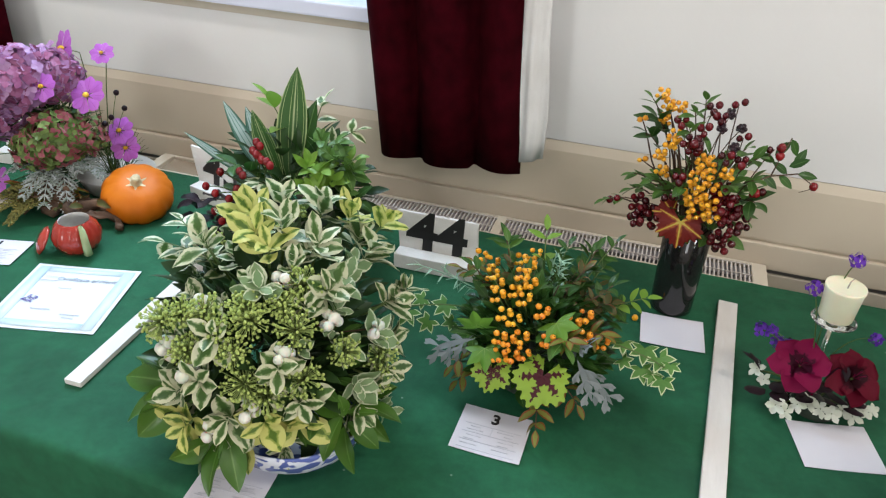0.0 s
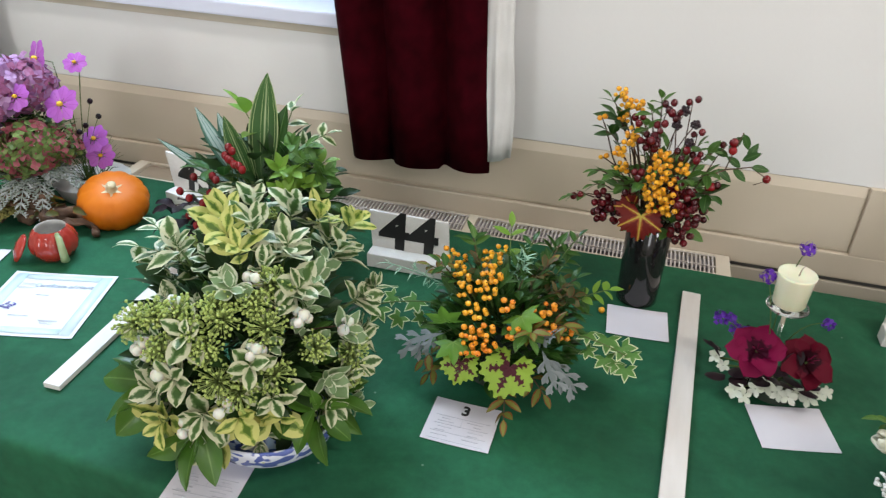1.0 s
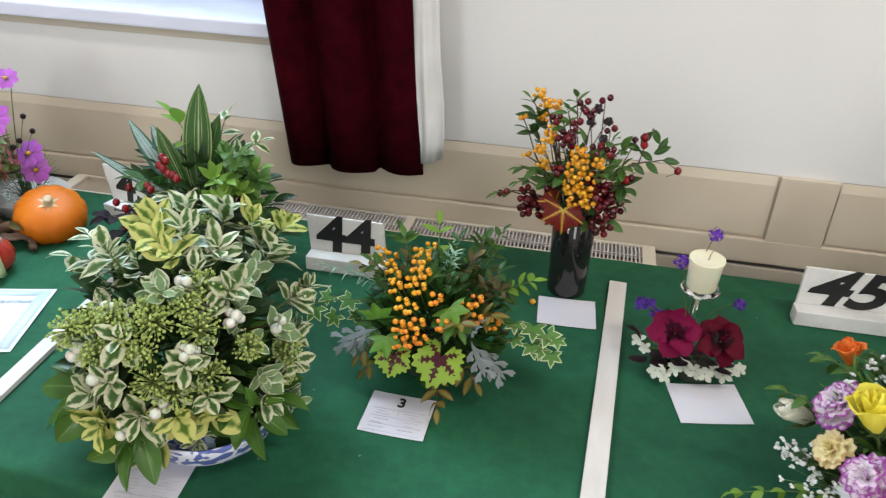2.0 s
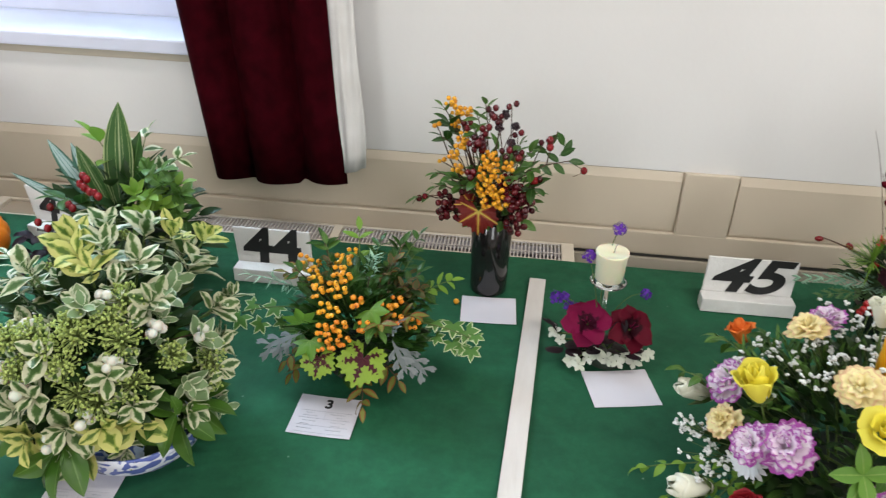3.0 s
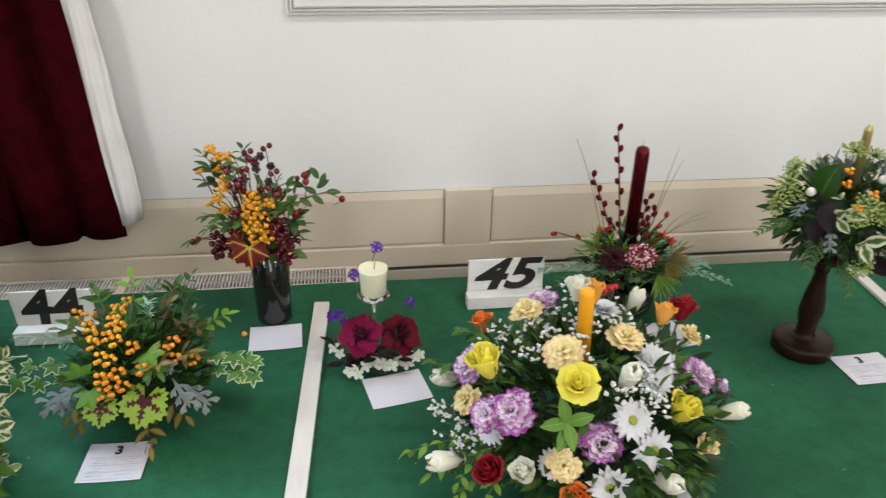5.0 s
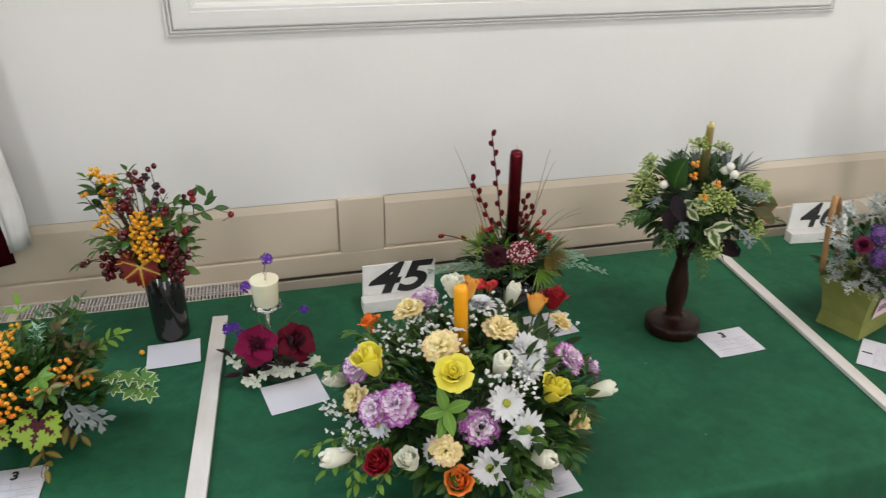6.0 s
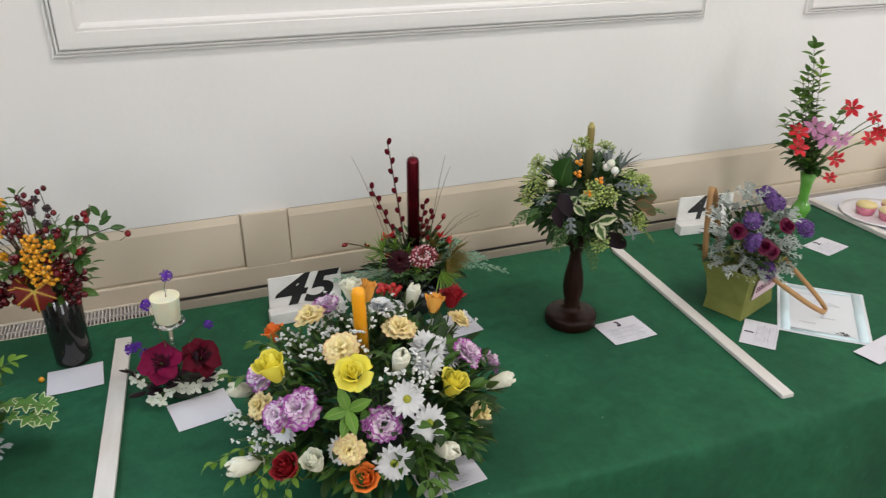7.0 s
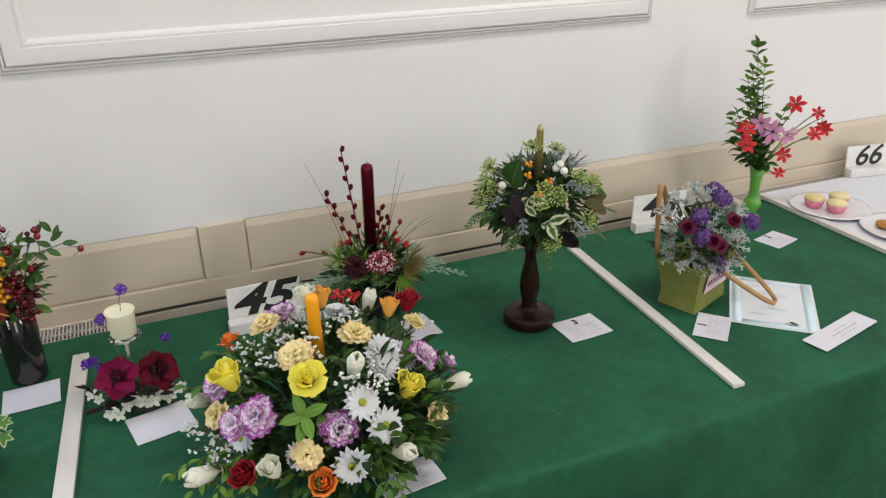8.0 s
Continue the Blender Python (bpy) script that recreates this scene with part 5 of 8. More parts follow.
# ---- back arrangement with striped spear leaves and red berries ----
C = (-0.69, -0.09, 0.86)
A = Arrangement("foliage_arrangement", (-0.685, -0.085, TOP), "tall green foliage arrangement with striped spear leaves and red berries", "flower arrangement", (0.005, -0.013), (0.995, 0.979))
s = Shape()
cyl(s, (0, 0, 0.0008), 0.055, 0.065, 0.075)
A.put("pot", s, M_OASIS, "dark pot under the foliage")
# shade behind the spears comes from the leaves' darkened colour
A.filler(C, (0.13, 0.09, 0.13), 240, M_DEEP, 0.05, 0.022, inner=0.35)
R = A.w((-0.685, -0.09, 0.87))
for tip, wd, m in (((-0.694, -0.067, 1.072), 0.049, M_SPEAR), ((-0.740, -0.125, 1.015), 0.032, M_SPEAR), ((-0.66, -0.08, 1.03), 0.041, M_DARKLEAF), ((-0.802, -0.105, 1.015), 0.027, M_BLUELEAF), ((-0.774, -0.09, 1.005), 0.030, M_BLUELEAF), ((-0.862, -0.130, 0.962), 0.017, M_BLUELEAF), ((-0.665, -0.185, 0.925), 0.046, M_SPEAR)):
    h = Shape()
    e = A.w(tip)
    b = R + Vector(((e.x - R.x) * 0.22, -0.03, 0.02))
    leaf(h, aim(b, e - b, (0, -1, 0.5), rnd.uniform(-0.2, 0.2)), (e - b).length * 1.04, wd, 0.3, 0.06, 10, 0.52)
    A.put("spear_leaf", h, m)
for a, b, n, ll, m in (((-0.67, -0.10, 0.92), (-0.600, -0.118, 0.987), 4, 0.036, M_MIDLEAF), ((-0.66, -0.11, 0.90), (-0.609, -0.160, 0.959), 4, 0.036, M_FRESHLEAF), ((-0.65, -0.11, 0.90), (-0.575, -0.135, 0.955), 4, 0.036, M_MIDLEAF), ((-0.64, -0.10, 0.87), (-0.560, -0.140, 0.905), 4, 0.038, M_DARKLEAF), ((-0.66, -0.08, 0.92), (-0.598, -0.059, 0.985), 4, 0.034, M_CREAMLEAF), ((-0.67, -0.08, 0.94), (-0.650, -0.063, 1.026), 3, 0.036, M_CREAMLEAF), ((-0.70, -0.08, 0.94), (-0.732, -0.081, 1.022), 2, 0.05, M_FRESHLEAF), ((-0.71, -0.12, 0.88), (-0.758, -0.172, 0.949), 3, 0.045, M_DARKLEAF), ((-0.64, -0.12, 0.88), (-0.619, -0.178, 0.925), 3, 0.04, M_MIDLEAF), ((-0.67, -0.13, 0.88), (-0.700, -0.185, 0.93), 3, 0.045, M_CREAMLEAF), ((-0.64, -0.10, 0.89), (-0.59, -0.09, 0.95), 4, 0.034, M_FRESHLEAF)):
    h, g = Shape(), Shape()
    sprig(h, g, A.w(a), A.w(b), n, ll, ll * 0.48, 0.01)
    A.shoot("leaf_sprig", h, m, g, M_STEM, "leaf")
for p in ((-0.625, -0.13, 0.985), (-0.605, -0.125, 0.962), (-0.600, -0.15, 0.935), (-0.635, -0.155, 0.955), (-0.585, -0.14, 0.915), (-0.625, -0.17, 0.925), (-0.575, -0.13, 0.945)):
    h, g = Shape(), Shape()
    q, d = A.w(p), away(p, C, 0.5, 0.2)
    rosette(h, q, d, 7, 0.036, 0.017, 0.6, 0.2, 0.2)
    tube(g, [q, q - d * 0.03, R], 0.0014, 0.0018, 5)
    A.shoot("leaf_whorl", h, M_FRESHLEAF if p[1] < -0.14 else M_MIDLEAF, g, M_STEM, "leaf")
for a, b in (((-0.74, -0.13, 0.85), (-0.841, -0.156, 0.858)), ((-0.74, -0.14, 0.83), (-0.842, -0.164, 0.827)), ((-0.74, -0.14, 0.83), (-0.797, -0.175, 0.815)), ((-0.74, -0.14, 0.83), (-0.775, -0.19, 0.80)), ((-0.74, -0.14, 0.82), (-0.81, -0.15, 0.785)), ((-0.73, -0.15, 0.82), (-0.76, -0.20, 0.79)), ((-0.74, -0.15, 0.84), (-0.82, -0.175, 0.80))):
    h, g = Shape(), Shape()
    sprig(h, g, A.w(a), A.w(b), 4, 0.044, 0.026, 0.01, wave=0.10)
    A.shoot("burgundy_leaf_sprig", h, M_BURGUNDY, g, M_TWIG, "leaf")
for p in ((-0.712, -0.165, 0.988), (-0.715, -0.172, 0.977), (-0.689, -0.180, 0.967), (-0.733, -0.185, 0.945), (-0.772, -0.176, 0.933), (-0.812, -0.160, 0.893), (-0.782, -0.181, 0.896), (-0.735, -0.194, 0.919), (-0.750, -0.194, 0.899), (-0.789, -0.179, 0.862), (-0.772, -0.187, 0.851), (-0.706, -0.173, 0.970)):
    h, g = Shape(), Shape()
    q = A.w(p)
    for k in range(1 if p[2] < 0.94 else 2):
        ball(h, q + Vector((0.007 * k, -0.003 * k, -0.004 * k)), 0.0062, 8, 6, 1.15)
    tube(g, arc(q, A.w((-0.73, -0.13, 0.86)), 0.01), 0.001, 0.0014, 4)
    A.shoot("red_berry_spray", h, M_CRIMSON, g, M_STEM, "berry")

# ---- autumn arrangement with yellow berries and coleus leaves ----
C = (-0.255, -0.27, 0.80)
A = Arrangement("berry_arrangement", (-0.255, -0.265, TOP), "low autumn arrangement of yellow berries, ivy and lime coleus leaves", "flower arrangement", (0, -0.011), (0.996, 0.974))
s = Shape()
cyl(s, (0, 0, 0.0008), 0.045, 0.055, 0.04)
A.put("dish", s, M_OASIS, "dark dish under the foliage")
A.filler(C, (0.10, 0.085, 0.125), 420, M_DARKLEAF, 0.034, 0.013, inner=0.4, low=-0.05)
A.filler(C, (0.10, 0.09, 0.14), 220, M_DARKLEAF, 0.030, 0.010, inner=0.6, up=0.5, low=0.0)
for k, (name, m, pts) in enumerate((("yellow_berry_sprig", M_YBERRY, ((-0.324, -0.234, 0.905), (-0.317, -0.272, 0.911), (-0.305, -0.294, 0.914), (-0.341, -0.235, 0.913), (-0.299, -0.313, 0.909), (-0.289, -0.224, 0.913), (-0.272, -0.261, 0.928), (-0.278, -0.280, 0.927), (-0.276, -0.298, 0.924), (-0.279, -0.309, 0.918), (-0.272, -0.218, 0.921), (-0.263, -0.295, 0.926), (-0.265, -0.318, 0.916), (-0.285, -0.334, 0.899), (-0.272, -0.339, 0.897))),
                                 ("orange_berry_sprig", M_OBERRY, ((-0.285, -0.352, 0.875), (-0.273, -0.355, 0.876), (-0.259, -0.352, 0.882), (-0.266, -0.363, 0.860), (-0.281, -0.362, 0.855), (-0.252, -0.361, 0.865), (-0.240, -0.328, 0.909), (-0.228, -0.348, 0.883), (-0.190, -0.305, 0.900), (-0.202, -0.322, 0.898), (-0.185, -0.323, 0.882), (-0.163, -0.305, 0.866))))):
    for p in pts:
        h, g = Shape(), Shape()
        q = A.w(p)
        c = Shape()
        cluster(h, q, 0.0100, 5, 0.0040, 0.92, c)
        tube(g, [q, A.w(C) + (q - A.w(C)) * 0.4], 0.0009, 0.0013, 4)
        ob = A.shoot(name, h, m, g, M_STEM, "berry")
        tagged(A.put("calyx", c, M_CALYX, "", ob), kind="stuff")
for p, r, d in (((-0.229, -0.379, 0.833), 0.040, (-0.25, -0.75, -0.65)), ((-0.289, -0.374, 0.826), 0.029, (-0.1, -0.7, -0.75))):
    h, g = Shape(), Shape()
    q = A.w(p)
    lobed(h, aim(q - Vector(d).normalized() * r * 0.42, d, (0, -0.75, 0.65)), r, 5, 0.17, 1.1, 0.28, 2.75, 72, teeth=0.10, veins=0.80, edge=0.58, rib=0.55, feather=0.13, rings=18)
    tube(g, [q, A.w(C) + (q - A.w(C)) * 0.4], 0.0012, 0.0014, 4)
    A.shoot("coleus_leaf", h, M_COLEUS, g, M_STEM, "leaf")
for p, d, ll in (((-0.185, -0.325, 0.838), (0.75, -0.5, -0.25), 0.062), ((-0.19, -0.34, 0.86), (0.55, -0.75, -0.45), 0.055), ((-0.200, -0.33, 0.865), (0.3, -0.4, 0.6), 0.05), ((-0.32, -0.33, 0.848), (-0.85, -0.45, -0.1), 0.06), ((-0.325, -0.32, 0.845), (-0.6, -0.65, -0.35), 0.05)):
    h = Shape()
    dissected(h, aim(A.w(p), d, (0, -0.4, 0.9)), ll, ll * 0.72)
    A.put("silver_leaf", h, M_SILVER)
for pts, far in ((((-0.139, -0.268, 0.846), (-0.136, -0.281, 0.828), (-0.112, -0.272, 0.847), (-0.092, -0.280, 0.843), (-0.078, -0.286, 0.841), (-0.111, -0.287, 0.825), (-0.097, -0.292, 0.823), (-0.083, -0.296, 0.822)), (-0.075, -0.292, 0.835)), (((-0.405, -0.285, 0.859), (-0.375, -0.277, 0.853), (-0.392, -0.298, 0.835), (-0.363, -0.287, 0.834), (-0.421, -0.301, 0.846)), (-0.42, -0.296, 0.85))):
    h, g = Shape(), Shape()
    tube(g, arc(A.w(C) + Vector((0, 0, 0.03)), A.w(far), 0.02, 8), 0.0013, 0.0009, 5)
    for p in pts:
        q = A.w(p)
        sd = 1 if far[0] > -0.2 else -1
        lobed(h, aim(q, (sd * rnd.uniform(0.0, 0.9), -0.6, rnd.uniform(-0.6, 0.0)), (0, -0.5, 0.85)), 0.0215 * rnd.uniform(0.7, 1.15), 5, 0.47, 0.75, 0.25, 2.45, 40, veins=0.12, edge=0.88)
        tube(g, [q, q + Vector((-sd * 0.008, 0.006, -0.004))], 0.0006, 0.0006, 3)
    A.shoot("ivy_trail", h, M_IVY, g, M_STEM, "leaf")
for a, b, n, ll, m in (((-0.255, -0.25, 0.86), (-0.263, -0.205, 0.955), 3, 0.030, M_FRESHLEAF), ((-0.22, -0.25, 0.86), (-0.172, -0.206, 0.957), 5, 0.022, M_DARKLEAF), ((-0.29, -0.25, 0.86), (-0.310, -0.220, 0.935), 3, 0.028, M_MIDLEAF), ((-0.22, -0.25, 0.86), (-0.200, -0.215, 0.940), 4, 0.028, M_DARKLEAF), ((-0.19, -0.25, 0.85), (-0.121, -0.232, 0.898), 5, 0.026, M_FRESHLEAF), ((-0.20, -0.26, 0.85), (-0.150, -0.245, 0.885), 4, 0.026, M_DARKLEAF), ((-0.25, -0.25, 0.86), (-0.232, -0.20, 0.935), 5, 0.024, M_DARKLEAF), ((-0.26, -0.26, 0.86), (-0.35, -0.24, 0.905), 3, 0.028, M_BRONZE), ((-0.29, -0.29, 0.83), (-0.33, -0.33, 0.84), 3, 0.03, M_MIDLEAF), ((-0.24, -0.31, 0.86), (-0.205, -0.355, 0.885), 3, 0.032, M_MIDLEAF), ((-0.21, -0.25, 0.86), (-0.18, -0.205, 0.92), 4, 0.026, M_DARKLEAF)):
    h, g = Shape(), Shape()
    sprig(h, g, A.w(a), A.w(b), n, ll, ll * 0.42, 0.008)
    A.shoot("leaf_sprig", h, m, g, M_STEM, "leaf")
for a, b, n in (((-0.235, -0.33, 0.80), (-0.222, -0.392, 0.778), 4), ((-0.22, -0.32, 0.81), (-0.180, -0.345, 0.792), 3), ((-0.21, -0.32, 0.86), (-0.203, -0.35, 0.892), 3), ((-0.31, -0.26, 0.87), (-0.366, -0.250, 0.898), 4), ((-0.31, -0.30, 0.82), (-0.345, -0.335, 0.80), 3), ((-0.22, -0.25, 0.86), (-0.195, -0.215, 0.945), 4), ((-0.20, -0.25, 0.86), (-0.165, -0.245, 0.915), 3), ((-0.24, -0.28, 0.87), (-0.228, -0.30, 0.935), 3), ((-0.29, -0.25, 0.87), (-0.315, -0.215, 0.94), 3), ((-0.30, -0.27, 0.86), (-0.345, -0.265, 0.915), 3), ((-0.20, -0.29, 0.85), (-0.165, -0.315, 0.885), 3), ((-0.30, -0.32, 0.81), (-0.335, -0.345, 0.785), 3)):
    h, g = Shape(), Shape()
    sprig(h, g, A.w(a), A.w(b), n, 0.028, 0.0115, 0.006)
    A.shoot("bronze_leaf_sprig" if b[2] < 0.9 else "dark_leaf_sprig", h, M_BRONZE if b[2] < 0.9 else M_DARKLEAF, g, M_TWIG, "leaf")
for i in range(26):
    a = rnd.uniform(-0.4, 3.6)
    f = rnd.uniform(0.35, 1.0)
    b = Vector((-0.245 + 0.105 * math.cos(a) * f, -0.265 + 0.075 * math.sin(a) * f, 0.955 - 0.10 * f * f + rnd.uniform(-0.02, 0.01)))
    h, g = Shape(), Shape()
    ll = rnd.uniform(0.016, 0.028)
    sprig(h, g, A.w(C) + (A.w(b) - A.w(C)) * 0.45, A.w(b), rnd.choice((3, 4, 5)), ll, ll * rnd.uniform(0.36, 0.6), 0.008, opposite=i % 3 > 0, thick=0.0009, wave=0.05)
    A.shoot("leaf_sprig", h, (M_DARKLEAF, M_BRONZE, M_MIDLEAF, M_DEEP, M_OLIVE)[i % 5], g, M_TWIG, "leaf")
for p, d in (((-0.318, -0.332, 0.868), (-0.1, -0.5, 0.8)), ((-0.302, -0.353, 0.855), (0.2, -0.8, -0.2)), ((-0.222, -0.33, 0.90), (0.4, -0.8, -0.1))):
    h = Shape()
    lobed(h, aim(A.w(p), d, (0, -0.8, 0.5)), 0.031, 5, 0.46, 0.9, 0.30, 2.2, 40, teeth=0.05)
    A.put("lobed_leaf", h, M_OAKLEAF)
for a, b in (((-0.30, -0.25, 0.85), (-0.435, -0.240, 0.882)), ((-0.25, -0.24, 0.86), (-0.245, -0.21, 0.93)), ((-0.24, -0.25, 0.86), (-0.235, -0.24, 0.935))):
    h = Shape()
    pts = arc(A.w(a), A.w(b), 0.008, 8)
    tube(h, pts, 0.0012, 0.0008, 4)
    for k in range(36):
        t = rnd.uniform(0.15, 1) * 7.99
        c = pts[int(t)].lerp(pts[int(t) + 1], t % 1)
        v = (pts[-1] - pts[0]).normalized() * 0.7 + Vector((rnd.uniform(-1, 1), rnd.uniform(-1, 1), rnd.uniform(-1, 1))).normalized()
        leaf(h, aim(c, v), 0.018, 0.0022, 0.1, 0.15, 3)
    A.put("rosemary_sprig", h, M_BLUECEDAR)
h = Shape()
ball(h, (0, 0, 0.0052), 0.0052, 8, 6)
solid("fallen_berry", h, M_YBERRY, "single fallen orange berry lying on the green cloth", "berry", at=pose(-0.126, -0.088, TOP), smooth=True)

# ---- dark glass vase of berries and hips ----
C = (-0.075, -0.055, 0.98)
A = Arrangement("berry_vase", (-0.078, -0.034, TOP), "dark glass vase of yellow berries, red hips and autumn leaves", "flower arrangement", (0.003, 0.006), (1, 0.985))
s = Shape()
lathe(s, [(0.030, 0.001), (0.0325, 0.003), (0.0325, 0.012), (0.0335, 0.06), (0.0355, 0.145), (0.0345, 0.146), (0.0325, 0.144), (0.0305, 0.06), (0.029, 0.014)], 40)
A.put("vase", s, M_SMOKE, "smoked black glass cylinder vase")
MOUTH = Vector((0, 0, 0.14))


def from_mouth(g, q, r=0.0013, lift=0.0):
    b = MOUTH + Vector((max(-0.02, min(0.02, q.x * 0.25)), max(-0.02, min(0.02, q.y * 0.25)), -0.01))
    mid = b.lerp(q, 0.55) + Vector((rnd.uniform(-0.016, 0.016), rnd.uniform(-0.012, 0.012), 0.022 + lift))
    tube(g, [b, b.lerp(mid, 0.5) + Vector((0, 0, 0.008)), mid, mid.lerp(q, 0.6) + Vector((0, 0, 0.004)), q], r * 1.3, r * 0.7, 5)


A.filler((-0.07, -0.06, 0.95), (0.075, 0.06, 0.10), 120, M_MIDLEAF, 0.03, 0.014, inner=0.4, low=-0.5)
for p in ((-0.153, -0.057, 1.103), (-0.143, -0.058, 1.089), (-0.127, -0.058, 1.089), (-0.128, -0.104, 1.066), (-0.131, -0.108, 1.054), (-0.142, -0.105, 1.034), (-0.145, -0.060, 1.070), (-0.056, -0.137, 1.036), (-0.135, -0.10, 1.01), (-0.175, -0.063, 1.066), (-0.165, -0.069, 1.008)):
    h, g, c = Shape(), Shape(), Shape()
    q = A.w(p)
    cluster(h, q, 0.0085 if p[0] > -0.16 else 0.006, 7 if p[0] > -0.16 else 2, 0.0039, 0.95, c)
    from_mouth(g, q)
    ob = A.shoot("yellow_berry_sprig", h, M_YBERRY, g, M_TWIG, "berry")
    tagged(A.put("calyx", c, M_CALYX, "", ob), kind="stuff")
for p, r in (((-0.084, -0.130, 1.041), 0.018), ((-0.086, -0.132, 1.022), 0.019), ((-0.070, -0.136, 1.004), 0.022), ((-0.080, -0.134, 0.979), 0.023), ((-0.062, -0.135, 0.978), 0.02), ((-0.090, -0.133, 0.995), 0.018)):
    h, g, c = Shape(), Shape(), Shape()
    q = A.w(p)
    cluster(h, q, r * 0.78, 18, 0.0040, 0.95, c)
    from_mouth(g, q)
    ob = A.shoot("yellow_berry_stem", h, M_YBERRY, g, M_TWIG, "berry")
    tagged(A.put("calyx", c, M_CALYX, "", ob), kind="stuff")
for p in ((-0.124, -0.096, 1.081), (-0.101, -0.123, 1.063), (-0.088, -0.095, 1.107), (-0.078, -0.108, 1.098), (-0.095, -0.114, 1.083), (-0.113, -0.129, 1.014), (-0.162, -0.078, 0.954), (-0.194, -0.082, 0.945), (-0.146, -0.082, 0.931), (-0.160, -0.085, 0.921), (-0.015, -0.132, 1.013), (-0.043, -0.132, 1.053), (-0.006, -0.113, 1.070), (-0.062, -0.132, 1.056), (-0.047, -0.121, 1.082), (-0.059, -0.090, 1.115), (-0.121, -0.125, 0.983), (-0.117, -0.116, 0.942)):
    h, g = Shape(), Shape()
    q = A.w(p)
    cluster(h, q, 0.0075, rnd.choice((2, 3, 4)), 0.0051, 1.1)
    from_mouth(g, q, 0.001)
    A.shoot("red_hip_spray", h, M_RBERRY, g, M_TWIG, "berry")
for p, r, n in (((-0.034, -0.130, 0.969), 0.019, 20), ((-0.045, -0.134, 0.986), 0.018, 16), ((-0.039, -0.118, 0.927), 0.016, 13), ((-0.142, -0.083, 0.928), 0.018, 14), ((-0.155, -0.08, 0.938), 0.014, 9), ((-0.105, -0.12, 1.062), 0.013, 9), ((-0.055, -0.13, 1.005), 0.015, 10)):
    h, g = Shape(), Shape()
    q = A.w(p)
    cluster(h, q, r, n, 0.0058, 1.0)
    from_mouth(g, q)
    A.shoot("red_berry_stem", h, M_RBERRY, g, M_TWIG, "berry")
for p in ((-0.075, -0.116, 1.089), (-0.051, -0.114, 1.092), (-0.055, -0.127, 1.070), (-0.067, -0.103, 1.105)):
    h, g = Shape(), Shape()
    q = A.w(p)
    cluster(h, q, 0.0055, 12, 0.0028)
    from_mouth(g, q, 0.0009)
    A.shoot("blackberry", h, M_BLACKBERRY, g, M_TWIG, "drupelet")
for p, ll in (((-0.166, -0.059, 1.096), 0.024), ((-0.163, -0.064, 1.046), 0.036), ((-0.155, -0.061, 1.070), 0.04), ((-0.113, -0.107, 1.079), 0.028), ((-0.110, -0.092, 1.097), 0.026), ((-0.099, -0.077, 1.110), 0.026), ((-0.172, -0.073, 0.987), 0.026), ((-0.146, -0.106, 0.996), 0.028), ((-0.205, -0.084, 0.944), 0.024), ((-0.014, -0.132, 1.001), 0.034), ((-0.024, -0.125, 1.059), 0.03), ((-0.021, -0.132, 1.031), 0.03), ((-0.041, -0.126, 1.070), 0.028), ((-0.172, -0.077, 0.965), 0.024), ((-0.049, -0.138, 1.022), 0.03), ((-0.105, -0.133, 1.005), 0.03), ((-0.13, -0.11, 0.985), 0.028)):
    h, g = Shape(), Shape()
    q = A.w(p)
    b = MOUTH + (q - MOUTH) * 0.72 + Vector((0, 0, 0.012))
    sprig(h, g, b, q, 2, ll, ll * 0.5, 0.004, spread=0.7)
    from_mouth(g, b, 0.0011)
    A.shoot("leaf_sprig", h, M_DARKLEAF if ll > 0.03 else M_MIDLEAF, g, M_TWIG, "leaf")
h, g = Shape(), Shape()
tw = [MOUTH, A.w((-0.048, -0.12, 1.005)), A.w((0.0, -0.105, 1.03)), A.w((0.034, -0.091, 1.033)), A.w((0.063, -0.078, 1.012)), A.w((0.045, -0.075, 1.0))]
tube(g, tw, 0.0015, 0.0006, 5)
tube(g, [tw[2], A.w((0.004, -0.112, 1.06)), A.w((0.012, -0.104, 1.086))], 0.001, 0.0006, 4)
for p, v in (((0.012, -0.104, 1.08), (-0.5, 0, -0.7)), ((0.019, -0.101, 1.045), (0.7, 0, 0.5)), ((0.019, -0.101, 1.035), (-0.6, -0.2, 0.5)), ((0.034, -0.091, 1.033), (1, 0.1, -0.05)), ((0.01, -0.10, 1.031), (0.6, -0.1, -0.4)), ((-0.01, -0.105, 1.03), (0.5, -0.2, -0.3)), ((0.012, -0.104, 1.084), (0.5, 0, -0.8)), ((0.0, -0.105, 1.05), (-0.7, 0, 0.3)), ((0.026, -0.095, 1.045), (0.3, 0, 0.9))):
    leaf(h, aim(A.w(p), v, (0, -0.7, 0.7)), 0.027, 0.0115, 0.15, 0.15)
ob = A.shoot("hip_branch", h, M_DARKLEAF, g, M_TWIG, "leaf")
h = Shape()
for p in ((0.060, -0.078, 1.013), (0.002, -0.113, 1.074), (0.003, -0.112, 1.062), (-0.015, -0.132, 1.014)):
    ball(h, A.w(p), 0.0058, 8, 6, 1.1)
A.split(ob, h, M_CRIMSON, "hip")
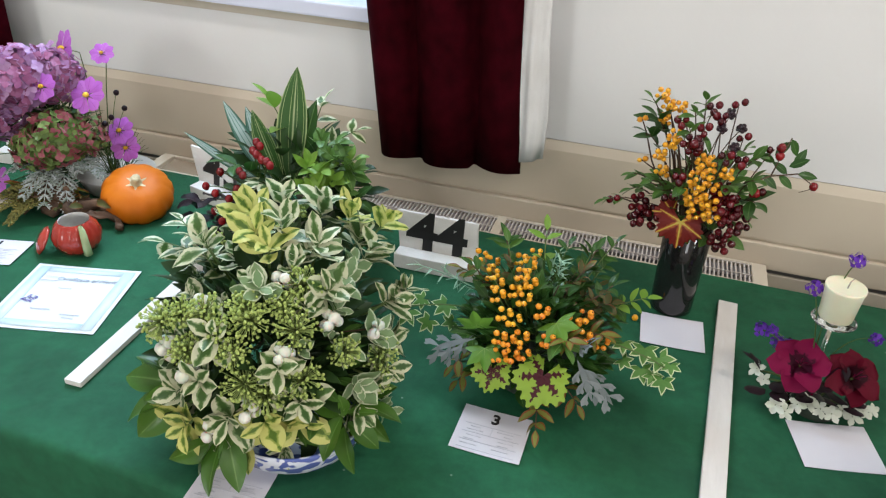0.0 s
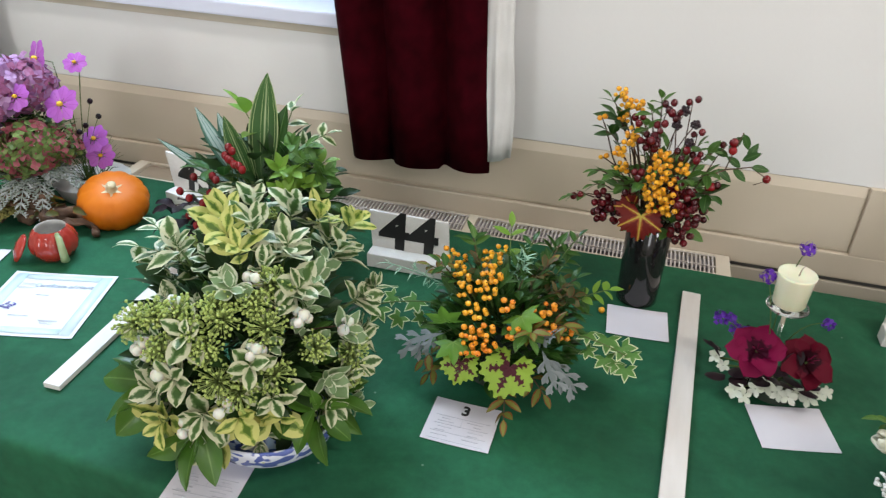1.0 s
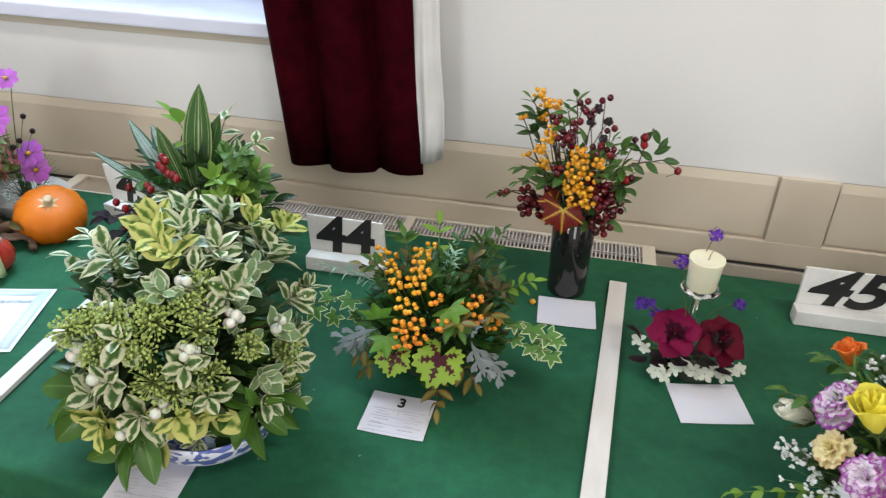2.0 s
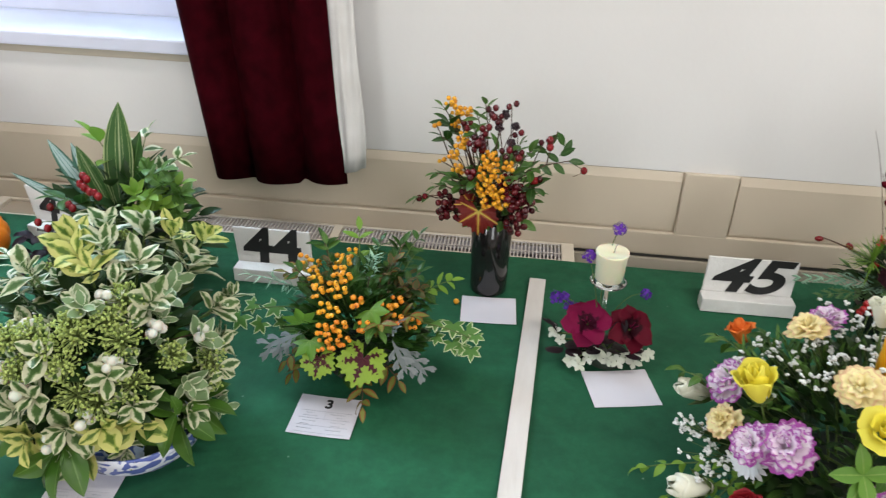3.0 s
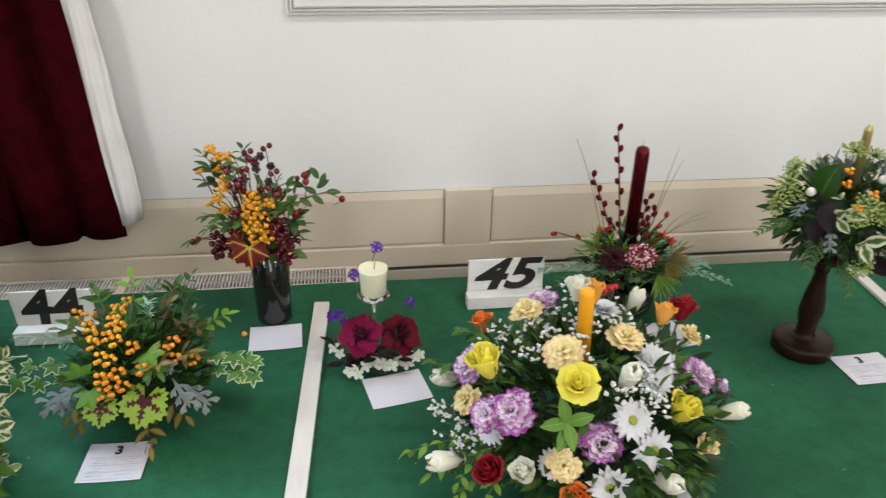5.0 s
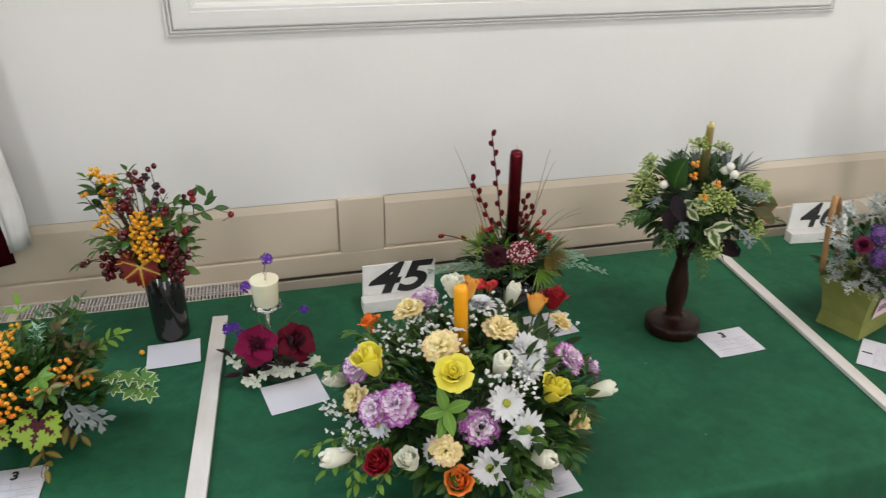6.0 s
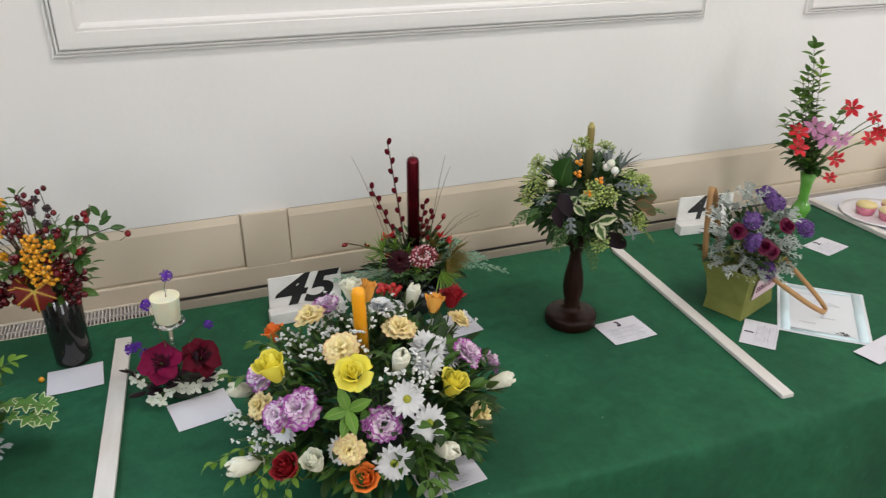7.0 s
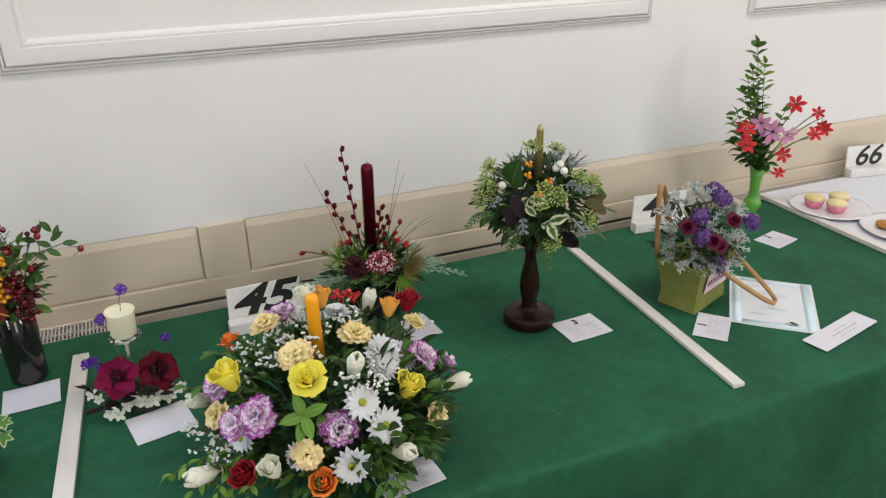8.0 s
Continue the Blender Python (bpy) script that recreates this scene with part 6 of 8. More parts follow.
for p, d, r in (((-0.098, -0.124, 0.950), (0.05, -0.40, -0.92), 0.037), ((-0.112, -0.112, 0.955), (-0.8, -0.35, 0.15), 0.024)):
    h = Shape()
    lobed(h, aim(A.w(p), d, (0, -0.8, 0.6)), r, 5, 0.22, 1.6, 0.32, 2.5, 80, teeth=0.09, veins=0.95, edge=0.22, rib=0.42)
    A.put("vine_leaf", h, M_MAPLE, "red and yellow autumn leaf")

# ---- votive candle with dark magenta flowers ----
C = (0.12, -0.2, 0.78)
A = Arrangement("candle_arrangement", (0.122, -0.2, TOP), "cream votive candle over dark magenta flowers and small white blooms", "flower arrangement", (-0.001, -0.008), (1.006, 0.985))
K = A.w((0.110, -0.186, TOP))
s = Shape()
lathe(s, [(0.030, 0.001), (0.031, 0.003), (0.010, 0.008), (0.0035, 0.014), (0.003, 0.06), (0.0032, 0.125), (0.008, 0.133), (0.025, 0.1365), (0.0275, 0.139), (0.027, 0.1402), (0.024, 0.1392), (0.001, 0.1385)], 36, Matrix.Translation(K))
A.put("glass_candle_stand", s, M_CLEAR, "clear glass stemmed candle dish")
s = Shape()
lathe(s, [(0.0195, 0.1432), (0.0205, 0.145), (0.0228, 0.183), (0.0242, 0.188), (0.0240, 0.191), (0.022, 0.1895), (0.004, 0.1875)], 36, Matrix.Translation(K))
ob = A.put("votive_candle", s, M_WAX_CREAM, "cream wax votive candle")
s = Shape()
tube(s, [K + Vector((0.002, 0, 0.188)), K + Vector((0.003, 0, 0.198)), K + Vector((0.006, 0, 0.204))], 0.0009, 0.0007, 5)
A.put("wick", s, M_WICK, "", ob)
s = Shape()
cyl(s, (0, 0.004, 0.0008), 0.030, 0.030, 0.018)
A.put("foam_pad", s, M_OASIS)


def glad(s, m, r):
    """Six pointed petals in a funnel."""
    for q in range(2):
        for i in range(3):
            a = i * 2.094 + q * 1.05 + rnd.uniform(-0.12, 0.12)
            v = Vector((math.cos(a), math.sin(a), 0.95 - 0.40 * q))
            leaf(s, m @ aim((0.05 * r * v.x, 0.05 * r * v.y, -0.2 * r), v, Z, rnd.uniform(-0.5, 0.5)), r * 1.12, r * (1.02 + 0.14 * q), 0.30, 0.55 - 0.15 * q, 8, 0.62, 0.10, blunt=0.6)


for p, d, r, m in (((0.086, -0.205, 0.822), (-0.15, -0.62, 0.75), 0.034, M_GLAD), ((0.152, -0.200, 0.815), (0.12, -0.60, 0.78), 0.033, M_GLAD2)):
    ob = A.head("gladiolus_bloom", glad, p, d, r, m, root=(0, 0, 0.02))
    g = Shape()
    q = A.w(p)
    for i in range(4):
        e = q + Vector(d).normalized() * 0.02 + Vector((0.006 * math.cos(i * 1.6), 0.0, 0.006 * math.sin(i * 1.6)))
        tube(g, [q, e], 0.0007, 0.0007, 4)
        ball(g, e, 0.0016, 5, 4)
    A.put("stamen_tuft", g, M_GLAD, "", ob)
for p, d in (((0.05, -0.19, 0.79), (-0.5, 0.1, 0.8)), ((0.055, -0.21, 0.775), (-0.7, -0.4, 0.3)), ((0.12, -0.2, 0.80), (0.1, -0.1, 1)), ((0.13, -0.205, 0.80), (0.3, 0.3, 0.9)), ((0.10, -0.213, 0.785), (-0.1, -0.6, 0.3)), ((0.125, -0.213, 0.785), (0.2, -0.6, 0.4)), ((0.08, -0.215, 0.78), (-0.5, -0.6, 0.3)), ((0.15, -0.210, 0.78), (0.4, -0.6, 0.3)), ((0.11, -0.225, 0.79), (0.0, -0.5, 0.8)), ((0.16, -0.18, 0.80), (0.2, 0.5, 0.8)), ((0.085, -0.17, 0.80), (-0.1, 0.5, 0.8)), ((0.105, -0.205, 0.79), (-0.5, -0.7, 0.3)), ((0.13, -0.205, 0.79), (0.5, -0.7, 0.3)), ((0.075, -0.20, 0.785), (-0.4, -0.8, 0.3)), ((0.155, -0.195, 0.785), (0.4, -0.8, 0.3)), ((0.118, -0.20, 0.80), (0.0, -0.9, 0.4)), ((0.045, -0.185, 0.80), (-0.6, -0.1, 0.5))):
    h = Shape()
    leaf(h, aim(A.w(p), d, Z, rnd.uniform(-0.4, 0.4)), 0.034, 0.022, -0.35, 0.2, 7, blunt=0.55)
    A.put("black_leaf", h, M_BURGUNDY)


def bell(s, m, r):
    for i in range(5):
        leaf(s, m @ aim((0, 0, 0), (math.cos(i * 1.2566), math.sin(i * 1.2566), rnd.uniform(0.1, 0.7))), r * rnd.uniform(0.9, 1.3), r * 0.7, 0.2, 0.2, 4, 0.6, blunt=0.7)


for p, d, r in (((0.040, -0.205, 0.786), (-0.6, -0.5, 0.6), 0.012), ((0.050, -0.215, 0.778), (-0.3, -0.7, 0.4), 0.010), ((0.066, -0.248, 0.766), (-0.4, -0.7, 0.4), 0.014), ((0.078, -0.252, 0.762), (0, -0.8, 0.3), 0.011), ((0.106, -0.236, 0.775), (0.1, -0.7, 0.6), 0.013), ((0.120, -0.240, 0.770), (0.2, -0.8, 0.5), 0.012), ((0.148, -0.234, 0.770), (0.2, -0.7, 0.6), 0.012), ((0.172, -0.228, 0.772), (0.3, -0.7, 0.6), 0.012), ((0.134, -0.242, 0.768), (-0.2, -0.7, 0.6), 0.012), ((0.160, -0.236, 0.766), (0.0, -0.7, 0.6), 0.012), ((0.183, -0.222, 0.772), (0.5, -0.6, 0.6), 0.011), ((0.093, -0.240, 0.768), (-0.2, -0.7, 0.5), 0.011)):
    A.head("white_floret", bell, (p[0], p[1] + 0.010, p[2] + 0.008), d, r, M_WHITEFL, root=(0, 0, 0.015))
for p, r in (((0.040, -0.155, 0.832), 0.012), ((0.062, -0.165, 0.822), 0.011), ((0.075, -0.17, 0.825), 0.009), ((0.052, -0.16, 0.838), 0.008), ((0.09, -0.17, 0.815), 0.010), ((0.078, -0.178, 0.925), 0.011), ((0.118, -0.165, 0.968), 0.012), ((0.172, -0.165, 0.858), 0.009)):
    s, g = Shape(), Shape()
    q = A.w(p)
    mophead(s, Matrix.Translation(q), r * 0.85, 24, 0.42, -0.7)
    tube(g, arc(A.w((0.11, -0.18, 0.775)), q, 0.02, 7, -0.01), 0.0009, 0.0007, 4)
    A.shoot("verbena_floret", s, M_VIOLET, g, M_STEM)

# ---- large mixed bouquet with an amber candle ----
C = (0.415, -0.46, 0.84)
A = Arrangement("mixed_bouquet", (0.415, -0.455, TOP), "large mixed bouquet of roses, carnations and daisies round an amber candle", "flower arrangement", (-0.003, -0.004), (1, 0.982))
s = Shape()
cyl(s, (0, 0, 0.0008), 0.075, 0.085, 0.05)
A.put("bowl", s, M_OASIS, "dark bowl under the flowers")
# gaps between the flowers get painted shade from these darkened leaves
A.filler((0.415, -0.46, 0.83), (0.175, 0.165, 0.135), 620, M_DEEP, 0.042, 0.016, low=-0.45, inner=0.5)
A.filler((0.33, -0.42, 0.86), (0.11, 0.11, 0.095), 200, M_MIDLEAF, 0.030, 0.0055, "fine_foliage", low=0.0, inner=0.7)
A.filler((0.415, -0.46, 0.83), (0.175, 0.165, 0.13), 240, M_MIDLEAF, 0.034, 0.012, "outer_foliage", low=-0.4, inner=0.78)
s = Shape()
CA, CB = A.w((0.384, -0.461, 0.92)), A.w((0.381, -0.463, 1.046))
lathe(s, [(0.0102, 0), (0.0100, 0.118), (0.0085, 0.124), (0.004, 0.126)], 20, face_to(CA, CB - CA))
A.put("amber_candle", s, M_WAX_YELLOW, "amber taper candle")


def cup(p, up=0.55, front=0.25):
    return away(p, C, up, front)


for name, kind, m, r, items in (
        ("yellow_rose", rose, M_YROSE, 0.029, ((0.347, -0.563, 0.966), (0.256, -0.479, 0.928), (0.490, -0.548, 0.888))),
        ("white_rose", rose, M_WROSE, 0.025, ((0.284, -0.593, 0.850), (0.380, -0.432, 1.010))),
        ("red_rose", rose, M_RROSE, 0.028, ((0.254, -0.552, 0.815), (0.554, -0.383, 0.935))),
        ("orange_rose", rose, M_OROSE, 0.024, ((0.276, -0.330, 0.898), (0.346, -0.607, 0.815))),
        ("apricot_rose", rose, M_AROSE, 0.024, ((0.510, -0.420, 0.955), (0.403, -0.425, 1.0))),
        ("purple_carnation", carnation, M_PURPLECARN, 0.031, ((0.279, -0.532, 0.908), (0.380, -0.574, 0.884), (0.245, -0.42, 0.90))),
        ("purple_spray_carnation", carnation, M_PURPLECARN, 0.027, ((0.538, -0.490, 0.910), (0.592, -0.448, 0.855), (0.247, -0.52, 0.895), (0.352, -0.37, 0.965))),
        ("peach_carnation", carnation, M_PEACHCARN, 0.0275, ((0.322, -0.395, 0.968), (0.344, -0.503, 0.972), (0.442, -0.459, 0.955))),
        ("peach_spray_carnation", carnation, M_PEACHCARN, 0.0225, ((0.537, -0.545, 0.838), (0.328, -0.596, 0.872), (0.548, -0.43, 0.935), (0.228, -0.475, 0.885)))):
    for i, p in enumerate(items):
        k = {}
        if kind is rose:
            k = {"opened": 0.46 if (name == "yellow_rose" and i == 0) else {"yellow_rose": 0.14, "orange_rose": 0.25, "red_rose": 0.22}.get(name, 0.10), "layers": 4 if name == "yellow_rose" else 5}
        if kind is carnation:
            k = {"count": 30 if r > 0.03 else 24}
        if name == "yellow_rose":
            r = 0.0255 if i == 0 else 0.033
        d = cup(p)
        if kind is rose and not (name == "yellow_rose" and i == 0):
            d = (d + Vector((0, 0.35, 0.9))).normalized()
        A.head(name, kind, p, d, r * rnd.uniform(0.94, 1.05), m, **k)
for p, d, r, m in (((0.415, -0.552, 0.968), (0.1, -0.35, 0.9), 0.021, M_WROSE), ((0.209, -0.394, 0.862), (-0.8, -0.1, 0.35), 0.022, M_WROSE), ((0.193, -0.520, 0.822), (-0.85, -0.3, 0.25), 0.024, M_WROSE), ((0.592, -0.508, 0.860), (0.8, -0.2, 0.3), 0.021, M_WROSE), ((0.462, -0.603, 0.836), (0.5, -0.75, 0.35), 0.022, M_WROSE), ((0.504, -0.337, 0.944), (0.3, 0.1, 0.9), 0.020, M_WROSE)):
    s, g = Shape(), Shape()
    v = Vector(d).normalized()
    bud(s, face_to(A.w(p) - v * 0.026, v, rnd.random() * 6), r * 0.86)
    q = A.w(p) - v * 0.026
    tube(g, [q, q - v * 0.04, Vector((0, 0, 0.05))], 0.002, 0.002, 5)
    for i in range(5):
        leaf(g, face_to(q, d) @ aim((0.006 * math.cos(i * 1.2566), 0.006 * math.sin(i * 1.2566), 0), (math.cos(i * 1.2566), math.sin(i * 1.2566), 1.3)), 0.028, 0.012, 0.3, -0.1, 4, 0.3)
    A.shoot("rose_bloom", s, m, g, M_STEM, "petal")


def daisy(s, m, r):
    rays(s, m, r, 15, r * 0.30, 0.10, 0.08, 2)


def mum(s, m, r):
    rays(s, m, r * 1.12, 18, r * 0.30, 0.18, 0.05, 4)


for p, r, kind, full in (((0.413, -0.583, 0.925), 0.032, daisy, 0), ((0.441, -0.594, 0.884), 0.034, daisy, 0), ((0.384, -0.612, 0.845), 0.034, daisy, 0), ((0.475, -0.490, 0.935), 0.036, mum, 1), ((0.508, -0.474, 0.912), 0.034, mum, 1), ((0.465, -0.515, 0.93), 0.03, mum, 1), ((0.252, -0.51, 0.862), 0.03, daisy, 0), ((0.43, -0.40, 0.968), 0.028, mum, 1), ((0.318, -0.585, 0.865), 0.026, daisy, 0), ((0.46, -0.36, 0.94), 0.028, mum, 1)):
    r *= 0.84
    ob = A.head("white_daisy" if not full else "white_chrysanthemum", kind, p, cup(p, 0.3, 0.3), r, M_DAISY)
    if not full:
        s = Shape()
        d = cup(p, 0.3, 0.3)
        ball(s, (0, 0, 0), r * 0.22, 10, 6, 0.6, face_to((0, 0, 0), d))
        for q in range(len(s.v)):
            s.v[q] = s.v[q] + A.w(p) + d * 0.004
        A.put("disc", s, M_DISC, "green disc", ob)
for p in ((0.347, -0.379, 0.945), (0.335, -0.416, 0.951), (0.343, -0.453, 0.958), (0.391, -0.450, 0.968), (0.409, -0.419, 0.966), (0.374, -0.464, 0.966), (0.367, -0.503, 0.961), (0.439, -0.446, 0.969), (0.212, -0.470, 0.852), (0.216, -0.487, 0.842), (0.205, -0.462, 0.856), (0.220, -0.505, 0.833), (0.253, -0.490, 0.838), (0.432, -0.569, 0.944), (0.424, -0.545, 0.955), (0.435, -0.578, 0.939), (0.395, -0.420, 0.966), (0.374, -0.369, 0.948), (0.399, -0.564, 0.946), (0.370, -0.327, 0.940), (0.41, -0.33, 0.94), (0.45, -0.39, 0.955), (0.56, -0.40, 0.91), (0.30, -0.43, 0.938), (0.275, -0.46, 0.918), (0.315, -0.475, 0.945), (0.29, -0.385, 0.925), (0.27, -0.41, 0.912)):
    h, g = Shape(), Shape()
    q, d = A.w(p), cup(p, 0.3, 0.1)
    for i in range(13):
        e = q + d * rnd.uniform(0.0, 0.022) + Vector((rnd.uniform(-0.018, 0.018), rnd.uniform(-0.018, 0.018), rnd.uniform(-0.008, 0.010)))
        tube(g, [q - d * 0.02, e], 0.0005, 0.0004, 3)
        for j in range(4):
            ball(h, e + Vector((rnd.uniform(-0.0022, 0.0022), rnd.uniform(-0.0022, 0.0022), rnd.uniform(-0.0015, 0.002))), rnd.uniform(0.0015, 0.0024), 6, 4, 0.8)
    tube(g, [q - d * 0.02, q - d * 0.06], 0.0008, 0.0008, 4)
    A.shoot("gypsophila_spray", h, M_GYP, g, M_STEM)
h, g = Shape(), Shape()
for p, v in (((0.330, -0.57, 0.93), (-0.2, 0.1, 0.9)), ((0.330, -0.57, 0.93), (0.8, -0.1, 0.3)), ((0.330, -0.57, 0.93), (-0.8, -0.2, 0.1)), ((0.330, -0.57, 0.93), (0.1, -0.7, -0.5)), ((0.332, -0.57, 0.925), (-0.4, -0.6, -0.4))):
    leaf(h, aim(A.w(p) + Vector((0, -0.015, 0.0)), v, (0, -0.7, 0.7)), 0.036, 0.017, 0.15, 0.2)
tube(g, [A.w((0.33, -0.585, 0.93)), A.w((0.36, -0.5, 0.86))], 0.0014, 0.002, 5)
A.shoot("rose_leaf_spray", h, M_OAKLEAF, g, M_STEM, "leaf")
front_sprigs = (((0.43, -0.57, 0.85), (0.425, -0.645, 0.815), 4, 0.034, M_MIDLEAF), ((0.44, -0.57, 0.84), (0.448, -0.635, 0.79), 4, 0.032, M_MIDLEAF), ((0.47, -0.57, 0.85), (0.5, -0.622, 0.838), 3, 0.034, M_MIDLEAF), ((0.52, -0.52, 0.86), (0.56, -0.555, 0.845), 3, 0.028, M_MIDLEAF), ((0.53, -0.47, 0.87), (0.585, -0.47, 0.885), 3, 0.026, M_MIDLEAF), ((0.29, -0.39, 0.89), (0.235, -0.345, 0.915), 4, 0.034, M_MIDLEAF), ((0.3, -0.4, 0.9), (0.29, -0.355, 0.93), 4, 0.034, M_DARKLEAF), ((0.27, -0.49, 0.84), (0.205, -0.545, 0.805), 4, 0.026, M_FRESHLEAF), ((0.28, -0.52, 0.82), (0.225, -0.59, 0.79), 4, 0.026, M_FRESHLEAF))
side_sprigs = (((0.26, -0.43, 0.87), (0.185, -0.39, 0.89), 3, 0.03, M_MIDLEAF), ((0.5, -0.38, 0.9), (0.475, -0.31, 0.915), 3, 0.034, M_MIDLEAF), ((0.36, -0.55, 0.86), (0.325, -0.62, 0.82), 4, 0.034, M_DARKLEAF), ((0.42, -0.5, 0.91), (0.4, -0.52, 0.965), 4, 0.036, M_DARKLEAF), ((0.54, -0.44, 0.87), (0.56, -0.36, 0.88), 3, 0.03, M_MIDLEAF), ((0.34, -0.36, 0.88), (0.31, -0.3, 0.88), 4, 0.03, M_MIDLEAF), ((0.45, -0.36, 0.88), (0.42, -0.29, 0.88), 4, 0.03, M_MIDLEAF), ((0.27, -0.49, 0.835), (0.14, -0.478, 0.8), 5, 0.026, M_FRESHLEAF), ((0.27, -0.5, 0.825), (0.165, -0.51, 0.785), 5, 0.026, M_FRESHLEAF), ((0.28, -0.52, 0.82), (0.205, -0.55, 0.788), 4, 0.026, M_FRESHLEAF))
for a, b, n, ll, m in front_sprigs + side_sprigs:
    h, g = Shape(), Shape()
    sprig(h, g, A.w(a), A.w(b), n + 1, ll * 0.85, ll * 0.38, 0.008, curl=0.5)
    A.shoot("leaf_sprig", h, M_DARKLEAF if m is M_MIDLEAF and b[0] > 0.45 else m, g, M_STEM, "leaf")
h, g = Shape(), Shape()
for i in range(10):
    q = A.w((0.438 + 0.014 * math.cos(i * 2.4) + 0.003 * i, -0.325 + 0.010 * math.sin(i * 2.4), 0.962 + 0.004 * math.sin(i * 3.1)))
    ball(h, q, 0.0048, 8, 5)
    tube(g, [q, A.w((0.44, -0.37, 0.92))], 0.0008, 0.001, 3)
A.shoot("red_berry_spray", h, M_SCARLETBERRY, g, M_STEM, "berry")

# ---- burgundy candle arrangement with velvet buds and cedar ----
C = (0.60, -0.07, 0.84)
A = Arrangement("candle_arrangement", (0.60, -0.065, TOP), "burgundy taper candle in a bowl of cedar and red buds", "flower arrangement", (0.001, 0.012), (1.003, 0.997))
s = Shape()
lathe(s, [(0.050, 0.001), (0.054, 0.003), (0.062, 0.03), (0.066, 0.062), (0.064, 0.063), (0.060, 0.032), (0.05, 0.006)], 36)
A.put("glass_bowl", s, M_SMOKE, "dark glass bowl")
# shade low in the bowl is coloured into these leaves
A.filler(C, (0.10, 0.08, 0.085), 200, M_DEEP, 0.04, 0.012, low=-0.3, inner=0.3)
A.filler(C, (0.10, 0.08, 0.085), 90, M_CONIFER, 0.03, 0.006, "cut_conifer", low=-0.1, inner=0.7)
s = Shape()
c0 = A.w((0.592, -0.08, 0.90))
lathe(s, [(0.0125, 0), (0.0125, 0.178), (0.0105, 0.186), (0.005, 0.189)], 20, Matrix.Translation(c0) @ Matrix.Rotation(radians(1.0), 4, "X"))
ob = A.put("burgundy_candle", s, M_WAX_RED, "burgundy taper candle with a metallic sheen")
s = Shape()
tube(s, [c0 + Vector((0, -0.003, 0.186)), c0 + Vector((0.001, -0.003, 0.194)), c0 + Vector((-0.002, -0.003, 0.199))], 0.0008, 0.0006, 4)
A.put("wick", s, M_WICK, "", ob)
for a, b, n in (((0.572, -0.08, 0.91), (0.543, -0.08, 1.124), 10), ((0.558, -0.08, 0.91), (0.506, -0.08, 1.038), 8), ((0.606, -0.08, 0.91), (0.616, -0.085, 0.994), 6), ((0.612, -0.08, 0.91), (0.634, -0.08, 0.966), 5), ((0.62, -0.08, 0.90), (0.660, -0.08, 0.950), 3), ((0.55, -0.08, 0.88), (0.460, -0.035, 0.904), 3)):
    h, g = Shape(), Shape()
    pts = arc(A.w(a), A.w(b), 0.004, 8)
    tube(g, pts, 0.0019, 0.0012, 5)
    for k in range(n):
        t = (0.12 + 0.88 * k / max(1, n - 1)) * 7.999
        c = pts[int(t)].lerp(pts[int(t) + 1], t % 1)
        d = (pts[-1] - pts[0]).normalized()
        sd = d.cross(Vector((0, -1, 0.2))).normalized() * (1 if k % 2 else -1)
        ball(h, c + sd * 0.0036, 0.0049, 8, 6, 1.4, face_to((0, 0, 0), d + sd * 0.5))
    A.shoot("velvet_bud_twig", h, M_CRIMSON if n <= 3 else M_VELVETBUD, g, M_TWIG, "bud")
for p in ((0.565, -0.12, 0.905), (0.615, -0.125, 0.915), (0.60, -0.05, 0.93), (0.545, -0.10, 0.915), (0.64, -0.09, 0.91), (0.62, -0.14, 0.89), (0.575, -0.15, 0.88)):
    h = Shape()
    for k in range(40):
        v = away(p, C, 0.4, 0.3) + Vector((rnd.uniform(-0.8, 0.8), rnd.uniform(-0.8, 0.8), rnd.uniform(-0.5, 0.6)))
        leaf(h, aim(A.w(p) - v * 0.01, v), 0.034 * rnd.uniform(0.6, 1.1), 0.0035, 0.1, 0.15, 3)
    A.put("conifer_tuft", h, M_FRESHLEAF if p[0] < 0.6 else M_BRONZE)
h, c, g = Shape(), Shape(), Shape()
q = A.w((0.592, -0.138, 0.898))
pose_h = face_to(q, (0.05, -0.70, 0.70))
for i, d in enumerate(dome_points(190, -0.15)):
    e = pose_h @ (Vector((d.x * 0.029, d.y * 0.023, d.z * 0.017)) * rnd.uniform(0.86, 1.06))
    ball(c if i % 5 in (0, 3) else h, e, rnd.uniform(0.0019, 0.0027), 6, 4)
tube(g, [q, Vector((0, 0, 0.06))], 0.0022, 0.0024, 5)
ob = A.put("skimmia_head", g, M_STEM)
tagged(A.put("bud", h, M_SKIMMIA, "crimson buds", ob), kind="stuff")
tagged(A.put("open_bud", c, M_SKIMPALE, "pale pink opened buds", ob), kind="stuff")
A.head("burgundy_chrysanthemum", carnation, (0.545, -0.132, 0.893), (-0.3, -0.7, 0.6), 0.024, M_DEEPRED, count=40)
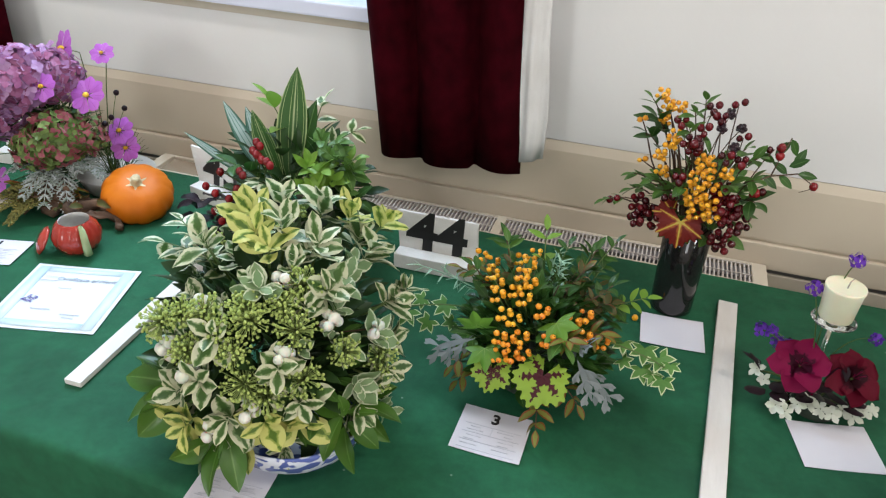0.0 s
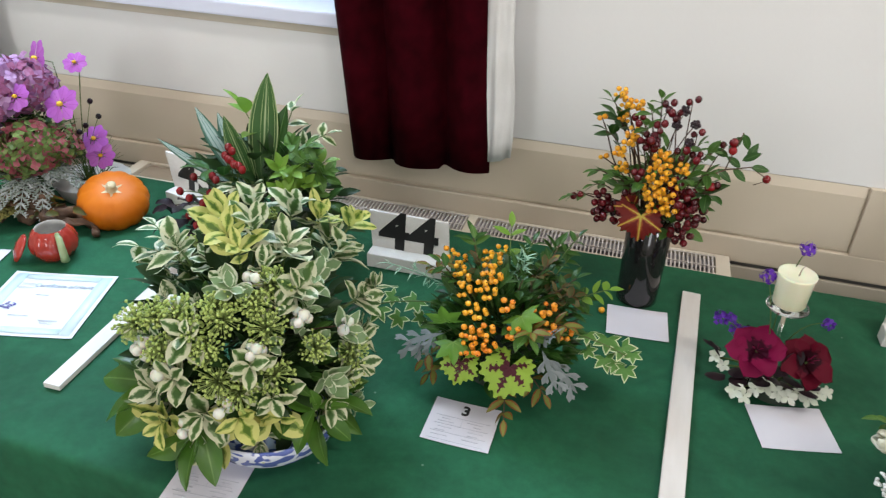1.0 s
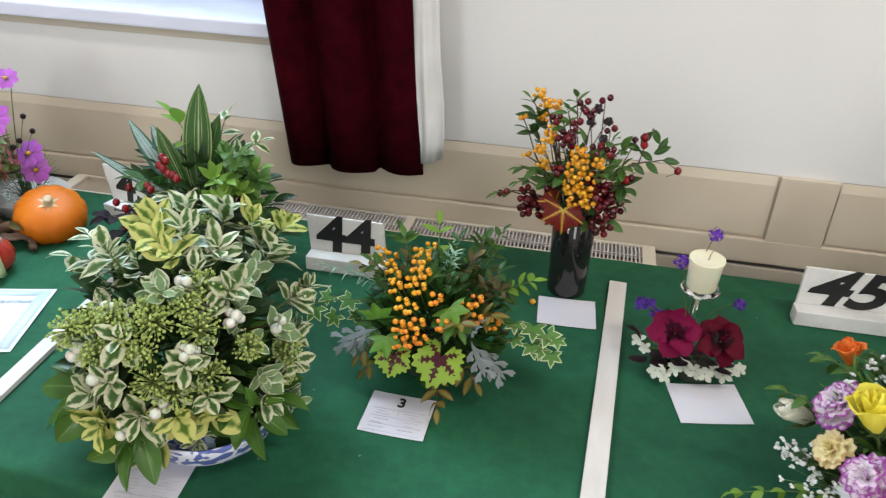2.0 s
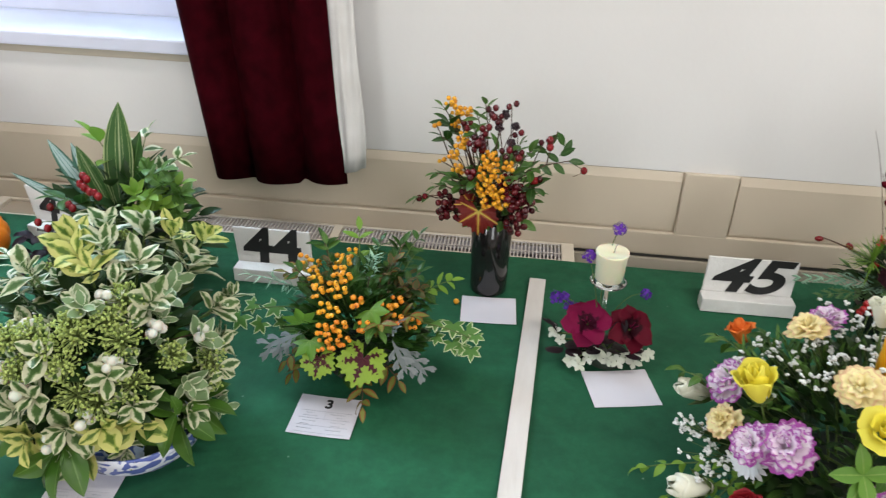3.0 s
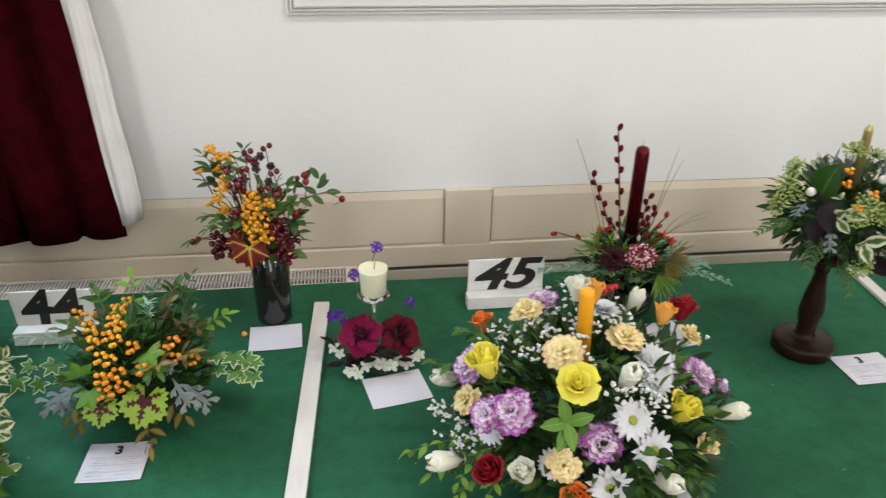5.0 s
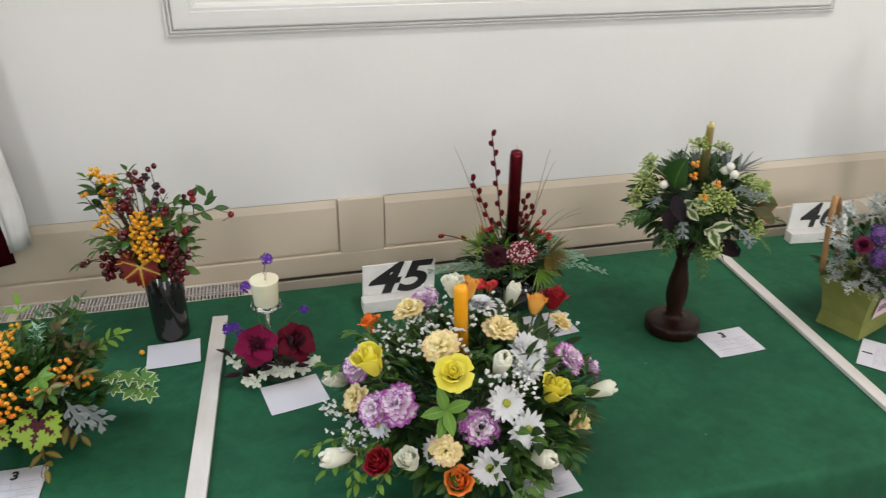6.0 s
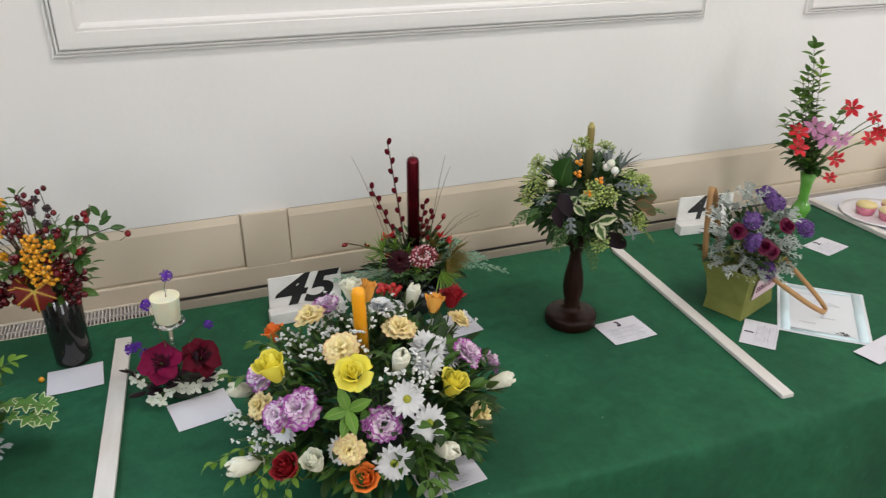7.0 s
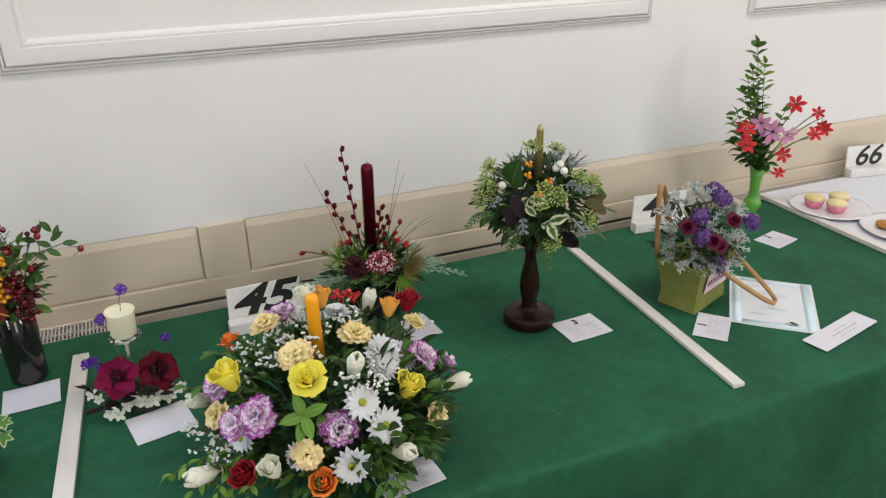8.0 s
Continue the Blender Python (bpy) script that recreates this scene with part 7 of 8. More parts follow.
for a, b, n, ll, m in (((0.57, -0.10, 0.85), (0.425, -0.07, 0.842), 9, 0.036, M_BLUECEDAR), ((0.57, -0.10, 0.84), (0.45, -0.11, 0.835), 8, 0.032, M_CONIFER), ((0.64, -0.10, 0.86), (0.779, -0.134, 0.830), 9, 0.036, M_BLUECEDAR), ((0.64, -0.10, 0.87), (0.735, -0.118, 0.862), 8, 0.034, M_BLUECEDAR), ((0.64, -0.09, 0.87), (0.70, -0.05, 0.88), 7, 0.03, M_BLUECEDAR), ((0.57, -0.12, 0.86), (0.530, -0.155, 0.872), 6, 0.025, M_CONIFER), ((0.59, -0.13, 0.85), (0.575, -0.165, 0.862), 6, 0.025, M_CONIFER)):
    h = Shape()
    frond(h, A.w(a), A.w(b), n, ll, 0.0019, 0.008)
    A.put("cedar_spray", h, m)
for p, v0, m in (((0.640, -0.14, 0.885), (0.5, -0.6, -0.1), M_BRONZE), ((0.655, -0.125, 0.885), (0.7, -0.4, 0.3), M_BRONZE), ((0.52, -0.10, 0.90), (-0.5, -0.3, 0.5), M_FRESHLEAF), ((0.625, -0.15, 0.865), (0.25, -0.8, -0.3), M_FRESHLEAF)):
    h = Shape()
    for k in range(54):
        v = Vector(v0) + Vector((rnd.uniform(-0.8, 0.8), rnd.uniform(-0.8, 0.8), rnd.uniform(-0.7, 0.7)))
        leaf(h, aim(A.w(p), v), 0.052 * rnd.uniform(0.7, 1.1), 0.0024, 0.1, 0.1, 3)
    A.put("pine_tuft", h, m)
for p, d in (((0.530, -0.088, 0.925), (-0.3, -0.3, 0.8)), ((0.635, -0.118, 0.924), (0.4, -0.5, 0.8)), ((0.648, -0.12, 0.915), (0.5, -0.5, 0.6)), ((0.54, -0.09, 0.93), (0, -0.4, 0.8))):
    h = Shape()
    for k in range(9):
        leaf(h, aim(A.w(p), Vector(d) + Vector((rnd.uniform(-0.8, 0.8), rnd.uniform(-0.6, 0.6), rnd.uniform(-0.4, 0.4)))), 0.017, 0.007, 0.2, 0.2, 4)
    g = Shape()
    tube(g, [A.w(p) - Vector(d).normalized() * 0.02, A.w(p) + Vector(d).normalized() * 0.003], 0.0016, 0.0012, 5)
    A.shoot("scarlet_bract", h, M_REDFL, g, M_STEM, "petal")
for p, q in (((0.53, -0.08, 0.94), (0.471, -0.08, 1.105)), ((0.54, -0.08, 0.93), (0.50, -0.08, 1.04)), ((0.63, -0.08, 0.93), (0.661, -0.08, 1.085)), ((0.63, -0.08, 0.93), (0.672, -0.08, 1.06)), ((0.65, -0.08, 0.90), (0.740, -0.08, 0.955)), ((0.65, -0.08, 0.90), (0.735, -0.085, 0.945)), ((0.65, -0.08, 0.905), (0.70, -0.08, 0.955))):
    g = Shape()
    tube(g, arc(A.w(p), A.w(q), 0.010, 8), 0.0006, 0.0003, 4)
    A.put("dry_grass_blade", g, M_TWIG)
h = Shape()
for k in range(12):
    ball(h, A.w((0.520 + rnd.uniform(-0.02, 0.02), -0.150 + rnd.uniform(-0.010, 0.010), 0.840 + rnd.uniform(-0.008, 0.01))), 0.0058, 8, 6)
A.split(A.root, h, M_SCARLETBERRY, "red_berry")

# ---- candlestick topiary with a gold candle ----
C = (0.885, -0.25, 1.035)
A = Arrangement("candlestick_arrangement", (0.873, -0.250, TOP), "dark turned wooden candlestick topped by a ball of mixed greenery", "flower arrangement", (0.003, 0.017), (1.01, 0.997))
s = Shape()
lathe(s, [(0.048, 0.001), (0.0515, 0.003), (0.0515, 0.020), (0.049, 0.025), (0.044, 0.0275), (0.030, 0.029), (0.019, 0.031), (0.017, 0.036), (0.0145, 0.042), (0.0165, 0.047), (0.0145, 0.052), (0.0185, 0.066), (0.0205, 0.085), (0.0185, 0.110), (0.0125, 0.140), (0.0105, 0.160), (0.0135, 0.166), (0.0135, 0.176), (0.030, 0.184), (0.032, 0.192), (0.012, 0.196)], 36)
A.put("candlestick", s, M_WOOD, "dark turned wood")
s = Shape()
ball(s, A.w((0.878, -0.25, 1.01)), 0.06, 14, 10)
A.put("foam_ball", s, M_OASIS)
# leaves coloured dark for the shade inside the ball
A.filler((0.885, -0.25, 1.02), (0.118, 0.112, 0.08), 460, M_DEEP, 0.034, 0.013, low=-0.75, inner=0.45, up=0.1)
A.filler((0.885, -0.25, 1.02), (0.118, 0.112, 0.082), 300, M_DARKLEAF, 0.030, 0.004, "cut_conifer", low=-0.8, inner=0.75, up=0.1)
s = Shape()
g0 = A.w((0.868, -0.275, 1.06))
lathe(s, [(0.0085, 0), (0.0066, 0.112), (0.0066, 0.114), (0.0045, 0.1155), (0.004, 0.119), (0.002, 0.121)], 18, Matrix.Translation(g0))
A.put("gold_candle", s, M_WAX_GOLD, "gold metallic taper candle")
for p in ((0.753, -0.269, 1.050), (0.780, -0.249, 1.104), (0.764, -0.264, 1.082), (0.825, -0.360, 1.068), (0.836, -0.356, 1.085), (0.904, -0.357, 1.095), (0.927, -0.360, 1.083), (0.856, -0.369, 1.074), (0.853, -0.275, 1.140), (0.853, -0.360, 0.983), (0.917, -0.375, 1.021), (0.79, -0.25, 1.06), (0.95, -0.20, 1.10), (0.99, -0.28, 1.05), (0.90, -0.14, 1.06)):
    h, g = Shape(), Shape()
    q, d = A.w(p), away(p, C, 0.15)
    umbel(h, g, q, d, 0.017, 44, 0.0019)
    tube(g, [q, q - d * 0.05], 0.0012, 0.0014, 4)
    A.shoot("ivy_berry_head", h, M_UMBEL, g, M_PALESTEM)
for p in ((0.876, -0.336, 1.122), (0.878, -0.347, 1.112), (0.777, -0.306, 1.087), (0.872, -0.33, 1.113)):
    h = Shape()
    ball(h, A.w(p), 0.0072, 10, 7)
    A.put("snowberry", h, M_SNOW)
for p in ((0.825, -0.315, 1.122), (0.815, -0.329, 1.107), (0.822, -0.358, 1.080), (0.844, -0.354, 1.100)):
    h = Shape()
    cluster(h, A.w(p), 0.0055, 4, 0.0034)
    A.split(A.root, h, M_OBERRY, "orange_berry")
upper_leaves = (((0.8, -0.3, 1.078), (-0.15, -0.35, 0.9), 0.062, M_DARKLEAF), ((0.79, -0.325, 1.075), (-0.1, -0.6, -0.5), 0.05, M_BURGUNDY), ((0.785, -0.32, 1.05), (-0.2, -0.5, -0.7), 0.045, M_BURGUNDY), ((0.87, -0.35, 0.995), (0.5, -0.4, -0.5), 0.05, M_BURGUNDY), ((0.885, -0.35, 0.985), (0.6, -0.2, -0.6), 0.045, M_BURGUNDY), ((0.808, -0.325, 1.087), (-0.5, -0.7, 0.4), 0.036, M_CREAMLEAF), ((0.81, -0.345, 1.07), (0.3, -0.8, 0.1), 0.036, M_CREAMLEAF), ((0.839, -0.368, 1.029), (0.7, -0.6, 0.3), 0.036, M_CREAMLEAF))
lower_leaves = (((0.835, -0.368, 1.026), (-0.5, -0.7, 0.2), 0.034, M_CREAMLEAF), ((0.838, -0.368, 1.026), (0.1, -0.7, -0.7), 0.034, M_CREAMLEAF), ((0.800, -0.345, 1.062), (-0.35, -0.7, 0.5), 0.032, M_CREAMLEAF), ((0.802, -0.347, 1.058), (0.35, -0.7, -0.5), 0.028, M_CREAMLEAF), ((0.942, -0.34, 1.06), (0.7, -0.3, -0.1), 0.034, M_DARKLEAF), ((0.77, -0.289, 1.03), (-0.8, -0.3, -0.2), 0.045, M_DARKLEAF), ((0.91, -0.37, 1.055), (0.7, -0.5, -0.1), 0.036, M_OLIVE), ((0.935, -0.355, 1.04), (0.8, -0.3, -0.4), 0.04, M_OLIVE), ((0.93, -0.35, 1.05), (0.7, -0.5, 0.2), 0.036, M_OLIVE), ((0.76, -0.26, 1.055), (-0.9, -0.2, 0.1), 0.03, M_BRONZE))
for p, d, ll, m in upper_leaves + lower_leaves:
    h = Shape()
    leaf(h, aim(A.w(p), d, away(p, C, 0.2)), ll, ll * (0.8 if ll > 0.06 else 0.55), 0.2, 0.25, 7)
    A.put("leaf", h, m)
for p, d in (((0.829, -0.265, 1.11), (-0.3, -0.1, 0.9)), ((0.896, -0.30, 1.11), (0.2, -0.1, 0.9)), ((0.85, -0.27, 1.11), (-0.1, -0.1, 1)), ((0.915, -0.306, 1.11), (0.6, -0.2, 0.6)), ((0.885, -0.365, 1.08), (0.6, -0.6, 0.2)), ((0.775, -0.307, 1.07), (-0.6, -0.4, -0.1)), ((0.797, -0.345, 1.045), (-0.3, -0.6, -0.6)), ((0.881, -0.375, 1.03), (0.3, -0.7, -0.4)), ((0.869, -0.358, 1.09), (0.1, -0.7, 0.3))):
    h = Shape()
    if p[2] >= 1.11:
        for k in range(9):
            v = Vector(d) + Vector((rnd.uniform(-0.7, 0.7), rnd.uniform(-0.5, 0.5), rnd.uniform(-0.3, 0.4)))
            leaf(h, aim(A.w(p) - Vector((0, 0, 0.012)), v), rnd.uniform(0.034, 0.052), 0.0042, 0.1, 0.1, 4)
        A.put("lavender_sprig", h, M_SILVER)
        continue
    dissected(h, aim(A.w(p), d, away(p, C, 0.1)), 0.042, 0.024)
    A.put("silver_leaf", h, M_SILVER)
for p, d in (((0.80, -0.32, 1.02), (-0.4, -0.4, -0.7)), ((0.93, -0.34, 1.01), (0.5, -0.3, -0.6)), ((0.85, -0.33, 0.98), (0.0, -0.4, -0.8)), ((0.77, -0.28, 1.03), (-0.8, -0.1, -0.3)), ((0.95, -0.31, 1.02), (0.8, -0.3, -0.2))):
    h = Shape()
    q = A.w(p)
    frond(h, q, q + Vector(d).normalized() * 0.06, 7, 0.022, 0.0014, 0.003)
    A.put("cedar_spray", h, M_CONIFER)

# ---- olive felt bag of silver foliage and purple flowers ----
C = (1.262, -0.31, 0.88)
A = Arrangement("flower_bag", (1.250, -0.318, TOP), "olive green felt gift bag filled with silver foliage and purple flowers", "flower arrangement", (-0.001, 0.024), (1.088, 1.048))
ux, uy = Vector((0.36, -0.93, 0)), Vector((0.93, 0.36, 0))
s = Shape()
vs = []
for z, hw, hd in ((0.001, 0.040, 0.060), (0.03, 0.038, 0.056), (0.07, 0.042, 0.062), (0.105, 0.050, 0.074)):
    for a, b in ((-1, -1), (1, -1), (1, 1), (-1, 1)):
        vs.append(ux * a * hw + uy * b * hd + Vector((0, 0, z)))
fs = [(3, 2, 1, 0)] + [(k * 4 + i, k * 4 + (i + 1) % 4, k * 4 + 4 + (i + 1) % 4, k * 4 + 4 + i) for k in range(3) for i in range(4)]
s.add(vs, fs)
ob = A.put("bag", s, M_FELT, "olive green felt", smooth=False)
ob.modifiers.new("thick", "SOLIDIFY").thickness = 0.003
s = Shape()
a0 = ux * 0.0445
mlab = Matrix.Translation(a0 + Vector((0, 0, 0.062))) @ Matrix((uy, Vector((ux.x * 0.12, ux.y * 0.12, 0.99)), ux)).transposed().to_4x4()
box(s, (-0.036, -0.022, 0.0), (0.052, 0.022, 0.0012), 0.0, mlab)
lab = A.put("label", s, M_PINKLABEL, "pale pink label", ob, False)
s = Shape()
for i in range(9):
    box(s, (-0.030 + i * 0.008, -0.007, 0.0013), (-0.026 + i * 0.008, 0.007, 0.0017), 0.0, mlab)
A.put("label_print", s, M_MAGROSE, "", lab, False)
# dark leaf colour fills in shade among the silver sprigs
A.filler((1.255, -0.312, 0.87), (0.085, 0.085, 0.075), 170, M_DEEP, 0.035, 0.010, low=-0.1, inner=0.3)


def strap(s, pts, w, side):
    vs, fs = [], []
    for p in pts:
        vs += [p - side * w / 2, p + side * w / 2]
    for i in range(len(pts) - 1):
        fs.append((2 * i, 2 * i + 1, 2 * i + 3, 2 * i + 2))
    s.add(vs, fs)


for top, a, b, side in ((A.w((1.172, -0.285, 1.005)), A.w((1.168, -0.30, 0.855)), A.w((1.225, -0.27, 0.855)), Vector((0.7, -0.7, 0))), (A.w((1.372, -0.418, 0.762)), A.w((1.245, -0.385, 0.852)), A.w((1.32, -0.345, 0.852)), Vector((0.3, -0.1, 0.95)).normalized())):
    s = Shape()
    pts = []
    for i in range(15):
        t = i / 14
        pts.append(a * (1 - t) ** 2 + b * t ** 2 + (top * 2 - (a + b) * 0.5) * 2 * t * (1 - t))
    for q in pts:
        q.z = max(q.z, 0.008)
    strap(s, pts, 0.0105, side)
    ob = A.put("handle", s, M_RIBBON, "tan ribbon handle")
    ob.modifiers.new("thick", "SOLIDIFY").thickness = 0.0015
for p in ((1.256, -0.356, 0.990), (1.205, -0.363, 0.963), (1.202, -0.378, 0.925), (1.305, -0.389, 0.943), (1.246, -0.380, 0.856), (1.28, -0.31, 0.985)):
    s, g = Shape(), Shape()
    q, d = A.w(p), away(p, C, 0.3, 0.2)
    mophead(s, face_to(q - d * 0.004, d), 0.0175, 64, 0.30, -0.3)
    tube(g, [q, Vector((0, 0, 0.08))], 0.0014, 0.0016, 4)
    A.shoot("scabious_bloom", s, M_PURPLE, g, M_STEM)
for p in ((1.183, -0.356, 0.938), (1.252, -0.393, 0.953), (1.227, -0.393, 0.908), (1.216, -0.389, 0.918)):
    A.head("magenta_rose", rose, p, away(p, C, 0.3, 0.3), 0.0145, M_MAGROSE, root=(0, 0, 0.08), opened=0.5)
for p in ((1.171, -0.309, 0.957), (1.196, -0.321, 0.985), (1.226, -0.337, 0.997), (1.170, -0.326, 0.918), (1.205, -0.345, 0.88), (1.239, -0.358, 0.87), (1.170, -0.329, 0.942), (1.250, -0.399, 0.927), (1.285, -0.389, 0.898), (1.223, -0.317, 1.001), (1.273, -0.376, 0.975), (1.186, -0.305, 0.881), (1.33, -0.33, 0.94), (1.31, -0.27, 0.96), (1.23, -0.26, 0.96), (1.19, -0.365, 0.862), (1.215, -0.385, 0.858), (1.25, -0.405, 0.862), (1.29, -0.385, 0.862), (1.175, -0.33, 0.868), (1.225, -0.37, 0.945), (1.26, -0.36, 0.965)):
    h = Shape()
    q, d = A.w(p), away(p, C, 0.25)
    for k in range(9):
        v = d + Vector((rnd.uniform(-0.7, 0.7), rnd.uniform(-0.7, 0.7), rnd.uniform(-0.5, 0.5)))
        dissected(h, aim(q - d * 0.02, v, d), 0.036 * rnd.uniform(0.8, 1.2), 0.014, 3)
    A.put("silver_sprig", h, M_PALESILVER)

# ---- lime green bud vase ----
C = (1.65, -0.05, 0.98)
A = Arrangement("bud_vase", (1.672, -0.045, TOP), "slim lime green glass vase with leafy stems, red and pink flowers", "flower arrangement", (0.028, 0.053), (1.009, 1.015))
s = Shape()
lathe(s, [(0.024, 0.001), (0.027, 0.003), (0.027, 0.007), (0.012, 0.013), (0.020, 0.028), (0.024, 0.040), (0.020, 0.052), (0.012, 0.064), (0.0145, 0.070), (0.012, 0.076), (0.015, 0.110), (0.021, 0.140), (0.0195, 0.140), (0.0135, 0.110), (0.010, 0.08)], 30)
A.put("vase", s, M_GREENVASE, "lime green glass with turned bulges")
MOUTH = Vector((0, 0, 0.135))
for q, n, ll, m in (((1.618, -0.03, 1.210), 12, 0.042, M_MIDLEAF), ((1.60, -0.045, 1.15), 10, 0.040, M_MIDLEAF), ((1.570, -0.059, 1.105), 9, 0.040, M_MIDLEAF), ((1.632, -0.05, 1.165), 9, 0.038, M_FRESHLEAF), ((1.585, -0.05, 1.13), 9, 0.034, M_FRESHLEAF), ((1.545, -0.057, 1.035), 7, 0.040, M_FRESHLEAF), ((1.552, -0.06, 1.06), 7, 0.040, M_MIDLEAF), ((1.548, -0.06, 0.982), 6, 0.040, M_DARKLEAF), ((1.575, -0.07, 0.945), 5, 0.040, M_DARKLEAF), ((1.697, -0.08, 1.055), 5, 0.040, M_MIDLEAF), ((1.665, -0.084, 0.915), 4, 0.036, M_DARKLEAF), ((1.64, -0.075, 1.00), 6, 0.038, M_DARKLEAF), ((1.635, -0.04, 1.08), 8, 0.034, M_MIDLEAF)):
    h, g = Shape(), Shape()
    ll *= 0.80
    sprig(h, g, MOUTH, A.w(q), int(n * 1.45), ll, ll * 0.66, 0.006, spread=0.85)
    A.shoot("leafy_stem", h, m, g, M_TWIG, "leaf")


def starry(s, m, r):
    rays(s, m, r * 1.0, 6, r * 0.50, 0.80, 0.45, 1)


for p, r, m, name in (((1.576, -0.076, 1.013), 0.03, M_REDFL, "scarlet_bloom"), ((1.583, -0.078, 0.973), 0.03, M_REDFL, "scarlet_bloom"), ((1.653, -0.090, 1.000), 0.036, M_NERINE, "pink_nerine"), ((1.615, -0.086, 1.027), 0.03, M_NERINE, "pink_nerine"), ((1.71, -0.085, 0.985), 0.03, M_NERINE, "pink_nerine"), ((1.732, -0.077, 1.059), 0.028, M_REDFL, "scarlet_bloom"), ((1.820, -0.073, 1.026), 0.02, M_REDFL, "scarlet_bloom"), ((1.839, -0.078, 0.995), 0.025, M_REDFL, "scarlet_bloom"), ((1.845, -0.083, 0.980), 0.022, M_REDFL, "scarlet_bloom"), ((1.820, -0.075, 0.969), 0.025, M_REDFL, "scarlet_bloom"), ((1.71, -0.082, 0.932), 0.025, M_REDFL, "scarlet_bloom"), ((1.715, -0.075, 0.878), 0.02, M_REDFL, "scarlet_bloom")):
    A.head(name, starry, p, (-0.6 + rnd.uniform(-0.9, 0.6), -0.6, 0.3 + rnd.uniform(-0.9, 0.6)), r * 0.92, m, root=MOUTH)

# ---- cakes on the white table ----
zc = TOP + 0.0062
pl = thing("plate", (1.930, -0.050, zc), "white china plate of small cakes on the white cloth", "plate")
s = Shape()
lathe(s, [(0.058, 0.001), (0.061, 0.002), (0.092, 0.008), (0.106, 0.010), (0.105, 0.0115), (0.091, 0.0095), (0.060, 0.0045), (0.001, 0.004)], 48)
part("dish", s, M_PLATE, pl)
for x, y in ((1.892, -0.028), (1.915, -0.082), (1.965, -0.045)):
    c = thing("cupcake", (x, y, zc + 0.0046), "golden cupcake in a pink paper case on the plate", "cake", "cupcakes")
    s = Shape()
    lathe(s, [(0.019, 0), (0.020, 0.001), (0.027, 0.024)], 40, None, 0, 20, 0.06)
    part("paper_case", s, M_CASE, c, "pink patterned paper")
    s = Shape()
    lathe(s, [(0.0262, 0.0235), (0.0272, 0.026), (0.024, 0.031), (0.013, 0.0345), (0.001, 0.0355)], 22)
    part("sponge", s, M_SPONGE, c)
pl = thing("plate", (1.975, -0.245, zc), "white china plate of brown biscuits on the white cloth", "plate")
s = Shape()
lathe(s, [(0.058, 0.001), (0.061, 0.002), (0.092, 0.008), (0.106, 0.010), (0.105, 0.0115), (0.091, 0.0095), (0.060, 0.0045), (0.001, 0.004)], 48)
part("dish", s, M_PLATE, pl)
for x, y, r in ((1.935, -0.215, 0.02), (1.945, -0.250, 0.022), (1.975, -0.230, 0.021), (1.975, -0.270, 0.02)):
    s = Shape()
    lathe(s, [(r * 0.92, 0), (r, 0.004), (r * 0.95, 0.010), (r * 0.6, 0.013), (0.001, 0.0135)], 14)
    for k in range(len(s.v)):
        s.v[k] *= 1 + 0.08 * noise.noise(s.v[k] * 90)
    solid("biscuit", s, M_BISCUIT, "rough golden brown biscuit on the plate", "biscuit", "biscuits", at=pose(x, y, zc + 0.011), smooth=True)

# ---- pumpkin, ceramic pot and hydrangea arrangement ----
pk = thing("pumpkin", (-1.027, -0.068, TOP), "round orange pumpkin with a pale dry stalk on green cloth", "pumpkin", rz=20)
s = Shape()
prof = [(0.002, 0.020), (0.060, 0.018), (0.068, 0.020), (0.0715, 0.026), (0.0745, 0.045), (0.073, 0.064), (0.064, 0.084), (0.046, 0.098), (0.026, 0.104), (0.010, 0.100)]
prof = [(r * 0.84, z * 0.60) for r, z in prof]
tip = pose(0, 0, 0, 0, 0, -20) @ Matrix.Rotation(radians(24), 4, Vector((0.74, 0.67, 0)))
lathe(s, prof, 96, tip, 0, 12, 0.04)
low = min(v.z for v in s.v) - 0.0008
for v in s.v:
    v.z -= low
part("skin", s, M_PUMPKIN, pk)
s = Shape()
tip = Matrix.Translation((0, 0, -low)) @ tip
lathe(s, [(0.014, 0.056), (0.0095, 0.062), (0.0075, 0.068), (0.009, 0.073), (0.004, 0.0745)], 14, tip, 0, 6, 0.15)
stalk = part("stalk", s, M_PUMPSTEM, pk, "pale dry stalk")
s = Shape()
for i in range(6):
    a = i * 1.047
    leaf(s, tip @ aim((0.004 * math.cos(a), 0.004 * math.sin(a), 0.0605), (math.cos(a), math.sin(a), 0.12)), 0.016, 0.007, -0.3, 0.0, 4, 0.3)
part("stalk_root", s, M_PUMPSTEM, pk)

pot = thing("ceramic_pot", (-1.035, -0.219, TOP), "red glazed pumpkin-shaped ceramic pot with its lid off", "pot", rz=38)
s = Shape()
lathe(s, [(0.022, 0.001), (0.034, 0.006), (0.045, 0.024), (0.046, 0.038), (0.040, 0.054), (0.031, 0.064), (0.028, 0.066)], 60, None, 0, 10, 0.05, cap=False)
lathe(s, [(0.001, 0.0012), (0.022, 0.001)], 60, cap=False)
body = part("body", s, M_POTRED, pot, "orange-red ribbed glaze")
s = Shape()
lathe(s, [(0.0285, 0.0665), (0.027, 0.065), (0.034, 0.052), (0.040, 0.036), (0.034, 0.012), (0.001, 0.006)], 40, cap=False)
part("lining", s, M_POTINNER, pot, "white glazed inside")
s = Shape()
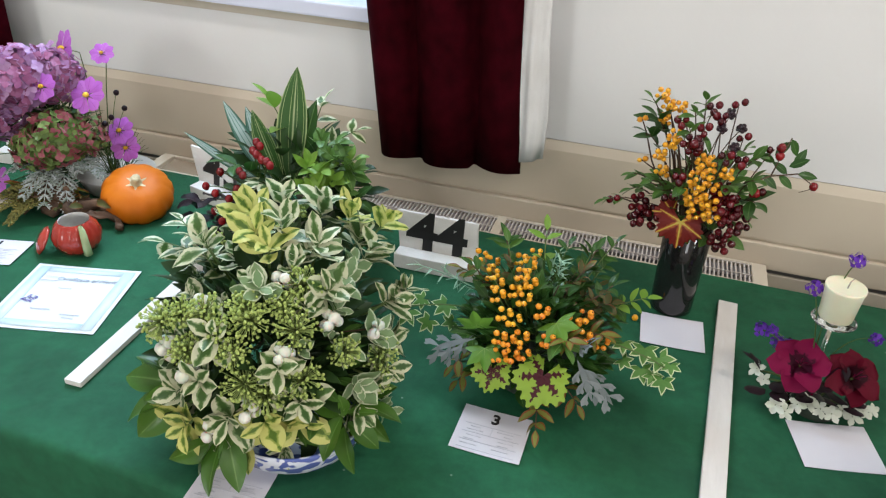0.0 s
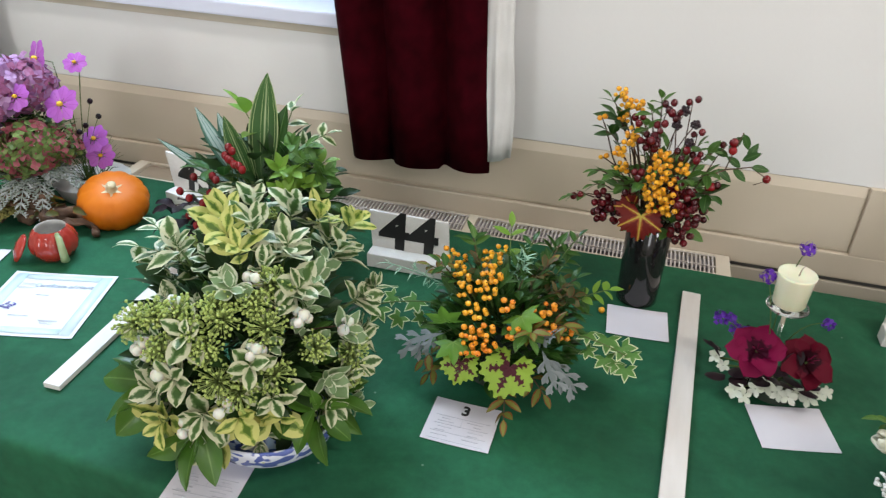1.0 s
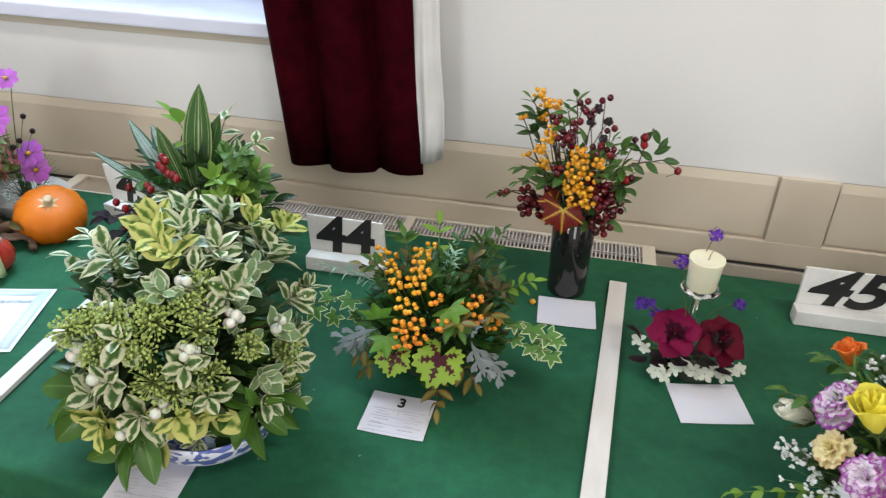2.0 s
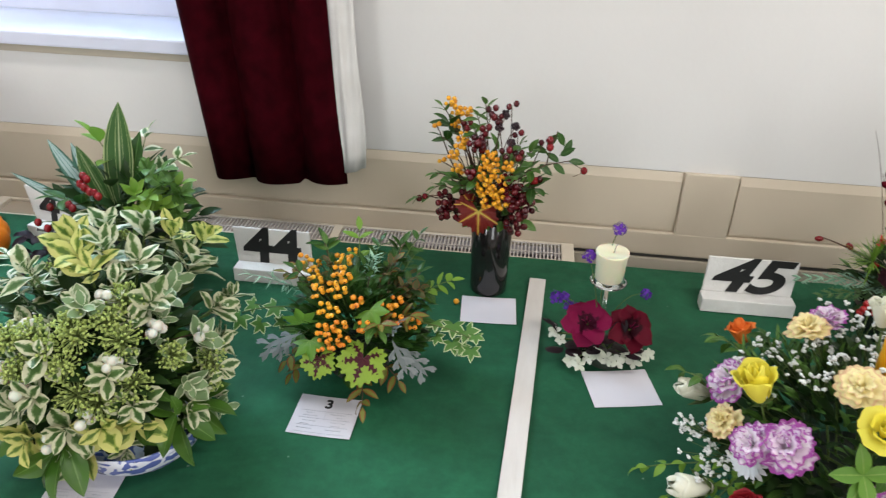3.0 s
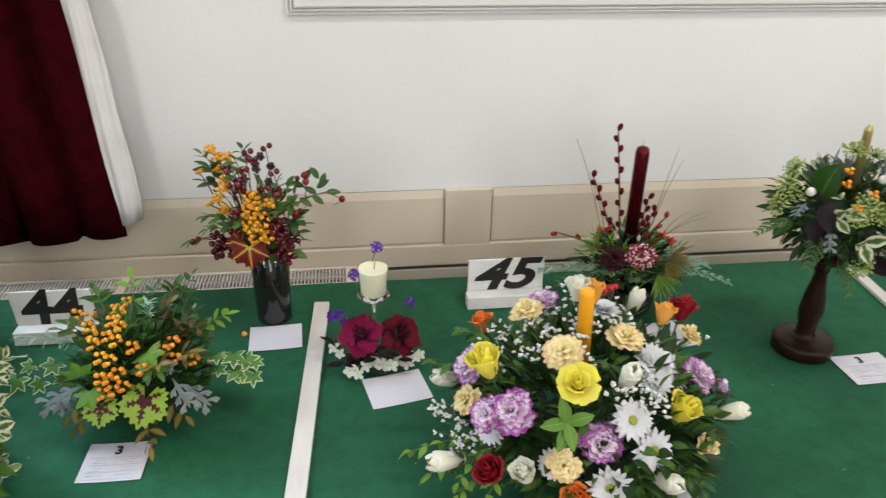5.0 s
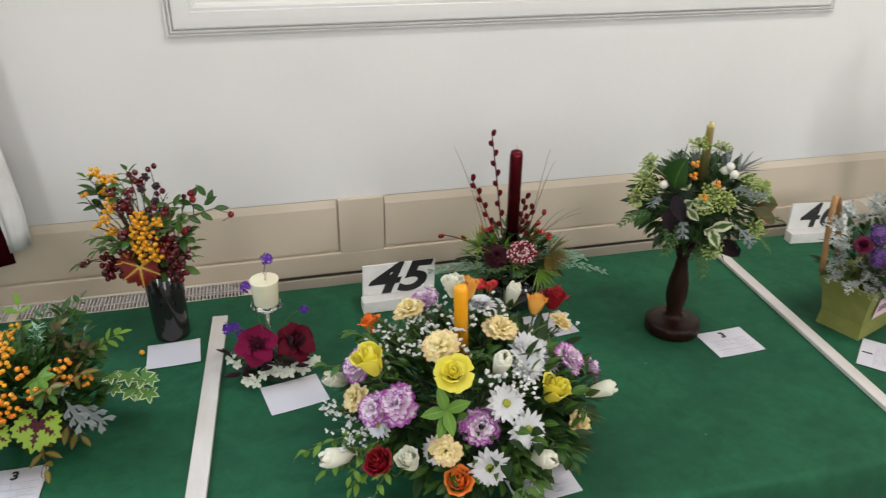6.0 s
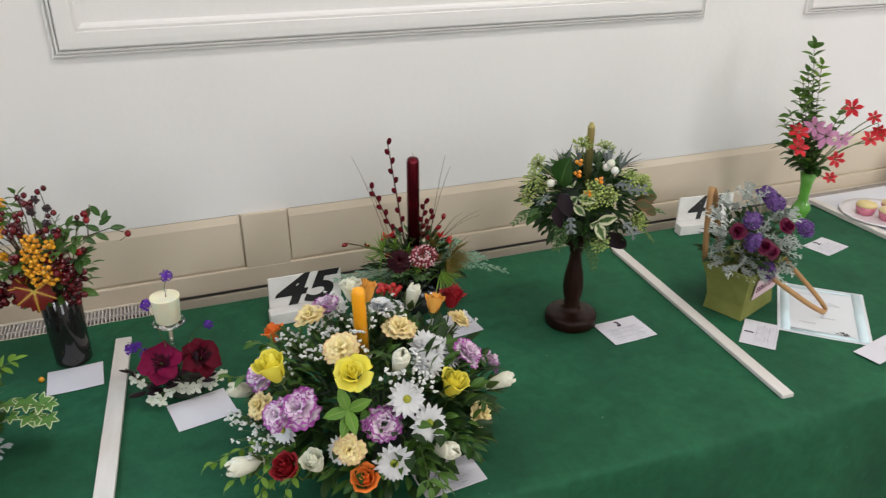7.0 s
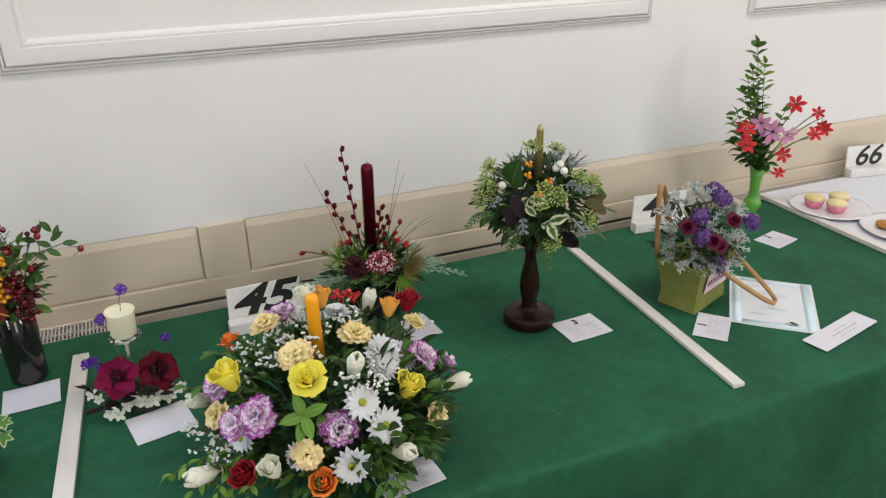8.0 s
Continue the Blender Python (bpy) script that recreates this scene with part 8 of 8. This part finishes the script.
tube(s, [(0.012, -0.029, 0.062), (0.015, -0.042, 0.060), (0.017, -0.050, 0.045), (0.018, -0.051, 0.028), (0.018, -0.046, 0.014)], 0.005, 0.009, 8)
part("handle", s, M_POTGREEN, pot, "grey-green glazed handle")
pot.scale = (0.86, 0.86, 0.86)
lid = thing("pot_lid", (-1.078, -0.246, TOP), "red glazed pot lid leaning beside its pot", "lid")
s = Shape()
ml = Matrix.Translation((0.0, 0, 0.022)) @ Matrix.Rotation(radians(-8), 4, "Z") @ Matrix.Rotation(radians(-46), 4, "Y") @ Matrix.Rotation(radians(42), 4, "X")
lathe(s, [(0.023, 0.0), (0.025, 0.002), (0.022, 0.006), (0.010, 0.010), (0.001, 0.0105)], 40, ml, 0, 8, 0.06)
part("cap", s, M_POTRED, lid)
zl = min(v.z for v in s.v)
lid.location.z = TOP - zl + 0.001

C = (-1.235, -0.035, 0.90)
A = Arrangement("hydrangea_arrangement", (-1.205, -0.03, TOP), "dried hydrangea and pink cosmos arrangement with frosted fir on driftwood", "flower arrangement", (0.021, -0.021), (0.968, 0.979))
s = Shape()
cyl(s, (0.06, 0.055, 0.0008), 0.060, 0.075, 0.035)
A.put("dish", s, M_POTINNER, "pale shallow dish")
s = Shape()
for k, (a, b, r0, r1) in enumerate((((-1.25, -0.11, 0.775), (-1.05, -0.105, 0.770), 0.022, 0.014), ((-1.20, -0.12, 0.768), (-1.02, -0.125, 0.762), 0.016, 0.009), ((-1.23, -0.08, 0.785), (-1.14, -0.10, 0.800), 0.02, 0.014), ((-1.28, -0.10, 0.77), (-1.20, -0.14, 0.768), 0.016, 0.011))):
    pts = [q + Vector((0, 0.009 * math.sin(0.9 * i + k), 0.005 * math.cos(0.6 * i + k))) for i, q in enumerate(arc(A.w(a), A.w(b), 0.008, 26))]
    tube(s, pts, r0 * 0.8, r1 * 0.55, 18)
for q in s.v:
    q += noise.noise_vector(q * 38) * 0.011 + noise.noise_vector(q * 120) * 0.005
    q.z = max(q.z, 0.001)
A.put("driftwood", s, M_DRIFT, "knotted brown driftwood")
for k in range(16):
    h = Shape()
    q = A.w((-1.17 + rnd.uniform(-0.09, 0.10), -0.115 + rnd.uniform(-0.035, 0.03), 0.775 + rnd.uniform(0, 0.022)))
    leaf(h, aim(q, (rnd.uniform(-1, 1), rnd.uniform(-1, 0.2), rnd.uniform(0.0, 0.7)), Z, rnd.uniform(-1, 1)), rnd.uniform(0.024, 0.042), rnd.uniform(0.014, 0.024), 0.5, rnd.uniform(-0.3, 0.5), 6, 0.5, 0.12)
    for v in h.v:
        v.z = max(v.z, 0.0015)
    A.put("dry_leaf", h, M_OLIVE if k % 3 else M_BRONZE)
# near-black green stands for shade under the flower heads
A.filler((-1.22, -0.03, 0.85), (0.10, 0.07, 0.10), 160, M_DEEP, 0.04, 0.016, low=-0.3, inner=0.3)
for p, r, m, n in (((-1.232, -0.075, 0.985), 0.058, M_HYDPINK, 90), ((-1.195, -0.03, 0.985), 0.050, M_HYDPINK, 70), ((-1.275, -0.085, 0.925), 0.05, M_HYDPINK, 70), ((-1.170, -0.078, 0.888), 0.051, M_HYDGREEN, 92), ((-1.205, -0.095, 0.868), 0.043, M_HYDGREEN, 60), ((-1.132, -0.050, 0.890), 0.036, M_HYDGREEN, 50)):
    s, g = Shape(), Shape()
    t = Shape()
    pose_h = face_to(A.w(p), away(p, C, 0.2, 0.3))
    mophead(s, pose_h, r, int(n * 1.5), 0.215, -0.7)
    mophead(t, pose_h @ Matrix.Rotation(1.3, 4, "Z"), r * 1.0, int(n * 1.3), 0.21, -0.7)
    tube(g, [A.w(p), Vector((0, 0, 0.03))], 0.003, 0.003, 5)
    ob = A.shoot("hydrangea_head", s, m, g, M_STEM)
    A.put("rosy_bloom", t, M_HYDRED if m is M_HYDGREEN else M_HYDROSE, "", ob)


def cosmos(s, m, r):
    rays(s, m, r, 8, r * 0.66, 0.10, 0.12, 1, True, 0.68)


for p, r, d in (((-1.180, -0.010, 1.030), 0.034, (-0.2, -0.4, 0.2)), ((-1.125, 0.022, 1.020), 0.022, (0.2, -0.7, 0.7)), ((-1.170, -0.087, 0.985), 0.026, (0.1, -0.8, 0.6)), ((-1.116, -0.045, 0.964), 0.034, (0, -0.8, 0.6)), ((-1.100, 0.002, 0.882), 0.029, (0, -0.7, 0.7)), ((-1.089, -0.003, 0.852), 0.026, (0.4, -0.7, 0.3)), ((-1.303, -0.110, 0.792), 0.03, (-0.2, -0.8, 0.4)), ((-1.262, -0.135, 0.895), 0.026, (-0.5, -0.8, 0.2)), ((-1.30, -0.12, 0.85), 0.026, (-0.5, -0.7, 0.2))):
    ob = A.head("cosmos_bloom", cosmos, p, d, r, M_COSMOS, root=(0.06, 0.04, 0.03), thick=0.0009)
    q = A.w(p)
    s = Shape()
    ball(s, q + Vector(d).normalized() * 0.003, r * 0.17, 10, 6, 0.8)
    A.put("disc", s, M_COSDISC, "golden disc", ob)
for p in ((-1.104, 0.016, 0.951), (-1.090, 0.014, 0.924), (-1.109, -0.003, 0.909), (-1.101, -0.031, 0.908)):
    h, g = Shape(), Shape()
    q = A.w(p)
    ball(h, q, 0.0055, 8, 6)
    tube(g, arc(Vector((0.07, 0.04, 0.03)), q, 0.01, 6, 0.01), 0.001, 0.0008, 4)
    A.shoot("cosmos_bud", h, M_BURGUNDY, g, M_STEM, "bud")
g = Shape()
for k in range(60):
    a = rnd.uniform(0, 6.28)
    b = Vector((0.07 + rnd.uniform(-0.02, 0.02), 0.05 + rnd.uniform(-0.02, 0.02), 0.03))
    tube(g, arc(b, b + Vector((math.cos(a) * 0.05, math.sin(a) * 0.04, rnd.uniform(0.02, 0.11))), 0.01, 4), 0.0007, 0.0004, 3)
tagged(A.put("feathery_foliage", g, M_DARKLEAF), kind="stuff")
for a, b, n, ll in (((-1.19, -0.07, 0.83), (-1.205, -0.155, 0.795), 9, 0.036), ((-1.18, -0.07, 0.83), (-1.13, -0.13, 0.778), 9, 0.036), ((-1.17, -0.06, 0.84), (-1.085, -0.075, 0.822), 9, 0.034), ((-1.20, -0.08, 0.83), (-1.27, -0.12, 0.815), 8, 0.034), ((-1.19, -0.08, 0.83), (-1.165, -0.15, 0.785), 8, 0.034), ((-1.18, -0.06, 0.84), (-1.13, -0.09, 0.83), 8, 0.034)):
    h = Shape()
    frond(h, A.w(a), A.w(b), n, ll, 0.0022, 0.012)
    A.put("frosted_fir_spray", h, M_FROST, "fir spray with white frosting")
for a, b in (((-1.20, -0.11, 0.785), (-1.30, -0.16, 0.765)), ((-1.20, -0.12, 0.78), (-1.26, -0.19, 0.762)), ((-1.19, -0.12, 0.78), (-1.21, -0.195, 0.762)), ((-1.20, -0.11, 0.79), (-1.27, -0.13, 0.785))):
    h = Shape()
    q = A.w(b)
    q.z = max(q.z, 0.012)
    frond(h, A.w(a), q, 10, 0.026, 0.0026, 0.01)
    for v in h.v:
        v.z = max(v.z, 0.001)
    A.put("moss_sprig", h, M_MOSS)
